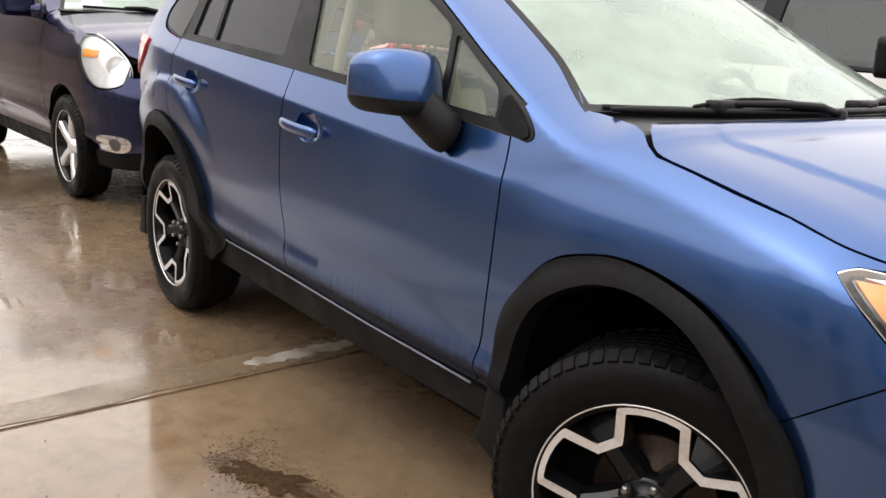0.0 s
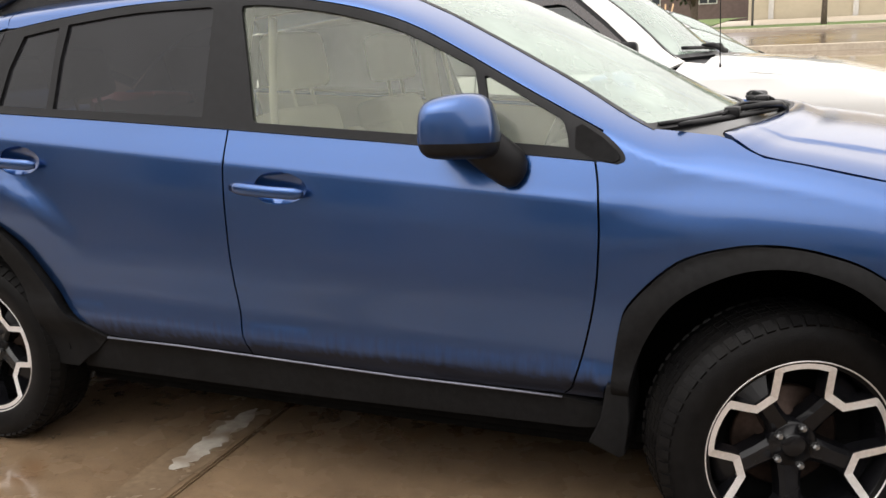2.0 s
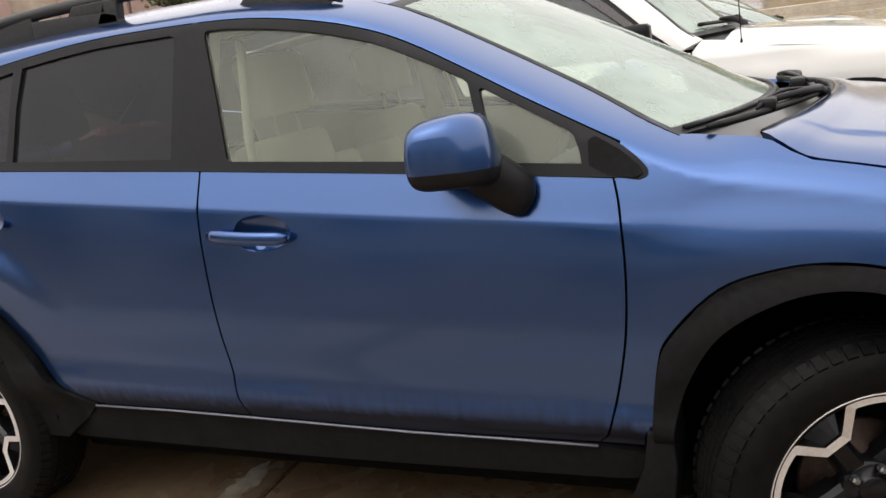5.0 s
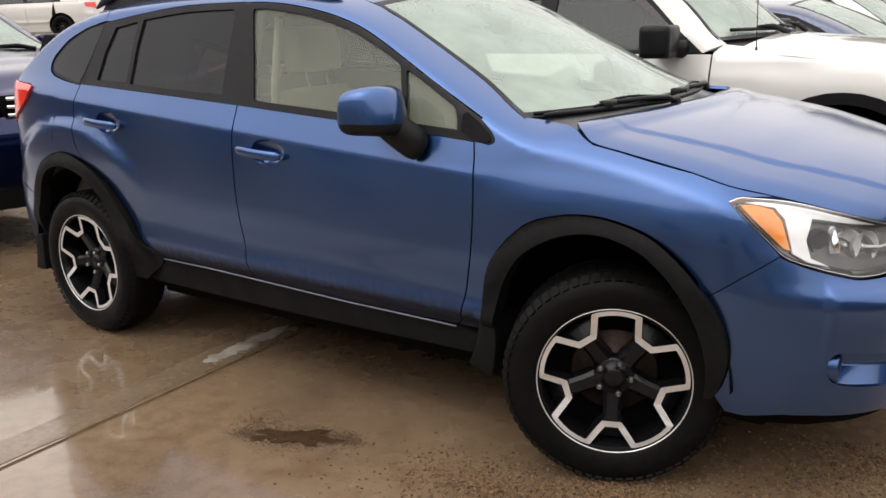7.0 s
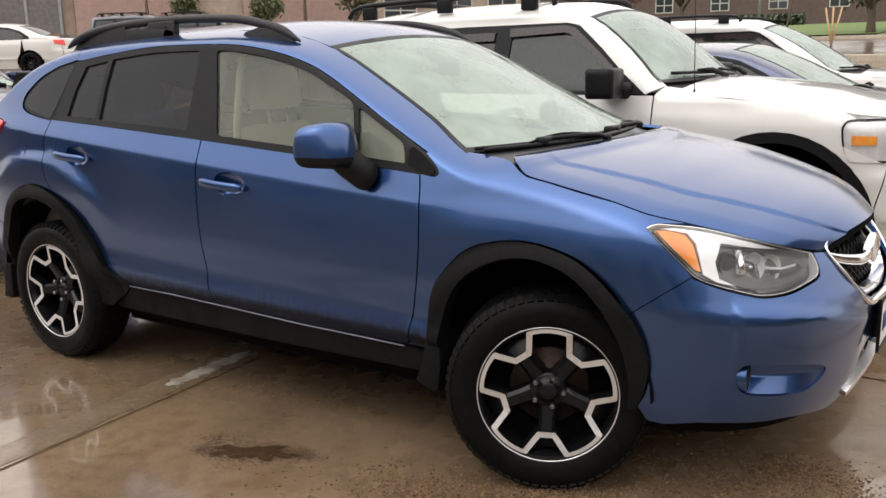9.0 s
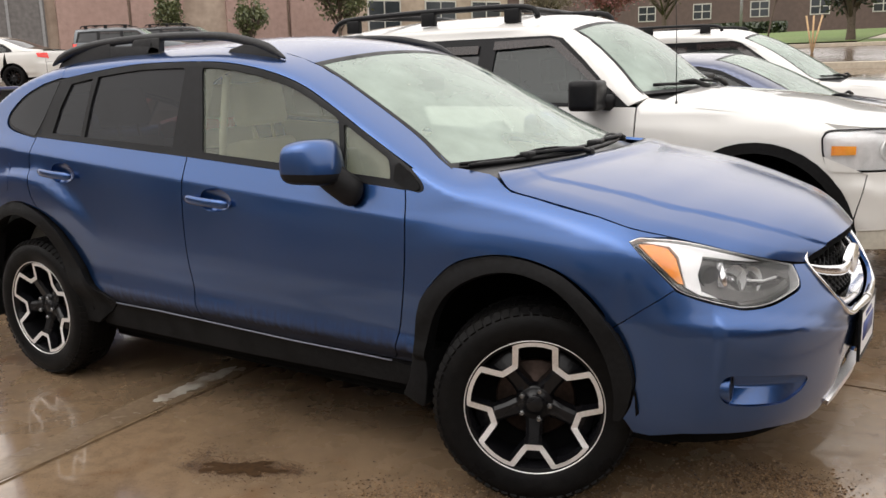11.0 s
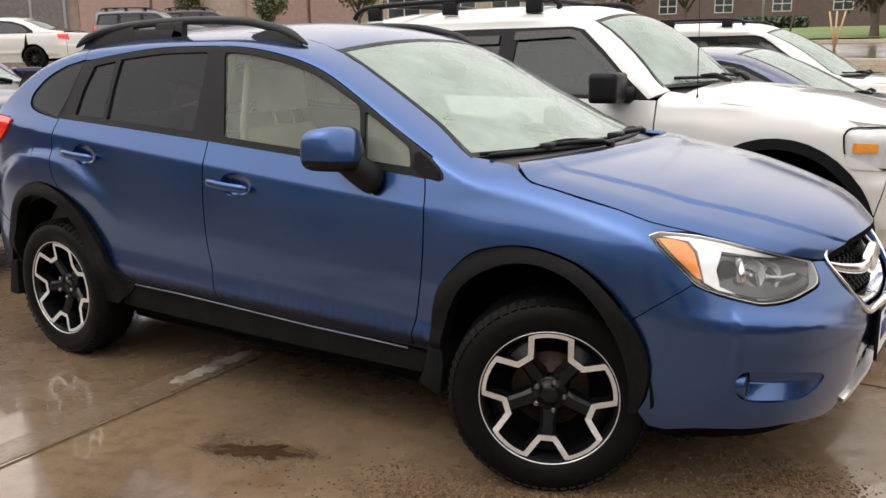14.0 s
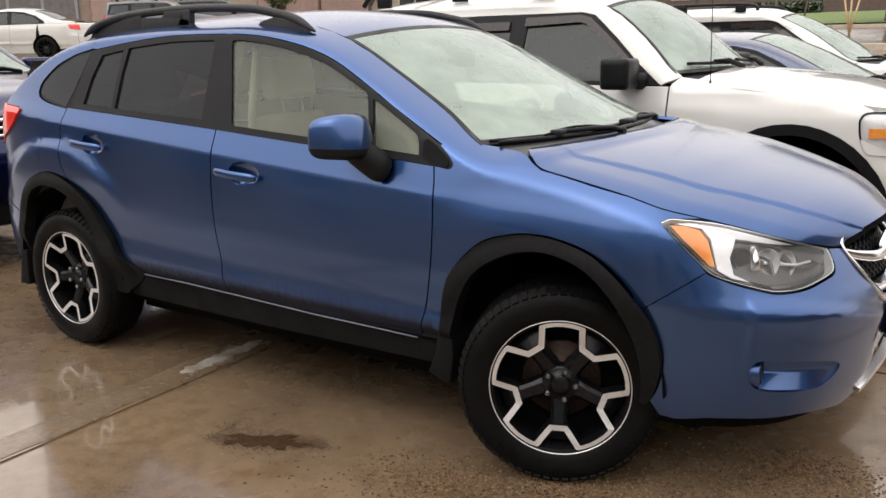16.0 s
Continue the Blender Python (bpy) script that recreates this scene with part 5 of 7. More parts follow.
    part("plate_surround", join(box(2.188, 2.199, -0.162, -0.150, 0.418, 0.597, 0.003), box(2.188, 2.199, 0.150, 0.162, 0.418, 0.597, 0.003), box(2.188, 2.199, -0.15, 0.15, 0.418, 0.434, 0.003), box(2.188, 2.199, -0.15, 0.15, 0.581, 0.597, 0.003), box(2.164, 2.188, -0.10, 0.10, 0.45, 0.56)), TRIM, pf)
    for a, b, c, d in ((-0.11, 0.11, 0.478, 0.538), (-0.06, 0.06, 0.552, 0.566)):
        part("plate_bar", box(2.197, 2.199, a, b, c, d), MARK, pf)

    # cabin
    part("floor_pan", box(-1.95, 1.75, -0.72, 0.72, 0.24, 0.30, 0.02), DARK, car)
    part("rear_axle", box(-1.52, -1.10, -0.62, 0.62, 0.19, 0.42, 0.04), DARK, car)
    part("exhaust_box", box(-2.02, -1.60, -0.50, 0.50, 0.20, 0.36, 0.05), DARK, car)
    part("front_subframe", box(1.05, 1.62, -0.58, 0.58, 0.19, 0.42, 0.04), DARK, car)
    part("underbody_tray", box(-1.0, 0.95, -0.66, 0.66, 0.19, 0.25, 0.02), DARK, car)
    part("engine_bay", box(0.98, 1.80, -0.48, 0.48, 0.30, 0.80, 0.05), DARK, car)
    for sgn in (-1, 1):
        part("door_lining", sheet([(0.84, 1.0), (0.84, 0.42), (-0.70, 0.42), (-1.16, 0.90), (-1.18, 1.13), (-0.2, 1.08)], S.skin(sgn, -0.07), 0.10, 0.0), BEIGE, car)
        for ch in seat(car, 0.12, sgn * 0.36, BEIGE) + seat(car, -0.76, sgn * 0.34, BEIGE, 20):
            ch.matrix_basis = Matrix.Translation((0, 0, 0.065)) @ ch.matrix_basis
        part("pillar_lining", tube([S.at(-0.245, z, sgn, -0.05) for z in (1.05, 1.2, 1.35, 1.45)], 0.045, 10, 0.8), BEIGE, car)
        part("seat_belt", tube([S.at(-0.16, 1.40, sgn, -0.09), S.at(-0.13, 1.15, sgn, -0.10), S.at(-0.10, 0.95, sgn, -0.12)], 0.022, 6, 0.15), BEIGE, car)
    part("dashboard", prism([(0.55, 0.55), (0.50, 0.92), (0.60, 1.0), (0.82, 1.03), (1.0, 1.0), (0.86, 0.9), (0.84, 0.5)], -0.68, 0.68, 0.03), DASH, car, "grey dashboard")
    steering_wheel(car, 0.47, 0.36, 0.98, DASH)
    part("headliner", sheet([(0.20, -0.93), (0.20, 0.93), (-1.8, 0.93), (-1.8, -0.93)], lambda u, v: top(u, v) - Vector((0, 0, 0.035)), 0.15, 0.0), BEIGE, car)
    part("load_cover", box(-1.95, -1.05, -0.66, 0.66, 0.55, 1.02, 0.03), DASH, car)
    part("rear_view_mirror", box(0.40, 0.425, -0.11, 0.11, 1.31, 1.37, 0.012), TRIM, car)
    return car


crossover()


# ---------------------------------------------------------------- other parked cars
def rise(x, y):
    """The lot lies flat near the cars and climbs towards the street and the far rows."""
    ax, ay = max(0.0, -x - 8.0), max(0.0, y - 11.0)
    q = math.hypot(ax, ay)
    if q == 0:
        return 0.0
    q = 38 * (1 - math.exp(-q / 38.0))
    return 0.115 * q * q / (q + 2.5)


def parked(name, label, group, at, paint_mat, w, fx, rx, hf, hr, tyre, ra, belt, shoulder, crease, sill, edge, pull, nose, tail, doors, dlo, glass_loops, gap, crown, bow, screen, lamp, wheels, roof_back,
           top_crown, top_bow, tumble=0.35, mirror=None, low_mat=None, sides=(-1, 1), clad=None, tint=None, grille_z=None, corner=0.45, amber=None):
    """A parked car about its own middle, nose towards +x, built on the same kind of skin as the crossover."""
    car = thing(name, label, "car", group, at)
    low_mat = low_mat or paint_mat
    S = Shape([(rx, 0.0), (rx + 0.02, 0.42 * w), (rx + 0.08, 0.72 * w), (rx + 0.22, 0.90 * w), (rx + 0.5, 0.97 * w), (-0.9, w), (0.0, w + 0.003), (0.9, w), (fx - 0.62, 0.992 * w), (fx - 0.40, 0.965 * w), (fx - 0.24, 0.89 * w), (fx - 0.13, 0.77 * w), (fx - 0.06, 0.56 * w), (fx - 0.015, 0.3 * w), (fx, 0.0)],
              belt, shoulder, crease, edge, pull, nose, tail, tumble, (fx - 0.55, fx - 0.55 + corner), (rx + 0.45, rx + 0.15), sill)
    top = S.top(top_crown, top_bow)

    def bz(x):
        return belt[0] + belt[1] * x

    def T(x):
        return S.edge(x) + 0.06

    def arc(cx, r, a0, a1, n=18):
        return [(cx + r * math.cos(math.radians(a0 + (a1 - a0) * i / n)), tyre + r * math.sin(math.radians(a0 + (a1 - a0) * i / n))) for i in range(n + 1)]
    a_low = math.degrees(math.asin(max(-0.9, min(0.9, (sill + 0.02 - tyre) / ra))))
    d_f, d_m, d_r = doors
    g = 0.005
    lx0 = min(p[0] for p in lamp)
    front_arc = [p for p in arc(hf, ra, 180 - a_low, a_low)]
    rear_arc = [p for p in arc(hr, ra, 180 - a_low, a_low)]
    seam_x = hf + ra * 0.96
    lamp_low = min(lamp, key=lambda p: p[1])
    back_lamp = sorted([p for p in lamp if p[0] < lx0 + 0.12], key=lambda p: -p[1])
    for side in sides:
        skin = S.skin(side)
        xs_top = [d_f + (lx0 - d_f) * i / 14 for i in range(15)]
        a_x = [x for x in [d_f + 0.02 * i for i in range(0, 1)]]
        fender = [(d_f + g, bz(d_f) - 0.01)] + [(d_f + 0.047, T(d_f + 0.055) - 0.002)] + [(x, T(x)) for x in xs_top if x > d_f + 0.06] + [(p[0] - 0.006, p[1]) for p in back_lamp] + [(seam_x + 0.06, back_lamp[-1][1] - 0.02), (seam_x, tyre + ra * 0.32)]
        fender += [p for p in back_of(front_arc) if p[1] > tyre + ra * 0.28 or p[0] < hf] + [(d_f + g, sill + 0.02)]
        part("front_fender", sheet(fender, skin, 0.05), paint_mat, car)
        part("front_door", sheet([(d_f - g, bz(d_f) - 0.012), (d_f - g, sill + 0.03), (d_m + g, sill + 0.03), (d_m + g, bz(d_m) - 0.012)], skin, 0.05), paint_mat, car)
        dr_low = max(d_r, hr + ra * 1.0)
        part("rear_door", sheet([(d_m - g, bz(d_m) - 0.012), (d_m - g, sill + 0.03), (dr_low, sill + 0.03)] + [(x + 0.01, z) for x, z in back_of(rear_arc) if x > d_r + 0.01 and x > hr + 0.1] + [(d_r + g, bz(d_r) - 0.012)], skin, 0.05), paint_mat, car)
        quarter = [(d_r - g, bz(d_r) - 0.01)] + [p for p in back_of(rear_arc) if p[0] < d_r - g] + [(rx + 0.30, sill + 0.04), (rx + 0.10, sill + 0.1), (rx + 0.10, bz(rx) - 0.0)]
        part("rear_quarter", sheet(quarter, skin, 0.06), paint_mat, car)
        part("rear_bumper", sheet([(rx + 0.28, sill + 0.04), (rx + 0.09, sill + 0.1), (rx + 0.09, 0.72), (S.first, 0.72), (S.first, sill)], S.skin(side, 0.01), 0.06), low_mat, car)
        part("tailgate", sheet([(rx + 0.09, 0.73), (S.first, 0.73), (S.first, bz(rx) + 0.0), (rx + 0.09, bz(rx))], skin, 0.06), paint_mat, car)
        part("tail_lamp", sheet([(rx + 0.30, bz(rx) - 0.16), (rx + 0.34, bz(rx) - 0.05), (rx + 0.0, bz(rx) - 0.05), (rx - 0.02, bz(rx) - 0.20)], S.skin(side, 0.008), 0.05, 0.02), REDLENS, car, "red tail lamp")
        part("sill_panel", sheet([(hf - ra, sill + 0.024), (hr + ra, sill + 0.024), (hr + ra, sill - 0.08), (hf - ra, sill - 0.08)], S.skin(side, 0.004), 0.08), clad or low_mat, car)
        part("inner_body", sheet([(hf - ra - 0.02, bz(0.5)), (hf - ra - 0.02, sill), (hr + ra, sill), (hr + ra, bz(-1))], S.skin(side, -0.05), 0.15, 0.0), paint_mat if name == "white_sedan" else DARK, car)
        if clad:
            for cx in (hf, hr):
                ring = arc(cx, ra + 0.004, 180 - a_low, a_low) + back_of(arc(cx, ra - 0.055, 180 - a_low, a_low))
                part("arch_cladding", sheet(ring, S.skin(side, 0.022), 0.04, 0.06), clad, car, "black wheel arch trim")
        # glass band
        part("window_frame", sheet(dlo, S.skin(side, 0.002), 0.05, 0.02, holes=[lp for lp, _ in glass_loops]), TRIM, car)
        for lp, mt in glass_loops:
            ob = part("side_window", sheet(lp, S.skin(side, -0.008), 0.08, 0.0), mt, car)
            ob.visible_shadow = False
        # roof side above the glass
        x_a = max(p[0] for p in dlo)
        x_b = min(p[0] for p in dlo)
        upper = [p for p in dlo if p[1] > bz(p[0]) + 0.012]
        upper.sort(key=lambda p: -p[0])
        roof_x = [d_f + 0.05 + (rx + 0.12 - d_f - 0.05) * i / 30 for i in range(31)]
        side_out = [(x_a + 0.004, bz(x_a) - 0.005)] + [(d_f + 0.045, T(d_f + 0.055))] + [(x, T(x)) for x in roof_x] + [(rx + 0.10, bz(rx) + 0.01), (x_b - 0.01, bz(x_b) + 0.0)] + [(x, z + 0.004) for x, z in back_of(upper)]
        part("roof_side", sheet(side_out, skin, 0.028), paint_mat, car)
        # lamp
        hl = part("headlamp", sheet(lamp, S.skin(side, -0.012), 0.03, 0.02), LAMPSILVER, car, "headlamp with amber marker")
        ax, az = amber or (lx0 + 0.07, sum(p[1] for p in lamp) / len(lamp) + 0.005)
        part("turn_signal", sheet([(ax - 0.02, az + 0.025), (ax + 0.11, az + 0.022), (ax + 0.11, az - 0.022), (ax - 0.02, az - 0.025)], S.skin(side, 0.0), 0.03, 0.01), AMBER, hl, "amber side marker")
        lx, lz = sum(p[0] for p in lamp) / len(lamp), sum(p[1] for p in lamp) / len(lamp)
        part("lamp_edge", sheet(lamp, S.skin(side, 0.004), 0.03, 0.03, holes=([(lx + (x - lx) * 0.985, lz + (z - lz) * 0.965) for x, z in lamp],)), TRIM, hl)
        ln = part("headlamp_lens", sheet(lamp, S.skin(side, 0.004), 0.04, 0.0), G_LENS, hl)
        ln.visible_shadow = False
        pc = S.at(lx + 0.10, lz, side, -0.03)
        part("projector", lathe([(0.0, 0.06), (0.02, 0.065), (0.012, 0.05), (0.02, 0.02), (0.022, 0.0001)], 24, 'x'), LAMPSILVER, hl).matrix_basis = Matrix.Translation(pc) @ Matrix.Rotation(side * 0.4, 4, 'Z')
        # bumper
        lamp_under = sorted([p for p in lamp if p[1] < lz], key=lambda p: p[0])
        bump = [(seam_x + 0.004, tyre + ra * 0.30), (seam_x + 0.064, back_lamp[-1][1] - 0.026)] + [(p[0], p[1] - 0.008) for p in lamp_under] + [(S.last - 0.45, lz - 0.06), (S.last, lz - 0.06), (S.last, sill + 0.12), (S.last - 0.8, sill + 0.06), (hf + ra + 0.01, sill + 0.05), (hf + ra + 0.01, tyre)]
        part("front_bumper", sheet(bump, S.skin(side, 0.006), 0.05), paint_mat, car)
        part("bumper_apron", sheet([(S.last, sill + 0.125), (S.last - 0.8, sill + 0.065), (hf + ra + 0.01, sill + 0.055), (hf + ra + 0.01, sill - 0.05), (S.last, sill - 0.05)], S.skin(side, 0.0), 0.06), low_mat if low_mat is not paint_mat else CLAD, car)
        for cx in (hf, hr):
            well = lathe([(side * (w - 0.03), ra - 0.005), (side * 0.5, ra - 0.01), (side * 0.5, 0.0001)], 36)
            bmesh.ops.delete(well, geom=[v for v in well.verts if v.co.z < sill - tyre], context='VERTS')
            part("wheel_well", well, DARK, car).matrix_basis = Matrix.Translation((cx, 0, tyre))
            hold = new("wheel")
            hold.parent = car
            flip = Matrix.Rotation(math.pi, 4, 'Z') if side > 0 else Matrix.Identity(4)
            hold.matrix_basis = Matrix.Translation((cx, side * (w - 0.115), tyre)) @ flip @ Matrix.Rotation(0.3, 4, 'Y')
            wheel_parts(hold, tyre, tyre * 0.69, 0.108, wheels)
        if mirror:
            mx, my, mz, mat = mirror[:4]
            kx, ky, kz = mirror[4] if len(mirror) > 4 else (1.0, 1.0, 1.0)
            mo = part("mirror_housing", box(-0.06 * kx, 0.06 * kx, -0.12 * ky, 0.12 * ky, -0.085 * kz, 0.085 * kz, 0.035, 3), mat, car, "door mirror")
            mo.matrix_basis = Matrix.Translation((mx, side * my, mz)) @ Matrix.Rotation(side * -0.15, 4, 'Z')
            part("mirror_arm", tube([(0.0, side * -0.05, -0.03), (0.06 * kx, side * -0.13, -0.045), (0.09 * kx, side * -0.22, -0.05)], [0.045, 0.05, 0.055], 10, 0.7), mat, mo)
    # top
    s0, s1 = screen
    part("roof", sheet([(s0 - 0.02, -1), (s0 - 0.02, 1), (0.0, 1), (roof_back, 1), (roof_back, -1), (0.0, -1)], top, 0.12, 0.02), paint_mat, car)
    ws = part("windscreen", sheet([(s0, -0.985), (s0, 0.985), (s1, 0.985), (s1, -0.985)], top, 0.08, 0.005), G_SCREEN, car, "misted windscreen")
    ws.visible_shadow = False
    part("screen_seal", sheet([(s0 - 0.02, -1), (s0 - 0.02, 1), (s1 + 0.02, 1), (s1 + 0.02, -1)], top, 0.06, 0.012, 0.001, holes=([(s0 + 0.01, -0.965), (s0 + 0.01, 0.965), (s1 - 0.01, 0.965), (s1 - 0.01, -0.965)],)), TRIM, car)
    rb = min(roof_back - 0.02, rx + 0.6)
    part("rear_glass", sheet([(roof_back - 0.01, -0.97), (roof_back - 0.01, 0.97), (rx + 0.16, 0.95), (rx + 0.16, -0.95)], top, 0.1, 0.005), tint or G_TINT, car, "dark rear window")
    rim = [S.at(u, T(u) if dz is None else dz, 1) for u, dz in gap]
    gs = [i / (len(gap) - 1) for i in range(len(gap))]
    gx_, gy_, gz_ = zip(*[(p.x, p.y, p.z) for p in rim])

    def bonnet(u, v):
        k = 1 - abs(v) ** 2.4
        return Vector((herm(gs, gx_, u) + bow[0] * (1 - v * v) * (1 - u) + bow[1] * (1 - v * v) * u, -herm(gs, gy_, u) * v, herm(gs, gz_, u) + crown * k))
    part("bonnet", sheet([(0.0, -1), (1, -1), (1, 1), (0.0, 1)], bonnet, 0.07, 0.02), paint_mat, car)
    part("bonnet_seal", sheet([(-0.0, -1.03), (1, -1.03), (1, 1.03), (-0.0, 1.03)], lambda u, v: bonnet(u, v) - Vector((0, 0, 0.025)), 0.15, 0.0), DARK, car)
    bmc = bmesh.new()
    rows = []
    for i in range(21):
        v = (i - 10) / 10 * 0.93
        p, q = top(s1, v), bonnet(0.0, -v)
        rows.append([bmc.verts.new(p + Vector((-0.02, 0, -0.01))), bmc.verts.new(p.lerp(q, 0.4) + Vector((0, 0, -0.03))), bmc.verts.new(q + Vector((0.03, 0, -0.03)))])
    for a, b in zip(rows, rows[1:]):
        for j in range(2):
            bmc.faces.new((a[j], b[j], b[j + 1], a[j + 1]))
    bmesh.ops.recalc_face_normals(bmc, faces=bmc.faces)
    part("cowl", bmc, TRIM, car)
    for y0, y1 in ((-0.10, -0.62), (0.52, 0.0)):
        blade = [top(s1 - 0.03 - 0.02 * i / 8, (y0 + (y1 - y0) * i / 8) / 0.75) + Vector((0.03, 0, 0.004)) for i in range(9)]
        wp = part("wiper", tube(blade, 0.011, 6), TRIM, car)
        part("wiper_arm", tube([top(s1 + 0.01, y0 / 0.75) + Vector((0.05, 0, 0.01)), blade[2] + Vector((0.025, 0, 0.015)), blade[4] + Vector((0.0, 0, 0.012))], [0.018, 0.015, 0.008], 8), TRIM, wp)
    gz0 = sum(p[1] for p in lamp) / len(lamp)
    yg = rim[-1].y * 0.95
    gr = part("grille", sheet([(-yg, gz0 + 0.07), (yg, gz0 + 0.07), (yg * 0.9, gz0 - 0.09), (-yg * 0.9, gz0 - 0.09)], lambda y, z: Vector((fx - 0.05 - 0.2 * y * y - 0.25 * max(0, z - gz0), y, z)), 0.06, 0.03), DARK, car)
    for k in (-0.05, 0.0, 0.05):
        part("grille_bar", tube([Vector((fx - 0.03 - 0.2 * y * y, y, gz0 + k)) for y in (-yg * 0.9, -yg * 0.5, 0, yg * 0.5, yg * 0.9)], 0.012, 8), CHROME, gr)
    # cabin
    part("floor_pan", box(rx + 0.2, fx - 0.3, -w + 0.15, w - 0.15, sill - 0.05, sill + 0.05), DARK, car)
    part("engine_bay", box(d_f + 0.1, fx - 0.35, -w + 0.35, w - 0.35, sill, gz0 + 0.0), DARK, car)
    base = bz(0) - 0.62
    for sgn in (-1, 1):
        for sx in (d_f - 0.85, d_f - 1.75):
            for ch in seat(car, sx, sgn * 0.40 * w, DASH):
                ch.matrix_basis = Matrix.Translation((0, 0, base - 0.40)) @ ch.matrix_basis
    part("dashboard", box(d_f - 0.35, s1 + 0.05, -w + 0.18, w - 0.18, bz(0) - 0.35, bz(0) - 0.04, 0.05), DASH, car)
    steering_wheel(car, d_f - 0.42, 0.42 * w, bz(0) - 0.04, DASH)
    part("headliner", sheet([(s0 - 0.05, -0.9), (s0 - 0.05, 0.9), (roof_back, 0.9), (roof_back, -0.9)], lambda u, v: top(u, v) - Vector((0, 0, 0.04)), 0.2, 0.0), DASH, car)
    return car, S, top


G_CLEAR = glass("light_side_glass", (0.10, 0.12, 0.11), 0.25, (0.05, 0.062, 0.058), 0.03)
G_PALE = glass("pale_side_glass", (0.14, 0.17, 0.155), 0.25, (0.085, 0.105, 0.098), 0.03)
VISOR = material("smoked_visor", (0.020, 0.013, 0.012), 0.25, grain=0.2, scale=30)
G_FAR = material("dark_rear_glass", (0.016, 0.017, 0.019), 0.07, grain=0.2, scale=6, spread=0.03)
NOSE_TALL = [(0.2, -0.12), (0.35, -0.02), (0.5, 0.0), (0.68, 0.0), (0.74, -0.03), (0.95, -0.06), (1.02, -0.10), (1.15, -0.3)]
NOSE_LOW = [(0.15, -0.12), (0.28, -0.02), (0.45, 0.0), (0.58, 0.0), (0.66, -0.03), (0.74, -0.09), (0.82, -0.16), (0.95, -0.32)]
TAIL_TALL = [(0.2, -0.1), (0.4, 0.0), (0.7, 0.0), (0.8, -0.04), (1.1, -0.06), (1.4, -0.12), (1.75, -0.25)]
TAIL_LOW = [(0.15, -0.1), (0.35, 0.0), (0.65, 0.0), (0.75, -0.03), (0.95, -0.06), (1.2, -0.3)]


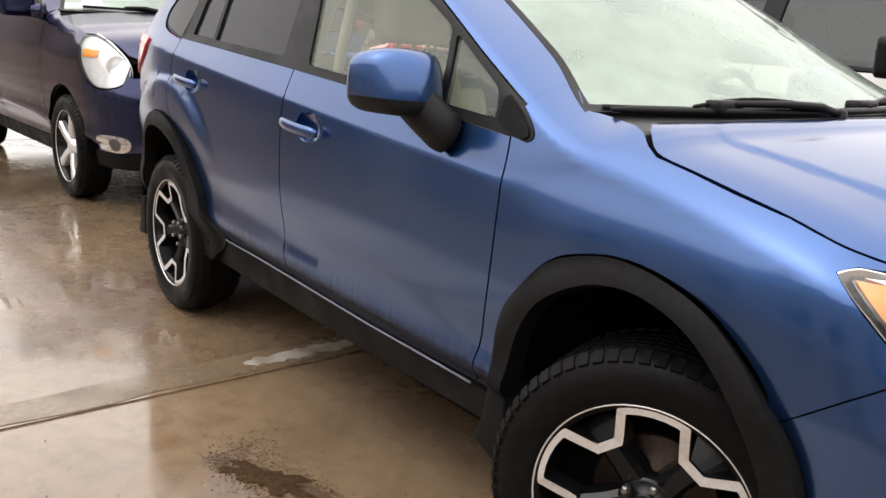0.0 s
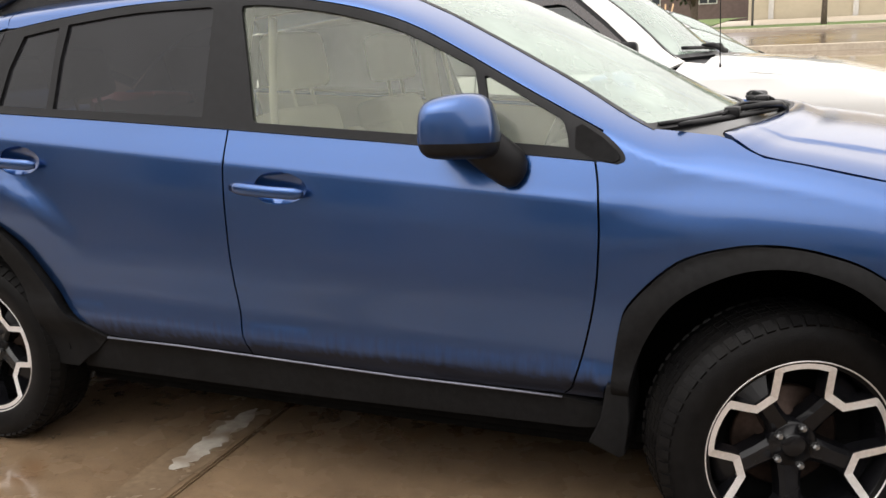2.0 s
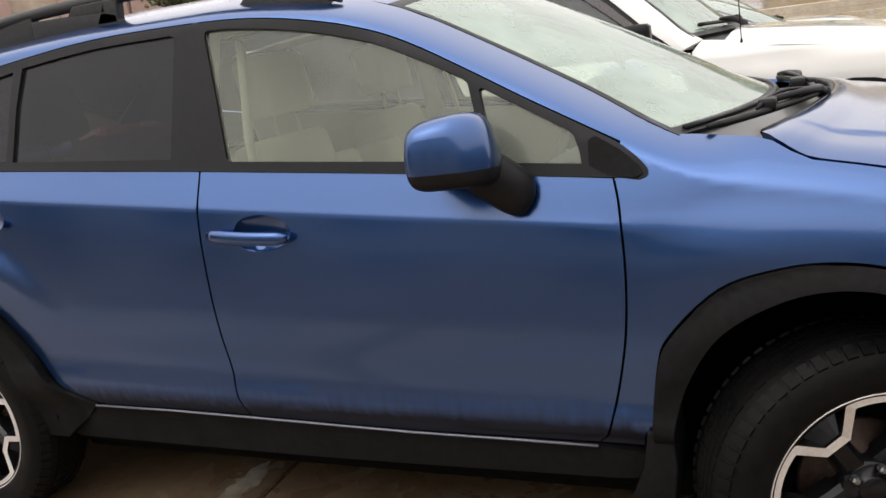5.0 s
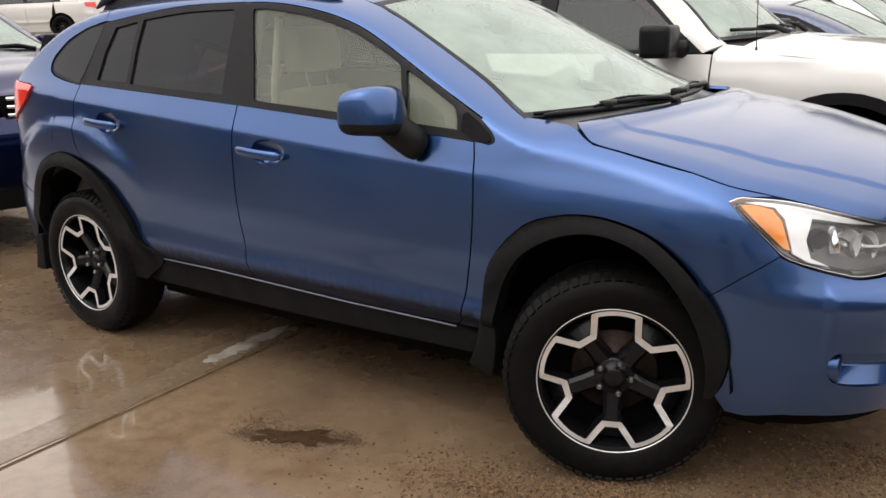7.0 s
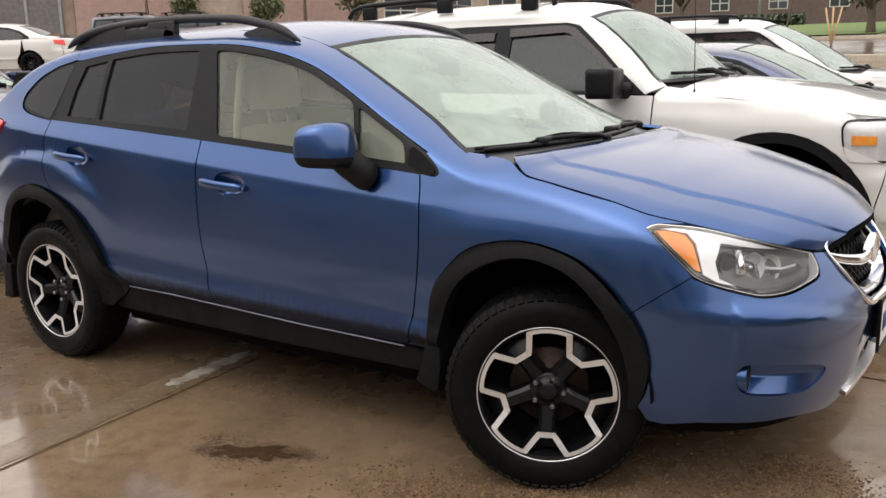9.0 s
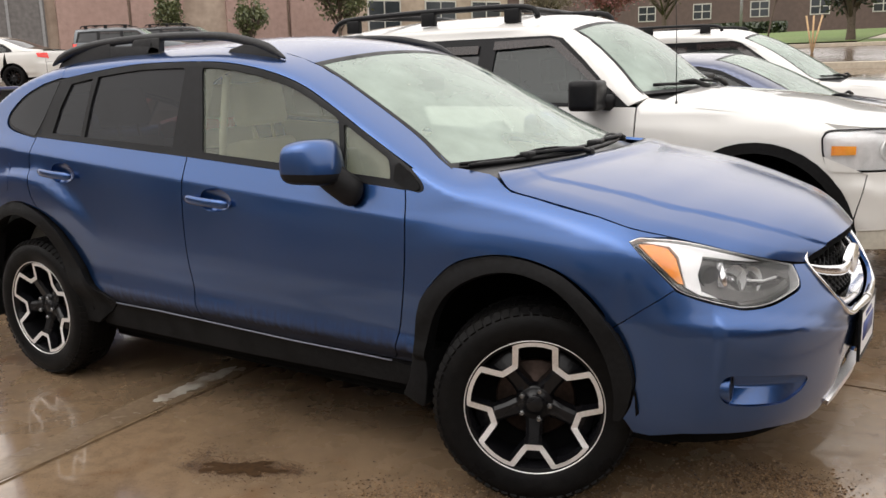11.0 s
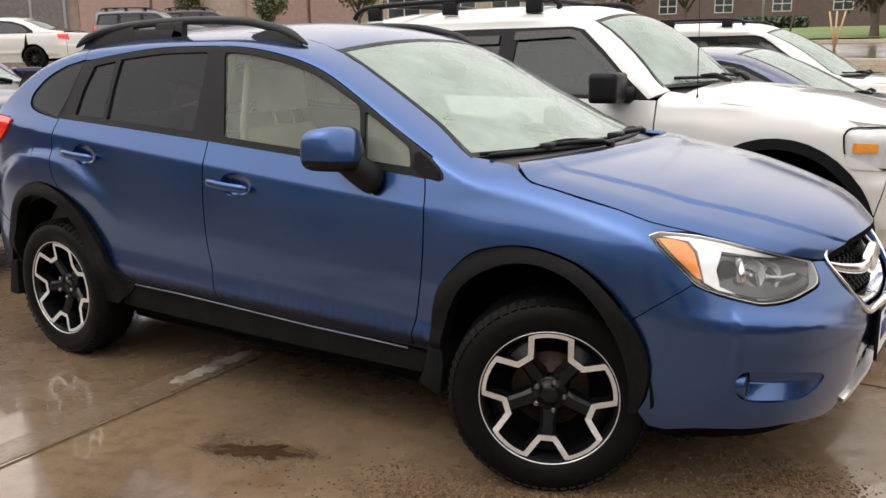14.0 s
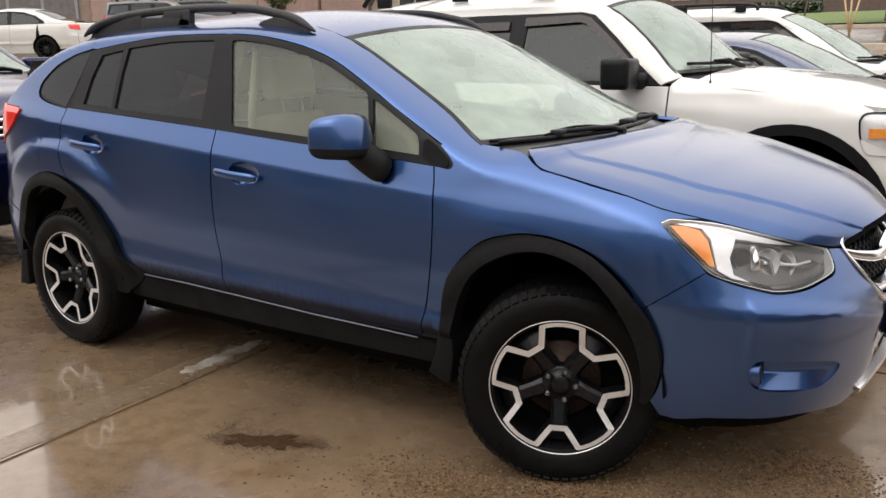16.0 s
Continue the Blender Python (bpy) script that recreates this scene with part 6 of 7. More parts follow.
def tall_suv(name, label, at, mat, low, wheels="five", rake=1.0):
    def drop(p):
        return (p[0] - (0.05 if p[0] > 0.0 and p[1] > 1.2 else 0.0), p[1] if p[1] < 1.15 else 1.125 + (p[1] - 1.125) * 0.875)

    def slant(p):
        return (p[0] if p[0] < 0.1 else 0.1 + (p[0] - 0.1) * (rake if p[0] < 0.85 else 1 + (rake - 1) * max(0.0, 2.2 - p[0]) / 1.8), p[1] if rake < 1.2 or p[1] < 1.1 else 1.1 + (p[1] - 1.1) * 1.33)
    glass_loops = [
        ([(-0.46, 1.14), (-0.445, 1.57), (-0.05, 1.58), (0.07, 1.56), (0.25, 1.41), (0.42, 1.25), (0.47, 1.135)], G_PALE),
        ([(-0.58, 1.145), (-0.57, 1.545), (-1.05, 1.545), (-1.28, 1.53), (-1.28, 1.145)], G_FAR),
        ([(-1.40, 1.145), (-1.40, 1.535), (-2.02, 1.51), (-2.10, 1.145)], G_FAR)]
    glass_loops = [([slant(drop(p)) for p in lp], mt) for lp, mt in glass_loops]
    car, S, top = parked(
        name, label, "cars in the row", at, mat, 0.915, 2.25, -2.45, 1.36, -1.45, 0.365, 0.56, (1.125, -0.005), (0.99, 0.0), (0.55, 0.0), 0.42,
        [slant(p) for p in [(-2.45, 1.49), (-2.1, 1.54), (-1.5, 1.575), (-0.8, 1.585), (-0.15, 1.57), (0.08, 1.508), (0.30, 1.37), (0.48, 1.225), (0.61, 1.118), (0.72, 1.092), (0.86, 1.085), (1.2, 1.055), (1.5, 1.02), (1.74, 0.965), (2.0, 0.95), (2.25, 0.94)]],
        [(-2.4, 0.12), (0.4, 0.12), (0.68, 0.06), (0.9, 0.03), (2.0, 0.03)], NOSE_TALL, TAIL_TALL, (slant((0.62, 0))[0], -0.52, -1.34),
        [slant(drop(p)) for p in [(0.56, 1.118), (0.45, 1.25), (0.275, 1.42), (0.095, 1.578), (-0.05, 1.598), (-0.8, 1.595), (-1.5, 1.585), (-2.10, 1.55), (-2.17, 1.13), (-1.0, 1.128)]],
        glass_loops, [(slant((0.78, 0))[0], None), (slant((1.1, 0))[0], None), (1.46, None), (1.72, None), (2.0, 1.004), (2.25, 0.998), (2.42, 0.994)], 0.05, (0.02, 0.05), (0.07, slant((0.605, 0))[0]),
        spl([(1.712, 0.955), (1.722, 0.87), (1.755, 0.805), (1.80, 0.79), (2.08, 0.785), (2.36, 0.795), (2.40, 0.83), (2.38, 0.988), (2.1, 1.0), (1.79, 1.0), (1.728, 0.985)], 3), wheels, -2.15,
        [(-2.3, 0.05), (-1.0, 0.07), (0.1, 0.06), (0.7, 0.0)], [(-2.4, -0.05), (0.0, 0.0), (0.14, 0.05), (0.68, 0.17)], 0.36, (slant((0.37, 0))[0], 1.03, 1.185, TRIM, (1.45, 1.05, 1.0)), low, (-1, 1), CLAD, grille_z=0.9)
    for sgn in (-1, 1):
        z0 = [(x, sgn * 0.60, S.edge(x) + 0.155) for x in (-1.9, -1.5, -0.9, -0.3)]
        rr = part("roof_rail", tube(spl([(-2.0, sgn * 0.61, S.edge(-2.0) + 0.09)] + z0 + [(-0.2, sgn * 0.61, S.edge(-0.2) + 0.09)], 4), 0.02, 8), TRIM, car, "black roof rail")
        for x in (-1.8, -1.1, -0.4):
            part("rail_foot", box(x - 0.06, x + 0.06, sgn * 0.60 - 0.02, sgn * 0.60 + 0.02, S.edge(x) + 0.06, S.edge(x) + 0.15, 0.01), TRIM, rr)
        for loop in ([(-0.46, 1.575), (-0.05, 1.585), (0.075, 1.565), (0.255, 1.412), (0.43, 1.25), (0.38, 1.25), (0.20, 1.40), (0.04, 1.525), (-0.05, 1.535), (-0.46, 1.515)], [(-0.58, 1.55), (-1.28, 1.545), (-1.28, 1.485), (-0.58, 1.49)]):
            part("rain_visor", sheet([slant(drop(p)) for p in loop], S.skin(sgn, 0.014), 0.05, 0.012), VISOR, car, "smoked brown rain visor")
    for x in (-0.55, -1.6):
        part("roof_bar", tube([(x, -0.6, S.edge(x) + 0.155), (x, 0.0, S.edge(x) + 0.165), (x, 0.6, S.edge(x) + 0.155)], 0.022, 8), TRIM, car)
    return car, S


suv, SUVS = tall_suv("white_suv", "wet white four-wheel-drive car with black arch trim", Matrix.Translation((0.06, 2.77, 0.0)) @ Matrix.Diagonal((0.96, 1.05, 1.03, 1)), WHITE, material("sand_bumper", (0.50, 0.47, 0.40), 0.5, grain=0.1, scale=40))
ab = SUVS.at(0.86, 1.12, -1, -0.02)
ant = part("aerial", tube([ab, ab + Vector((-0.01, 0, 0.4)), ab + Vector((-0.03, 0.0, 0.80))], [0.003, 0.0025, 0.002], 6), TRIM, suv, "thin black aerial")
part("aerial_foot", lathe([(-0.02, 0.012), (0.0, 0.012), (0.02, 0.006), (0.03, 0.004)], 12, 'z'), TRIM, ant).matrix_basis = Matrix.Translation(ab)
tall_suv("white_suv", "white four-wheel-drive car parked beyond a sedan", Matrix.Translation((-0.43, 8.9, 0.0)) @ Matrix.Diagonal((1.07, 1.07, 0.965, 1)), WHITE, None, rake=1.55)


def low_sedan(name, label, group, at, mat, wheels="seven", lift=0.0, tint=None):
    gl = [
        ([(-0.30, 0.985), (-0.27, 1.30), (0.02, 1.30), (0.22, 1.25), (0.45, 1.14), (0.66, 1.01), (0.68, 0.975)], G_CLEAR),
        ([(-0.40, 0.99), (-0.38, 1.30), (-0.75, 1.27), (-1.05, 1.18), (-1.22, 1.06), (-1.20, 1.01)], G_CLEAR)]
    return parked(
        name, label, group, at, mat, 0.895, 2.40, -2.40, 1.40, -1.37, 0.325, 0.385, (0.985, -0.012), (0.87, -0.02), (0.50, 0.0), 0.30,
        [(-2.35, 0.98), (-2.0, 1.0), (-1.72, 1.03), (-1.45, 1.12), (-1.1, 1.25), (-0.8, 1.315), (-0.3, 1.35), (0.1, 1.325), (0.45, 1.21), (0.8, 1.04), (1.0, 0.945), (1.3, 0.90), (1.7, 0.83), (2.1, 0.74), (2.4, 0.68)],
        [(-2.3, 0.05), (-1.7, 0.09), (-1.0, 0.12), (0.6, 0.12), (1.0, 0.06), (1.2, 0.03), (2.0, 0.03)], NOSE_LOW, TAIL_LOW, (0.86, -0.36, -1.18),
        [(0.84, 0.965), (0.62, 1.07), (0.42, 1.185), (0.2, 1.285), (0.0, 1.325), (-0.3, 1.34), (-0.75, 1.31), (-1.1, 1.21), (-1.36, 1.06), (-1.38, 1.005), (-0.4, 0.98)],
        gl, [(1.13, None), (1.35, None), (1.6, None), (1.8, None), (2.05, 0.83), (2.30, 0.78), (2.50, 0.755)], 0.05, (0.02, 0.05), (0.12, 0.98),
        [(1.80, 0.83), (1.86, 0.72), (1.95, 0.665), (2.25, 0.66), (2.40, 0.69), (2.30, 0.76), (2.05, 0.82)], wheels, -0.95,
        [(-2.3, 0.02), (-1.5, 0.03), (-0.5, 0.05), (0.1, 0.05), (1.0, 0.0)], [(-2.3, -0.10), (-1.7, -0.12), (-0.8, -0.02), (0.1, 0.05), (1.0, 0.17)], 0.38, (0.60, 0.97, 1.03, mat), None, (-1, 1), None, tint)


low_sedan("blue_sedan", "slate blue sedan between two white cars", "cars in the row", Matrix.Translation((0.06, 5.75, 0.02)), SLATE)

# the wagon behind the crossover
def tall(pts):
    """The same outline with all that lies above the hubs stretched upwards."""
    return [(x, z if z < 0.4 else 0.4 + (z - 0.4) * 1.2) for x, z in pts]


def taller(pts):
    return [(0.4 + (z - 0.4) * 1.2 if z > 0.4 else z, g) for z, g in pts]


wag_gl = [
    (tall([(-0.30, 1.075), (-0.28, 1.42), (0.0, 1.42), (0.25, 1.36), (0.5, 1.24), (0.70, 1.10), (0.72, 1.05)]), G_CLEAR),
    (tall([(-0.40, 1.08), (-0.38, 1.42), (-0.85, 1.41), (-1.20, 1.39), (-1.22, 1.11)]), G_FAR),
    (tall([(-1.30, 1.115), (-1.29, 1.385), (-1.75, 1.33), (-1.95, 1.18), (-1.90, 1.13)]), G_FAR)]
_, WS, _ = parked(
    "wagon_car", "dark navy wagon with black trim, parked close behind", "cars in the row", Matrix.Translation((-5.36, 0.17, 0.0)) @ Matrix.Rotation(math.radians(3), 4, 'Z'), NAVY, 0.91, 2.31, -2.47, 1.37, -1.37, 0.345, 0.415, (1.204, -0.03), (1.06, -0.036), (0.544, -0.024), 0.33,
    tall([(-2.4, 1.28), (-2.0, 1.36), (-1.3, 1.44), (-0.5, 1.47), (0.0, 1.45), (0.2, 1.40), (0.5, 1.28), (0.8, 1.12), (0.98, 1.04), (1.2, 1.0), (1.6, 0.95), (1.9, 0.88), (2.3, 0.78)]),
    [(-2.3, 0.12), (0.6, 0.12), (0.98, 0.06), (1.2, 0.03), (2.0, 0.03)], taller([(0.15, -0.14), (0.3, -0.03), (0.45, 0.0), (0.66, 0.0), (0.74, -0.03), (0.85, -0.09), (0.95, -0.17), (1.1, -0.3)]), TAIL_TALL, (0.90, -0.35, -1.24),
    tall([(0.86, 1.045), (0.68, 1.16), (0.48, 1.28), (0.22, 1.395), (0.0, 1.445), (-0.5, 1.455), (-1.2, 1.43), (-1.75, 1.36), (-2.05, 1.18), (-2.0, 1.125), (-0.4, 1.072)]),
    wag_gl, [(1.12, None), (1.35, None), (1.55, None), (1.70, None), (1.93, 1.066), (2.18, 0.97), (2.40, 0.952)], 0.06, (0.02, 0.05), (0.22, 0.96),
    spl(tall([(1.70, 0.985), (1.735, 0.86), (1.84, 0.757), (1.95, 0.717), (2.10, 0.725), (2.19, 0.78), (2.14, 0.86), (1.95, 0.94), (1.78, 0.985)]), 3), "five", -2.0,
    [(-2.3, 0.04), (-0.5, 0.05), (0.1, 0.05), (0.98, 0.0)], [(-2.3, -0.05), (-0.5, 0.0), (0.2, 0.05), (0.98, 0.17)], 0.36, (0.66, 0.99, 1.264, NAVY), CLAD, (-1, 1), None, amber=(1.80, 0.985))
wagon = bpy.data.objects["wagon_car"]
for side in (-1, 1):
    fog = part("fog_lamp", sheet(spl([(1.93, 0.40), (1.94, 0.475), (2.02, 0.495), (2.16, 0.485), (2.20, 0.44), (2.14, 0.39), (1.93, 0.40)], 4)[:-1], WS.skin(side, 0.014), 0.02, 0.02), CHROME, wagon, "chrome-ringed fog lamp")
    part("fog_lens", sheet([(2.09 + 0.042 * math.cos(a), 0.44 + 0.04 * math.sin(a)) for a in [i * 0.3927 for i in range(16)]], WS.skin(side, 0.018), 0.02, 0.01), LAMPGREY, fog)
white_far, _, _ = low_sedan("white_sedan", "white sedan with dark wheels across the lot", "cars across the lot", Matrix.Translation((-22.0, 11.1, rise(-22.0, 11.1))) @ Matrix.Rotation(math.radians(207), 4, 'Z'), WHITE, "dark", tint=G_FAR)
tall_suv("grey_suv", "grey four-wheel-drive car across the lot", Matrix.Translation((-25.4, 19.3, rise(-25.4, 19.3))) @ Matrix.Rotation(math.radians(40), 4, 'Z'), GREYP, None)
tall_suv("black_suv", "black four-wheel-drive car across the lot", Matrix.Translation((-27.1, 23.6, rise(-27.1, 23.6))) @ Matrix.Rotation(math.radians(40), 4, 'Z'), BLACKP, None)


# ---------------------------------------------------------------- ground
def land(name, xs, ys, z, mat, label):
    bm = bmesh.new()
    grid = [[bm.verts.new((x, y, z(x, y))) for y in ys] for x in xs]
    for i in range(len(xs) - 1):
        for j in range(len(ys) - 1):
            bm.faces.new((grid[i][j], grid[i + 1][j], grid[i + 1][j + 1], grid[i][j + 1]))
    ob = part(name, bm, mat, None)
    tagged(ob, label, name, "", "structure")
    return ob


def wet_concrete():
    """Brown concrete with soaked patches, standing water, rust and old tyre marks."""
    m = bpy.data.materials.new("wet_concrete")
    m.use_nodes = True
    n, l = m.node_tree.nodes, m.node_tree.links
    b = n["Principled BSDF"]
    co = n.new("ShaderNodeTexCoord")

    def noise_tex(scale, detail, stretch=(1, 1, 1), seed=(0, 0, 0)):
        mp = n.new("ShaderNodeMapping")
        mp.inputs["Scale"].default_value = stretch
        mp.inputs["Location"].default_value = seed
        l.new(co.outputs["Object"], mp.inputs["Vector"])
        t = n.new("ShaderNodeTexNoise")
        t.inputs["Scale"].default_value = scale
        t.inputs["Detail"].default_value = detail
        l.new(mp.outputs[0], t.inputs["Vector"])
        return t.outputs["Fac"]

    def span(src, a, b_, c, d):
        r = n.new("ShaderNodeMapRange")
        r.interpolation_type = 'SMOOTHSTEP'
        for k, v in (("From Min", a), ("From Max", b_), ("To Min", c), ("To Max", d)):
            r.inputs[k].default_value = v
        l.new(src, r.inputs["Value"])
        return r.outputs[0]

    def blend(f, a, b_):
        x = n.new("ShaderNodeMix")
        x.data_type = 'RGBA'
        l.new(f, x.inputs["Factor"])
        for k, v in (("A", a), ("B", b_)):
            if isinstance(v, tuple):
                x.inputs[k].default_value = (*v, 1)
            else:
                l.new(v, x.inputs[k])
        return x.outputs["Result"]
    pool = span(noise_tex(0.55, 4, (1, 1, 1), (3.1, 1.7, 0)), 0.44, 0.70, 0, 1)
    grain = noise_tex(70, 8)
    c = blend(span(noise_tex(1.1, 6), 0.35, 0.68, 0, 1), (0.215, 0.146, 0.087), (0.124, 0.083, 0.050))
    c = blend(span(noise_tex(14, 6, (1, 1, 1), (2, 7, 0)), 0.40, 0.66, 0, 0.32), c, (0.070, 0.047, 0.029))
    c = blend(span(noise_tex(38, 6, (1, 1, 1), (6, 1, 0)), 0.52, 0.70, 0, 0.5), c, (0.175, 0.125, 0.079))
    c = blend(span(grain, 0.42, 0.75, 0, 0.5), c, (0.188, 0.135, 0.087))
    c = blend(span(noise_tex(190, 3, (1, 1, 1), (4, 9, 0)), 0.60, 0.70, 0, 0.6), c, (0.05, 0.034, 0.022))
    c = blend(span(noise_tex(3.2, 7, (1, 1, 1), (9, 4, 0)), 0.58, 0.72, 0, 0.55), c, (0.12, 0.06, 0.024))
    c = blend(span(noise_tex(0.9, 5, (0.3, 2.2, 1), (5, 2, 0)), 0.60, 0.75, 0, 0.5), c, (0.045, 0.032, 0.022))
    l.new(c, b.inputs["Base Color"])
    rough = n.new("ShaderNodeMix")
    rough.data_type = 'FLOAT'
    l.new(pool, rough.inputs["Factor"])
    l.new(span(noise_tex(7, 6), 0.3, 0.7, 0.16, 0.40), rough.inputs["A"])
    rough.inputs["B"].default_value = 0.07
    l.new(rough.outputs["Result"], b.inputs["Roughness"])
    b.inputs["Specular IOR Level"].default_value = 0.25
    b.inputs["Coat Weight"].default_value = 1.0
    b.inputs["Coat IOR"].default_value = 1.40
    film = span(noise_tex(1.6, 5, (1, 1, 1), (1.3, 8.2, 0)), 0.38, 0.62, 0.03, 0.16)
    l.new(film, b.inputs["Coat Roughness"])
    bump = n.new("ShaderNodeBump")
    l.new(span(pool, 0, 1, 0.30, 0.02), bump.inputs["Strength"])
    bump.inputs["Distance"].default_value = 0.003
    l.new(grain, bump.inputs["Height"])
    l.new(bump.outputs[0], b.inputs["Normal"])
    return m


CONC = wet_concrete()
ASPH = material("wet_road", (0.10, 0.075, 0.055), 0.22, grain=0.2, scale=12, spread=0.14, bump=0.2, bump_scale=60, dirt=(0.14, 0.10, 0.075), dirt_scale=0.15, dirt_amount=0.7)
GRASS = material("lawn_grass", (0.10, 0.155, 0.034), 0.9, grain=0.45, scale=14, bump=0.6, bump_scale=30, dirt=(0.14, 0.17, 0.06), dirt_scale=0.35, dirt_amount=0.6)
KERB = material("kerb_concrete", (0.42, 0.36, 0.28), 0.6, grain=0.15, scale=14, bump=0.2, dirt=(0.28, 0.23, 0.17), dirt_scale=1.5)
LINE = material("worn_line_paint", (0.36, 0.33, 0.285), 0.35, grain=0.2, scale=30, dirt=(0.15, 0.105, 0.065), dirt_scale=11, dirt_amount=1.0)

xs = [-400, -250, -150, -100] + [-80 + 4 * i for i in range(41)] + [100, 150, 250, 400]
ys = [-300, -150, -80, -40] + [-20 + 3 * i for i in range(46)] + [140, 180, 250, 400]
land("ground", xs, ys, lambda x, y: rise(x, y) - 0.03, CONC, "wet brown concrete car park climbing gently to the street")

# concrete slabs with open joints round the parked cars
slab_parent = bpy.data.objects["ground"]
JX = [-11.0, -6.9, -3.65, -0.40, 2.85, 6.1, 9.4]
JY = [-9.0, -6.2, -2.9, 0.78, 4.2, 7.6, 11.0]
lean = 0.055
for i in range(len(JX) - 1):
    for j in range(len(JY) - 1):
        bm = box(JX[i] + 0.005, JX[i + 1] - 0.005, JY[j] + 0.005, JY[j + 1] - 0.005, -0.10, 0.0)
        for v in bm.verts:
            v.co.x -= lean * (v.co.y + 1.0)
        bmesh.ops.bevel(bm, geom=[e for e in bm.edges if e.verts[0].co.z > -0.05 and e.verts[1].co.z > -0.05], offset=0.006, segments=2, affect='EDGES')
        part("slab", bm, CONC, slab_parent, smooth=False)


# ---------------------------------------------------------------- marks and grit on the ground
GHOST = material("ghost_line", (0.170, 0.122, 0.078), 0.22, grain=0.25, scale=40, spread=0.1, dirt=(0.115, 0.080, 0.050), dirt_scale=5, dirt_amount=0.9)


def worn_strip(name, x0, x1, y0, y1, seed, label, mat):
    """A painted line with eaten edges, lying on the slab."""
    rnd = random.Random(seed)
    n = 26
    left, right = [], []
    for i in range(n + 1):
        y = y0 + (y1 - y0) * i / n
        k = max(0.0, math.sin(math.pi * i / n)) ** 0.4
        left.append((x0 + rnd.uniform(-0.012, 0.02) + (1 - k) * 0.04, y))
        right.append((x1 - rnd.uniform(-0.012, 0.02) - (1 - k) * 0.04, y))
    bm = bmesh.new()
    a = [bm.verts.new((x - lean * (y + 1.0), y, 0.002 if mat is GHOST else 0.004)) for x, y in left]
    b = [bm.verts.new((x - lean * (y + 1.0), y, 0.002 if mat is GHOST else 0.004)) for x, y in right]
    for i in range(n):
        bm.faces.new((a[i], b[i], b[i + 1], a[i + 1]))
    tagged(part(name, bm, mat, None, smooth=False), label, "marking", "", "structure")


worn_strip("painted_line", -0.555, -0.455, -0.86, -0.34, 3, "worn white parking line along the slab joint", LINE)
worn_strip("painted_line", -0.60, -0.42, -2.6, 1.4, 9, "ghost of a parking line worn into the concrete", GHOST)


def grit(name, spots, count, seed, mat, label, big=0.006):
    """Loose stones scattered about the given spots."""
    rnd = random.Random(seed)
    verts, faces = [], []
    for _ in range(count):
        cx, cy, sx, sy = spots[rnd.randrange(len(spots))]
        x, y = rnd.gauss(cx, sx), rnd.gauss(cy, sy)
        r = big * (0.25 + 0.75 * rnd.random() ** 3)
        a = rnd.random() * 6.28
        base = len(verts)
        for k in range(4):
            t = a + k * 1.5708 + rnd.uniform(-0.3, 0.3)
            q = r * rnd.uniform(0.7, 1.2)
            verts.append((x + q * math.cos(t), y + q * math.sin(t), 0.001))
            verts.append((x + 0.7 * q * math.cos(t + 0.2), y + 0.7 * q * math.sin(t + 0.2), r * rnd.uniform(0.6, 1.0)))
        for k in range(4):
            a0, a1, b0, b1 = base + 2 * k, base + 2 * k + 1, base + 2 * ((k + 1) % 4), base + 2 * ((k + 1) % 4) + 1
            faces.append((a0, b0, b1, a1))
        faces.append((base + 1, base + 3, base + 5, base + 7))
    me = bpy.data.meshes.new(name)
    me.from_pydata(verts, [], faces)
    me.materials.append(mat)
    ob = new(name, me)
    tagged(ob, label, "gravel", "", "stuff")


def stone_mat(name, dark, light):
    m = material(name, dark, 0.35, grain=0.3, scale=80)
    n, l = m.node_tree.nodes, m.node_tree.links
    geo = n.new("ShaderNodeNewGeometry")
    ramp = n.new("ShaderNodeMix")
    ramp.data_type = 'RGBA'
    ramp.inputs["A"].default_value = (*dark, 1)
    ramp.inputs["B"].default_value = (*light, 1)
    l.new(geo.outputs["Random Per Island"], ramp.inputs["Factor"])
    l.new(ramp.outputs["Result"], n["Principled BSDF"].inputs["Base Color"])
    return m


GRIT = stone_mat("wet_grit", (0.04, 0.020, 0.009), (0.25, 0.155, 0.08))
grit("gravel", [(1.0, -1.05, 0.12, 0.08), (1.15, -1.07, 0.16, 0.08), (1.40, -0.95, 0.18, 0.12), (1.42, -0.92, 0.10, 0.06), (1.62, -0.85, 0.18, 0.10), (1.88, -0.55, 0.16, 0.12), (2.06, -0.36, 0.12, 0.09), (1.95, -0.28, 0.10, 0.05), (1.75, -0.70, 0.30, 0.20), (1.30, -1.25, 0.40, 0.15)], 22000, 5, GRIT, "loose wet brown grit by the front wheel", 0.0065)
SOILGRIT = stone_mat("dark_grit", (0.026, 0.013, 0.006), (0.14, 0.075, 0.033))
grit("gravel", [(0.16, -1.215, 0.04, 0.022), (0.24, -1.175, 0.05, 0.040), (0.32, -1.135, 0.05, 0.045), (0.40, -1.095, 0.05, 0.040), (0.47, -1.06, 0.04, 0.02), (0.10, -1.12, 0.06, 0.05)], 6500, 7, SOILGRIT, "small heap of dark brown grit on the concrete", 0.0036)
grit("gravel", [(0.36, -1.115, 0.07, 0.03), (0.24, -1.175, 0.07, 0.03)], 220, 9, GRIT, "light wet stones on a dark damp patch", 0.006)
grit("gravel", [(0.0, -1.6, 1.2, 0.6), (1.0, -1.6, 0.8, 0.5)], 260, 8, GRIT, "stray grit on wet concrete", 0.004)
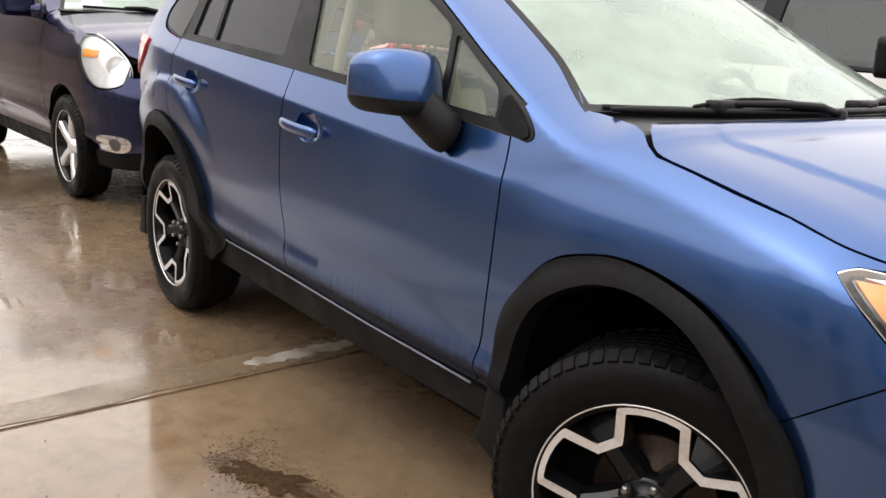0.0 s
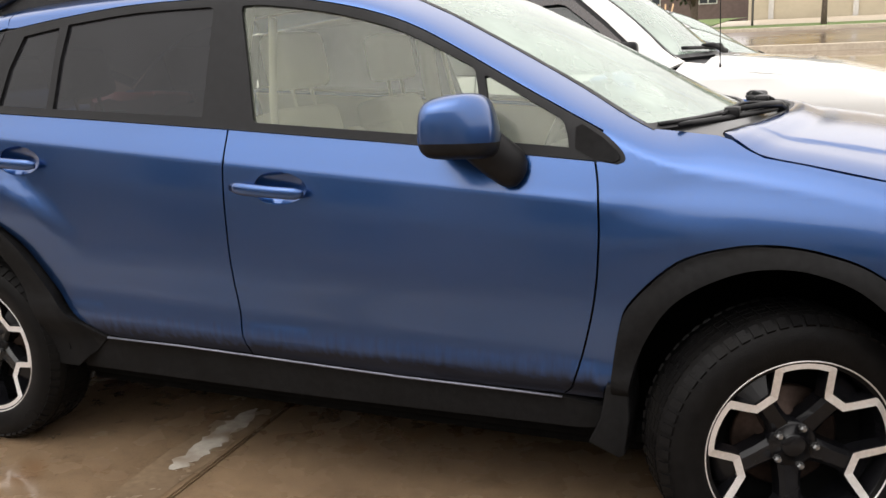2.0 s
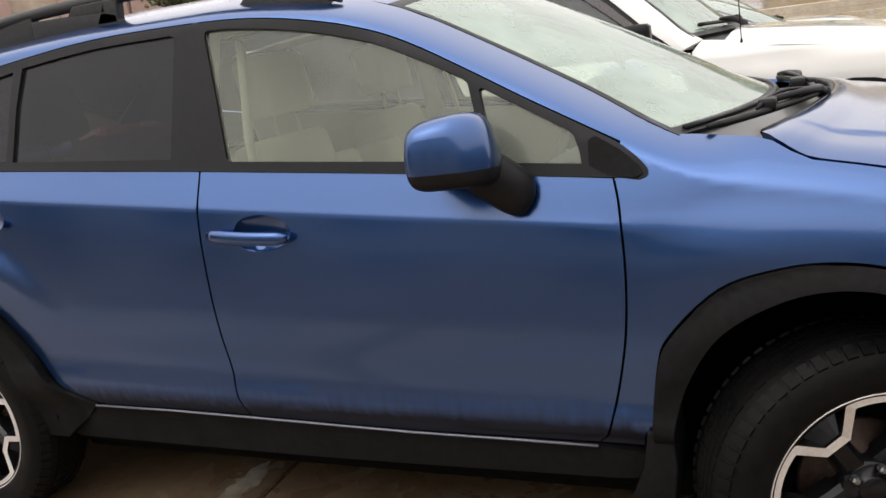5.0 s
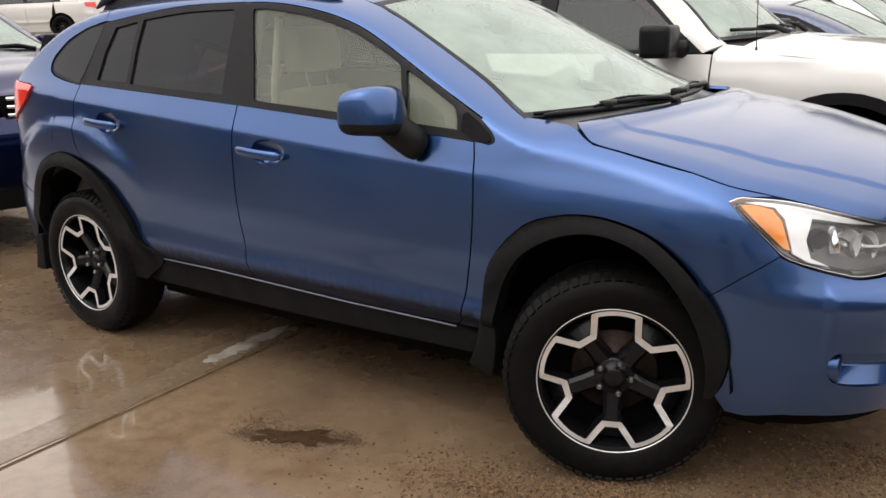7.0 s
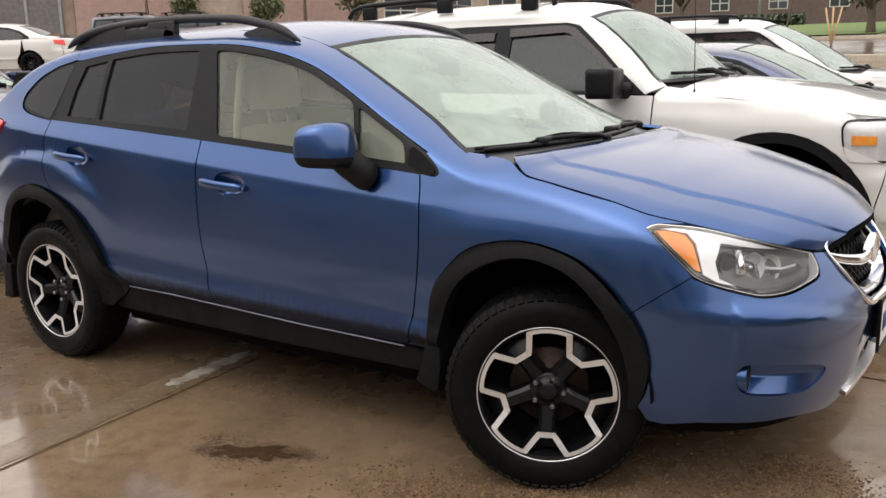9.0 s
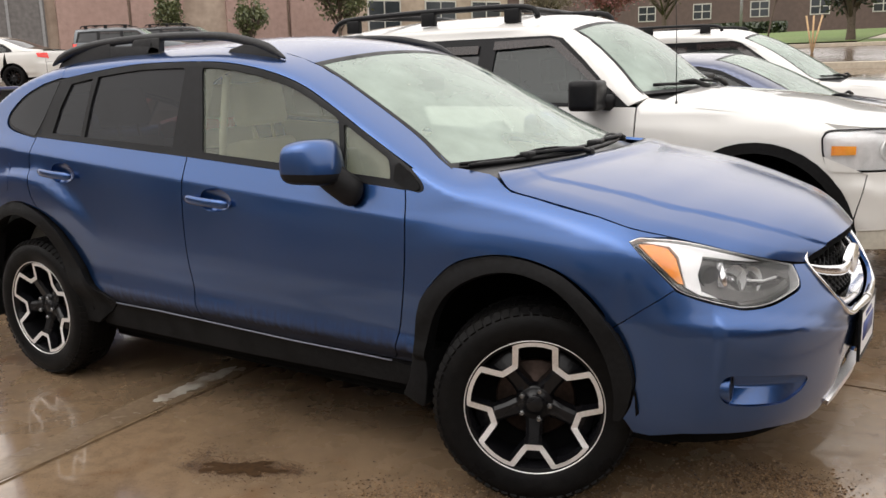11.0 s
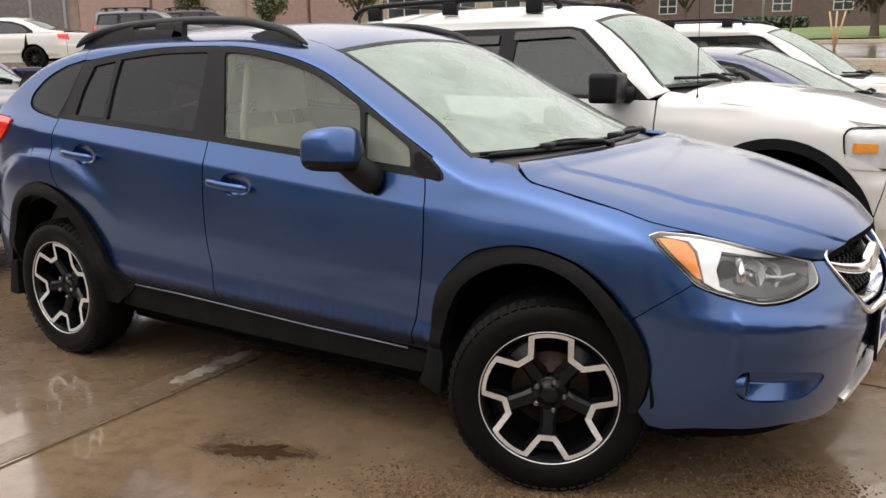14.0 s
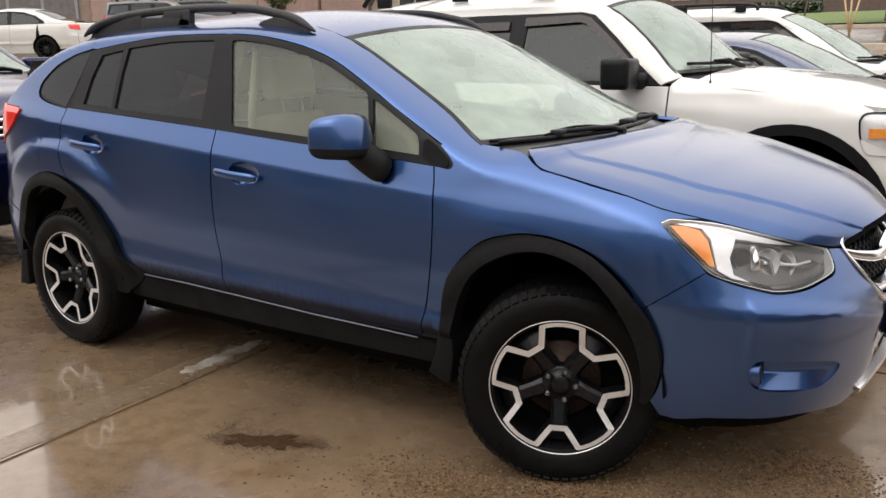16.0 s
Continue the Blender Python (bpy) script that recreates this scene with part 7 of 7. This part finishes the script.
SOIL = material("damp_soil", (0.042, 0.023, 0.011), 0.95, spec=0.08, grain=0.4, scale=60, bump=0.5, bump_scale=200)
bm = bmesh.new()
rnd = random.Random(4)
ring = []
for i in range(40):
    a = 2 * math.pi * i / 40
    q = rnd.uniform(0.45, 1.15)
    px, py = 0.17 * q * math.cos(a), 0.065 * q * math.sin(a)
    ring.append(bm.verts.new((0.31 + 0.89 * px - 0.45 * py, -1.14 + 0.45 * px + 0.89 * py, 0.004)))
mid = bm.verts.new((0.31, -1.14, 0.010))
for i in range(40):
    bm.faces.new((ring[i], ring[(i + 1) % 40], mid))
tagged(part("soil_patch", bm, SOIL, None), "dark damp soil stain on the concrete", "stain", "", "structure")


# ---------------------------------------------------------------- street, lawn and buildings beyond
def strip(name, x0, x1, y0, y1, lift, mat, label, category, nx=30, ny=8):
    ob = land(name, [x0 + (x1 - x0) * i / nx for i in range(nx + 1)], [y0 + (y1 - y0) * i / ny for i in range(ny + 1)], lambda x, y: rise(x, y) + lift, mat, label)
    tagged(ob, label, category)
    return ob


strip("road", -70, 70, 25.0, 34.0, 0.02, ASPH, "wet brown street beyond the car park", "road")
strip("lawn", -45, -3.0, 36.0, 76.0, 0.12, GRASS, "green lawn sloping up behind the street", "lawn")
strip("verge", -3.0, 60, 34.4, 38.0, 0.10, GRASS, "narrow grass verge along the street", "lawn")
strip("pavement", -3.0, 60, 38.0, 47.0, 0.09, KERB, "pale concrete forecourt", "pavement")
strip("bare_verge", -45, -3.0, 34.3, 36.0, 0.06, material("bare_earth", (0.15, 0.10, 0.065), 0.9, grain=0.3, scale=6, bump=0.3), "strip of bare brown earth", "verge")
for yk in (24.7, 34.1):
    bm = bmesh.new()
    rows = []
    for i in range(61):
        x = -70 + 140 * i / 60
        z = rise(x, yk)
        rows.append([bm.verts.new((x, yk + dy, z + dz)) for dy, dz in ((-0.15, -0.1), (-0.15, 0.13), (-0.12, 0.15), (0.12, 0.15), (0.15, 0.13), (0.15, -0.1))])
    for a, b in zip(rows, rows[1:]):
        for j in range(5):
            bm.faces.new((a[j], a[j + 1], b[j + 1], b[j]))
    bmesh.ops.recalc_face_normals(bm, faces=bm.faces)
    tagged(part("kerb", bm, KERB, None, smooth=False), "pale concrete kerb", "kerb", "", "structure")

BRICK_TAN = material("tan_brick", (0.40, 0.315, 0.25), 0.85, grain=0.15, scale=3, bump=0.2, dirt=(0.15, 0.10, 0.07), dirt_scale=0.4)
BRICK_RED = material("red_brick", (0.36, 0.245, 0.21), 0.85, grain=0.15, scale=4, bump=0.2, dirt=(0.31, 0.20, 0.17), dirt_scale=0.5)
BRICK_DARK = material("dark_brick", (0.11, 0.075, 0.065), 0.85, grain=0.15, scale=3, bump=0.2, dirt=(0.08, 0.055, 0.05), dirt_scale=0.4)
CREAM = material("cream_wall", (0.46, 0.40, 0.29), 0.8, grain=0.06, scale=4, dirt=(0.36, 0.31, 0.22), dirt_scale=0.5)
PANE = material("dark_pane", (0.03, 0.035, 0.04), 0.1, grain=0.1, scale=3)
RENDER = material("grey_render", (0.42, 0.42, 0.42), 0.85, grain=0.1, scale=3, dirt=(0.34, 0.34, 0.335), dirt_scale=0.4)
PALE = material("pale_trim", (0.5, 0.48, 0.44), 0.6, grain=0.08, scale=6)
GATE = material("grey_gate", (0.14, 0.13, 0.125), 0.6, grain=0.2, scale=6)
YELLOW = material("yellow_board", (0.62, 0.40, 0.03), 0.5, grain=0.08, scale=6)
STEEL = material("grey_steel", (0.3, 0.3, 0.3), 0.45, 0.6, grain=0.1, scale=10)


def building(name, label, x, y, turn, length, depth, height, mat, roof_mat):
    ob = thing(name, label, "building", at=Matrix.Translation((x, y, rise(x, y) - 0.4)) @ Matrix.Rotation(math.radians(turn), 4, 'Z'))
    part("wall", box(0, length, 0, depth, -1.0, height), mat, ob, smooth=False)
    part("roof", box(-0.15, length + 0.15, -0.15, depth + 0.15, height, height + 0.35, 0.03), roof_mat, ob, smooth=False)
    return ob


def window_on(ob, x, z, w, h, bars=1):
    wn_ = part("window", box(x, x + w, -0.06, 0.02, z, z + h), PALE, ob, smooth=False)
    for i in range(bars + 1):
        a = x + 0.08 + i * (w - 0.08) / (bars + 1)
        for j in range(2):
            c = z + 0.08 + j * (h - 0.08) / 2
            part("pane", box(a, a + (w - 0.08) / (bars + 1) - 0.08, -0.075, -0.05, c, c + (h - 0.08) / 2 - 0.08), PANE, wn_, smooth=False)


shop = building("brick_shop", "tan brick commercial building with red brick bays", -40.0, 12.0, 62, 36, 14, 7.5, BRICK_TAN, PALE)
for a, b in ((11.5, 14.6), (14.75, 17.2), (19.3, 22.4), (22.6, 25.4)):
    part("brick_bay", box(a, b, -0.25, 0.05, -1, 6.2), BRICK_RED, shop, smooth=False)
part("gate", box(1.0, 11.0, -0.30, -0.1, -1, 3.1), GATE, shop, smooth=False)
for k in range(8):
    part("gate_post", box(1.0 + k * 1.4, 1.12 + k * 1.4, -0.36, -0.26, -1, 3.3), STEEL, shop, smooth=False)
for a, b, z, h in ((12.0, 14.2, 3.9, 0.28), (12.5, 13.9, 3.3, 0.16), (23.2, 24.8, 4.3, 0.32), (23.4, 24.4, 3.7, 0.3)):
    part("sign_bar", box(a, b, -0.33, -0.26, z, z + h), PALE, shop, smooth=False)
for a in (27.0, 30.5, 33.5):
    window_on(shop, a, 1.0, 2.0, 2.2)

hall = building("brick_hall", "long dark brick hall with small windows", -60.0, 66.0, 11, 62, 16, 4.2, BRICK_DARK, BRICK_DARK)
for k in range(13):
    window_on(hall, 2.5 + k * 4.6, 1.6, 1.5, 1.3)

store = building("cream_store", "cream panelled store with a yellow sign", -2.0, 47.5, -1.5, 44, 15, 6.5, CREAM, PALE)
for k in range(11):
    part("pilaster", box(1.0 + 4 * k, 1.25 + 4 * k, -0.12, 0.05, -1, 6.4), PALE, store, smooth=False)
part("sign_board", join(box(0.4, 3.4, -0.3, -0.1, 3.0, 3.9, 0.25, 4), box(2.2, 4.2, -0.28, -0.1, 2.75, 3.3, 0.2, 4)), YELLOW, store, "yellow sign shape")
for a in (13.2, 17.2, 21.2):
    part("shutter", box(a, a + 2.6, -0.08, 0.05, -1, 3.0), STEEL, store, smooth=False)
    part("door_opening", box(a + 3.0, a + 3.7, -0.06, 0.05, -1, 2.5), PANE, store, smooth=False)

# unseen blocks added to be mirrored in the wet paint; this one darkens the bumper
front_block = building("unseen_front_block", "unseen dark brick block added ahead of the parked cars to darken reflections", 15.0, 9.0, -90, 25, 8, 4.2, BRICK_DARK, PALE)
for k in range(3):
    window_on(front_block, 2.5 + 5 * k, 1.2, 2.2, 1.8)
# out of view, added to darken what the rear doors mirror
wing = building("unseen_side_block", "unseen dark brick block added beside the lot to darken door reflections", -22.0, -17.5, 90, 11.5, 8, 4.2, BRICK_DARK, PALE)
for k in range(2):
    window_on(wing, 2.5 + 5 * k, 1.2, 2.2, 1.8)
# low range behind the viewer, added unseen to set the tone of door reflections
back = building("unseen_back_range", "unseen grey rendered range added behind the viewer to tone reflections", 32.0, -15.5, 180, 64, 8, 6.2, RENDER, PALE)
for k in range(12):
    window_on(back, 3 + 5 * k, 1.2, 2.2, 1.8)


# ---------------------------------------------------------------- trees, posts and small street things
BARK = material("grey_bark", (0.10, 0.075, 0.055), 0.9, grain=0.3, scale=20, bump=0.6, bump_scale=40)


def leaf_mat(name, a, b):
    return stone_mat(name, a, b)


LEAF_GREEN = leaf_mat("young_leaves", (0.045, 0.06, 0.018), (0.12, 0.13, 0.05))
LEAF_DARK = leaf_mat("dark_leaves", (0.018, 0.03, 0.012), (0.05, 0.065, 0.028))
LEAF_RED = leaf_mat("red_buds", (0.14, 0.03, 0.03), (0.24, 0.08, 0.07))
LEAF_TAN = leaf_mat("tan_buds", (0.12, 0.09, 0.06), (0.2, 0.16, 0.10))


def tree(name, label, x, y, h, spread, trunk_h, leaves, mat, seed, leaf=0.09, r0=0.14, slant=0.0):
    rnd = random.Random(seed)
    ob = thing(name, label, "tree", "trees beyond the street", Matrix.Translation((x, y, rise(x, y) - 0.1)))
    limbs = [tube([(0, 0, 0), (slant * 0.3, 0.02, trunk_h * 0.5), (slant * 0.7, -0.02, trunk_h), (slant, 0, h * 0.8)], [r0, r0 * 0.8, r0 * 0.65, r0 * 0.2], 9)]
    tips = []
    for i in range(16):
        a = rnd.random() * 6.283
        z0 = trunk_h * rnd.uniform(0.75, 1.0) + (h - trunk_h) * 0.35 * rnd.random()
        q = spread * rnd.uniform(0.5, 1.0)
        z1 = z0 + (h - z0) * rnd.uniform(0.35, 0.95)
        tip = (slant + q * math.cos(a), q * math.sin(a), z1)
        m1 = (slant * 0.8 + q * 0.45 * math.cos(a + 0.2), q * 0.45 * math.sin(a + 0.2), z0 + (z1 - z0) * 0.55)
        limbs.append(tube([(slant * 0.7, 0, z0), m1, tip], [r0 * 0.42, r0 * 0.26, r0 * 0.07], 6))
        tips += [tip, m1]
        for _ in range(4):
            b = a + rnd.uniform(-0.9, 0.9)
            e = (m1[0] + q * 0.5 * math.cos(b), m1[1] + q * 0.5 * math.sin(b), m1[2] + (h - m1[2]) * rnd.uniform(0.1, 0.7))
            limbs.append(tube([m1, e], [r0 * 0.16, r0 * 0.04], 5))
            tips.append(e)
    part("trunk", join(*limbs), BARK, ob)
    if leaves:
        verts, faces = [], []
        for _ in range(leaves):
            t = rnd.choice(tips)
            c = Vector((rnd.gauss(t[0], spread * 0.16), rnd.gauss(t[1], spread * 0.16), rnd.gauss(t[2], spread * 0.14)))
            n1 = Vector((rnd.gauss(0, 1), rnd.gauss(0, 1), rnd.gauss(0, 1))).normalized()
            n2 = n1.orthogonal().normalized()
            s = leaf * rnd.uniform(0.6, 1.3)
            k = len(verts)
            verts += [c + n1 * s, c + n2 * s * 0.5, c - n1 * s, c - n2 * s * 0.5]
            faces.append((k, k + 1, k + 2, k + 3))
        me = bpy.data.meshes.new("crown")
        me.from_pydata([tuple(v) for v in verts], [], faces)
        me.materials.append(mat)
        cr = new("crown", me)
        cr.parent = ob
    return ob


tree("evergreen_tree", "dense dark green tree on the lawn", -3.5, 37.2, 5.2, 2.0, 0.7, 16000, LEAF_DARK, 1, 0.13, 0.24)
tree("street_tree", "young leafy tree on the verge", 1.6, 36.2, 5.4, 1.9, 1.9, 5200, LEAF_GREEN, 2, 0.10, 0.13)
tree("street_tree", "young leafy tree on the verge", 8.6, 36.4, 5.2, 1.9, 1.9, 4200, LEAF_GREEN, 12, 0.10, 0.13)
tree("bare_tree", "bare spreading tree before the dark hall", -16.5, 52.0, 5.5, 3.6, 1.6, 900, LEAF_TAN, 3, 0.09, 0.2)
tree("red_tree", "red budding tree before the dark hall", -22.0, 56.0, 4.8, 2.4, 1.2, 5200, LEAF_RED, 4, 0.10, 0.14)
tree("red_tree", "red budding tree before the dark hall", -27.5, 58.0, 4.6, 2.2, 1.3, 2600, LEAF_TAN, 5, 0.10, 0.14)
tree("sapling", "thin leaning sapling by the kerb", -5.9, 33.0, 3.4, 0.5, 2.2, 250, LEAF_GREEN, 6, 0.06, 0.045, 0.5)
tree("shop_tree", "pale green tree before the brick shop", -24.5, 30.0, 4.6, 1.6, 1.6, 5200, LEAF_GREEN, 7, 0.10, 0.12)
tree("shop_shrub", "upright green shrub before the brick shop", -30.5, 25.0, 3.1, 0.7, 0.8, 2200, LEAF_GREEN, 8, 0.08, 0.06)
tree("shop_shrub", "upright green shrub before the brick shop", -27.8, 27.6, 3.0, 0.7, 0.8, 2200, LEAF_GREEN, 9, 0.08, 0.06)


def hedge(x0, x1, y, h, seed):
    rnd = random.Random(seed)
    ob = thing("hedge", "low clipped dark green hedge", "hedge", at=Matrix.Translation((0, 0, 0)))
    verts, faces = [], []
    for _ in range(7000):
        x = rnd.uniform(x0, x1)
        c = Vector((x, y + rnd.gauss(0, 0.4), rise(x, y) + 0.1 + h * rnd.random() ** 0.6))
        n1 = Vector((rnd.gauss(0, 1), rnd.gauss(0, 1), rnd.gauss(0, 1))).normalized()
        n2 = n1.orthogonal().normalized()
        k = len(verts)
        verts += [c + n1 * 0.14, c + n2 * 0.09, c - n1 * 0.14, c - n2 * 0.09]
        faces.append((k, k + 1, k + 2, k + 3))
    me = bpy.data.meshes.new("foliage")
    me.from_pydata([tuple(v) for v in verts], [], faces)
    me.materials.append(LEAF_DARK)
    cr = new("foliage", me)
    cr.parent = ob


hedge(-17, -11, 60.0, 0.7, 1)


def post(name, label, x, y, h, r, mat):
    ob = thing(name, label, "post", at=Matrix.Translation((x, y, rise(x, y))))
    part("shaft", tube([(0, 0, -0.2), (0, 0, h)], r, 10), mat, ob)
    part("cap", lathe([(h, r * 1.3), (h + 0.04, r * 1.25), (h + 0.07, 0.001)], 12, 'z'), mat, ob)


post("sign_post", "grey steel post on the lawn", -9.2, 42.0, 4.0, 0.07, STEEL)
post("lamp_post", "white pole beyond the parked cars", -16.5, 33.0, 7.0, 0.10, PALE)
post("utility_post", "brown post by the forecourt", 8.4, 38.6, 5.0, 0.16, BARK)
post("utility_post", "brown post by the forecourt", 9.6, 38.8, 5.0, 0.16, BARK)
post("sign_post", "thin dark post by the forecourt", -1.2, 38.0, 2.4, 0.05, GATE)
for k, dx in enumerate((-0.25, 0.0, 0.28)):
    ob = thing("stake", "pale wooden stake leaning by the kerb", "stake", "stakes by the kerb", Matrix.Translation((-3.7, 30.4, rise(-3.7, 30.4))))
    part("shaft", tube([(0, 0, 0), (dx, 0, 1.3)], 0.03, 8), material("raw_wood", (0.5, 0.33, 0.18), 0.8, grain=0.2, scale=20), ob)
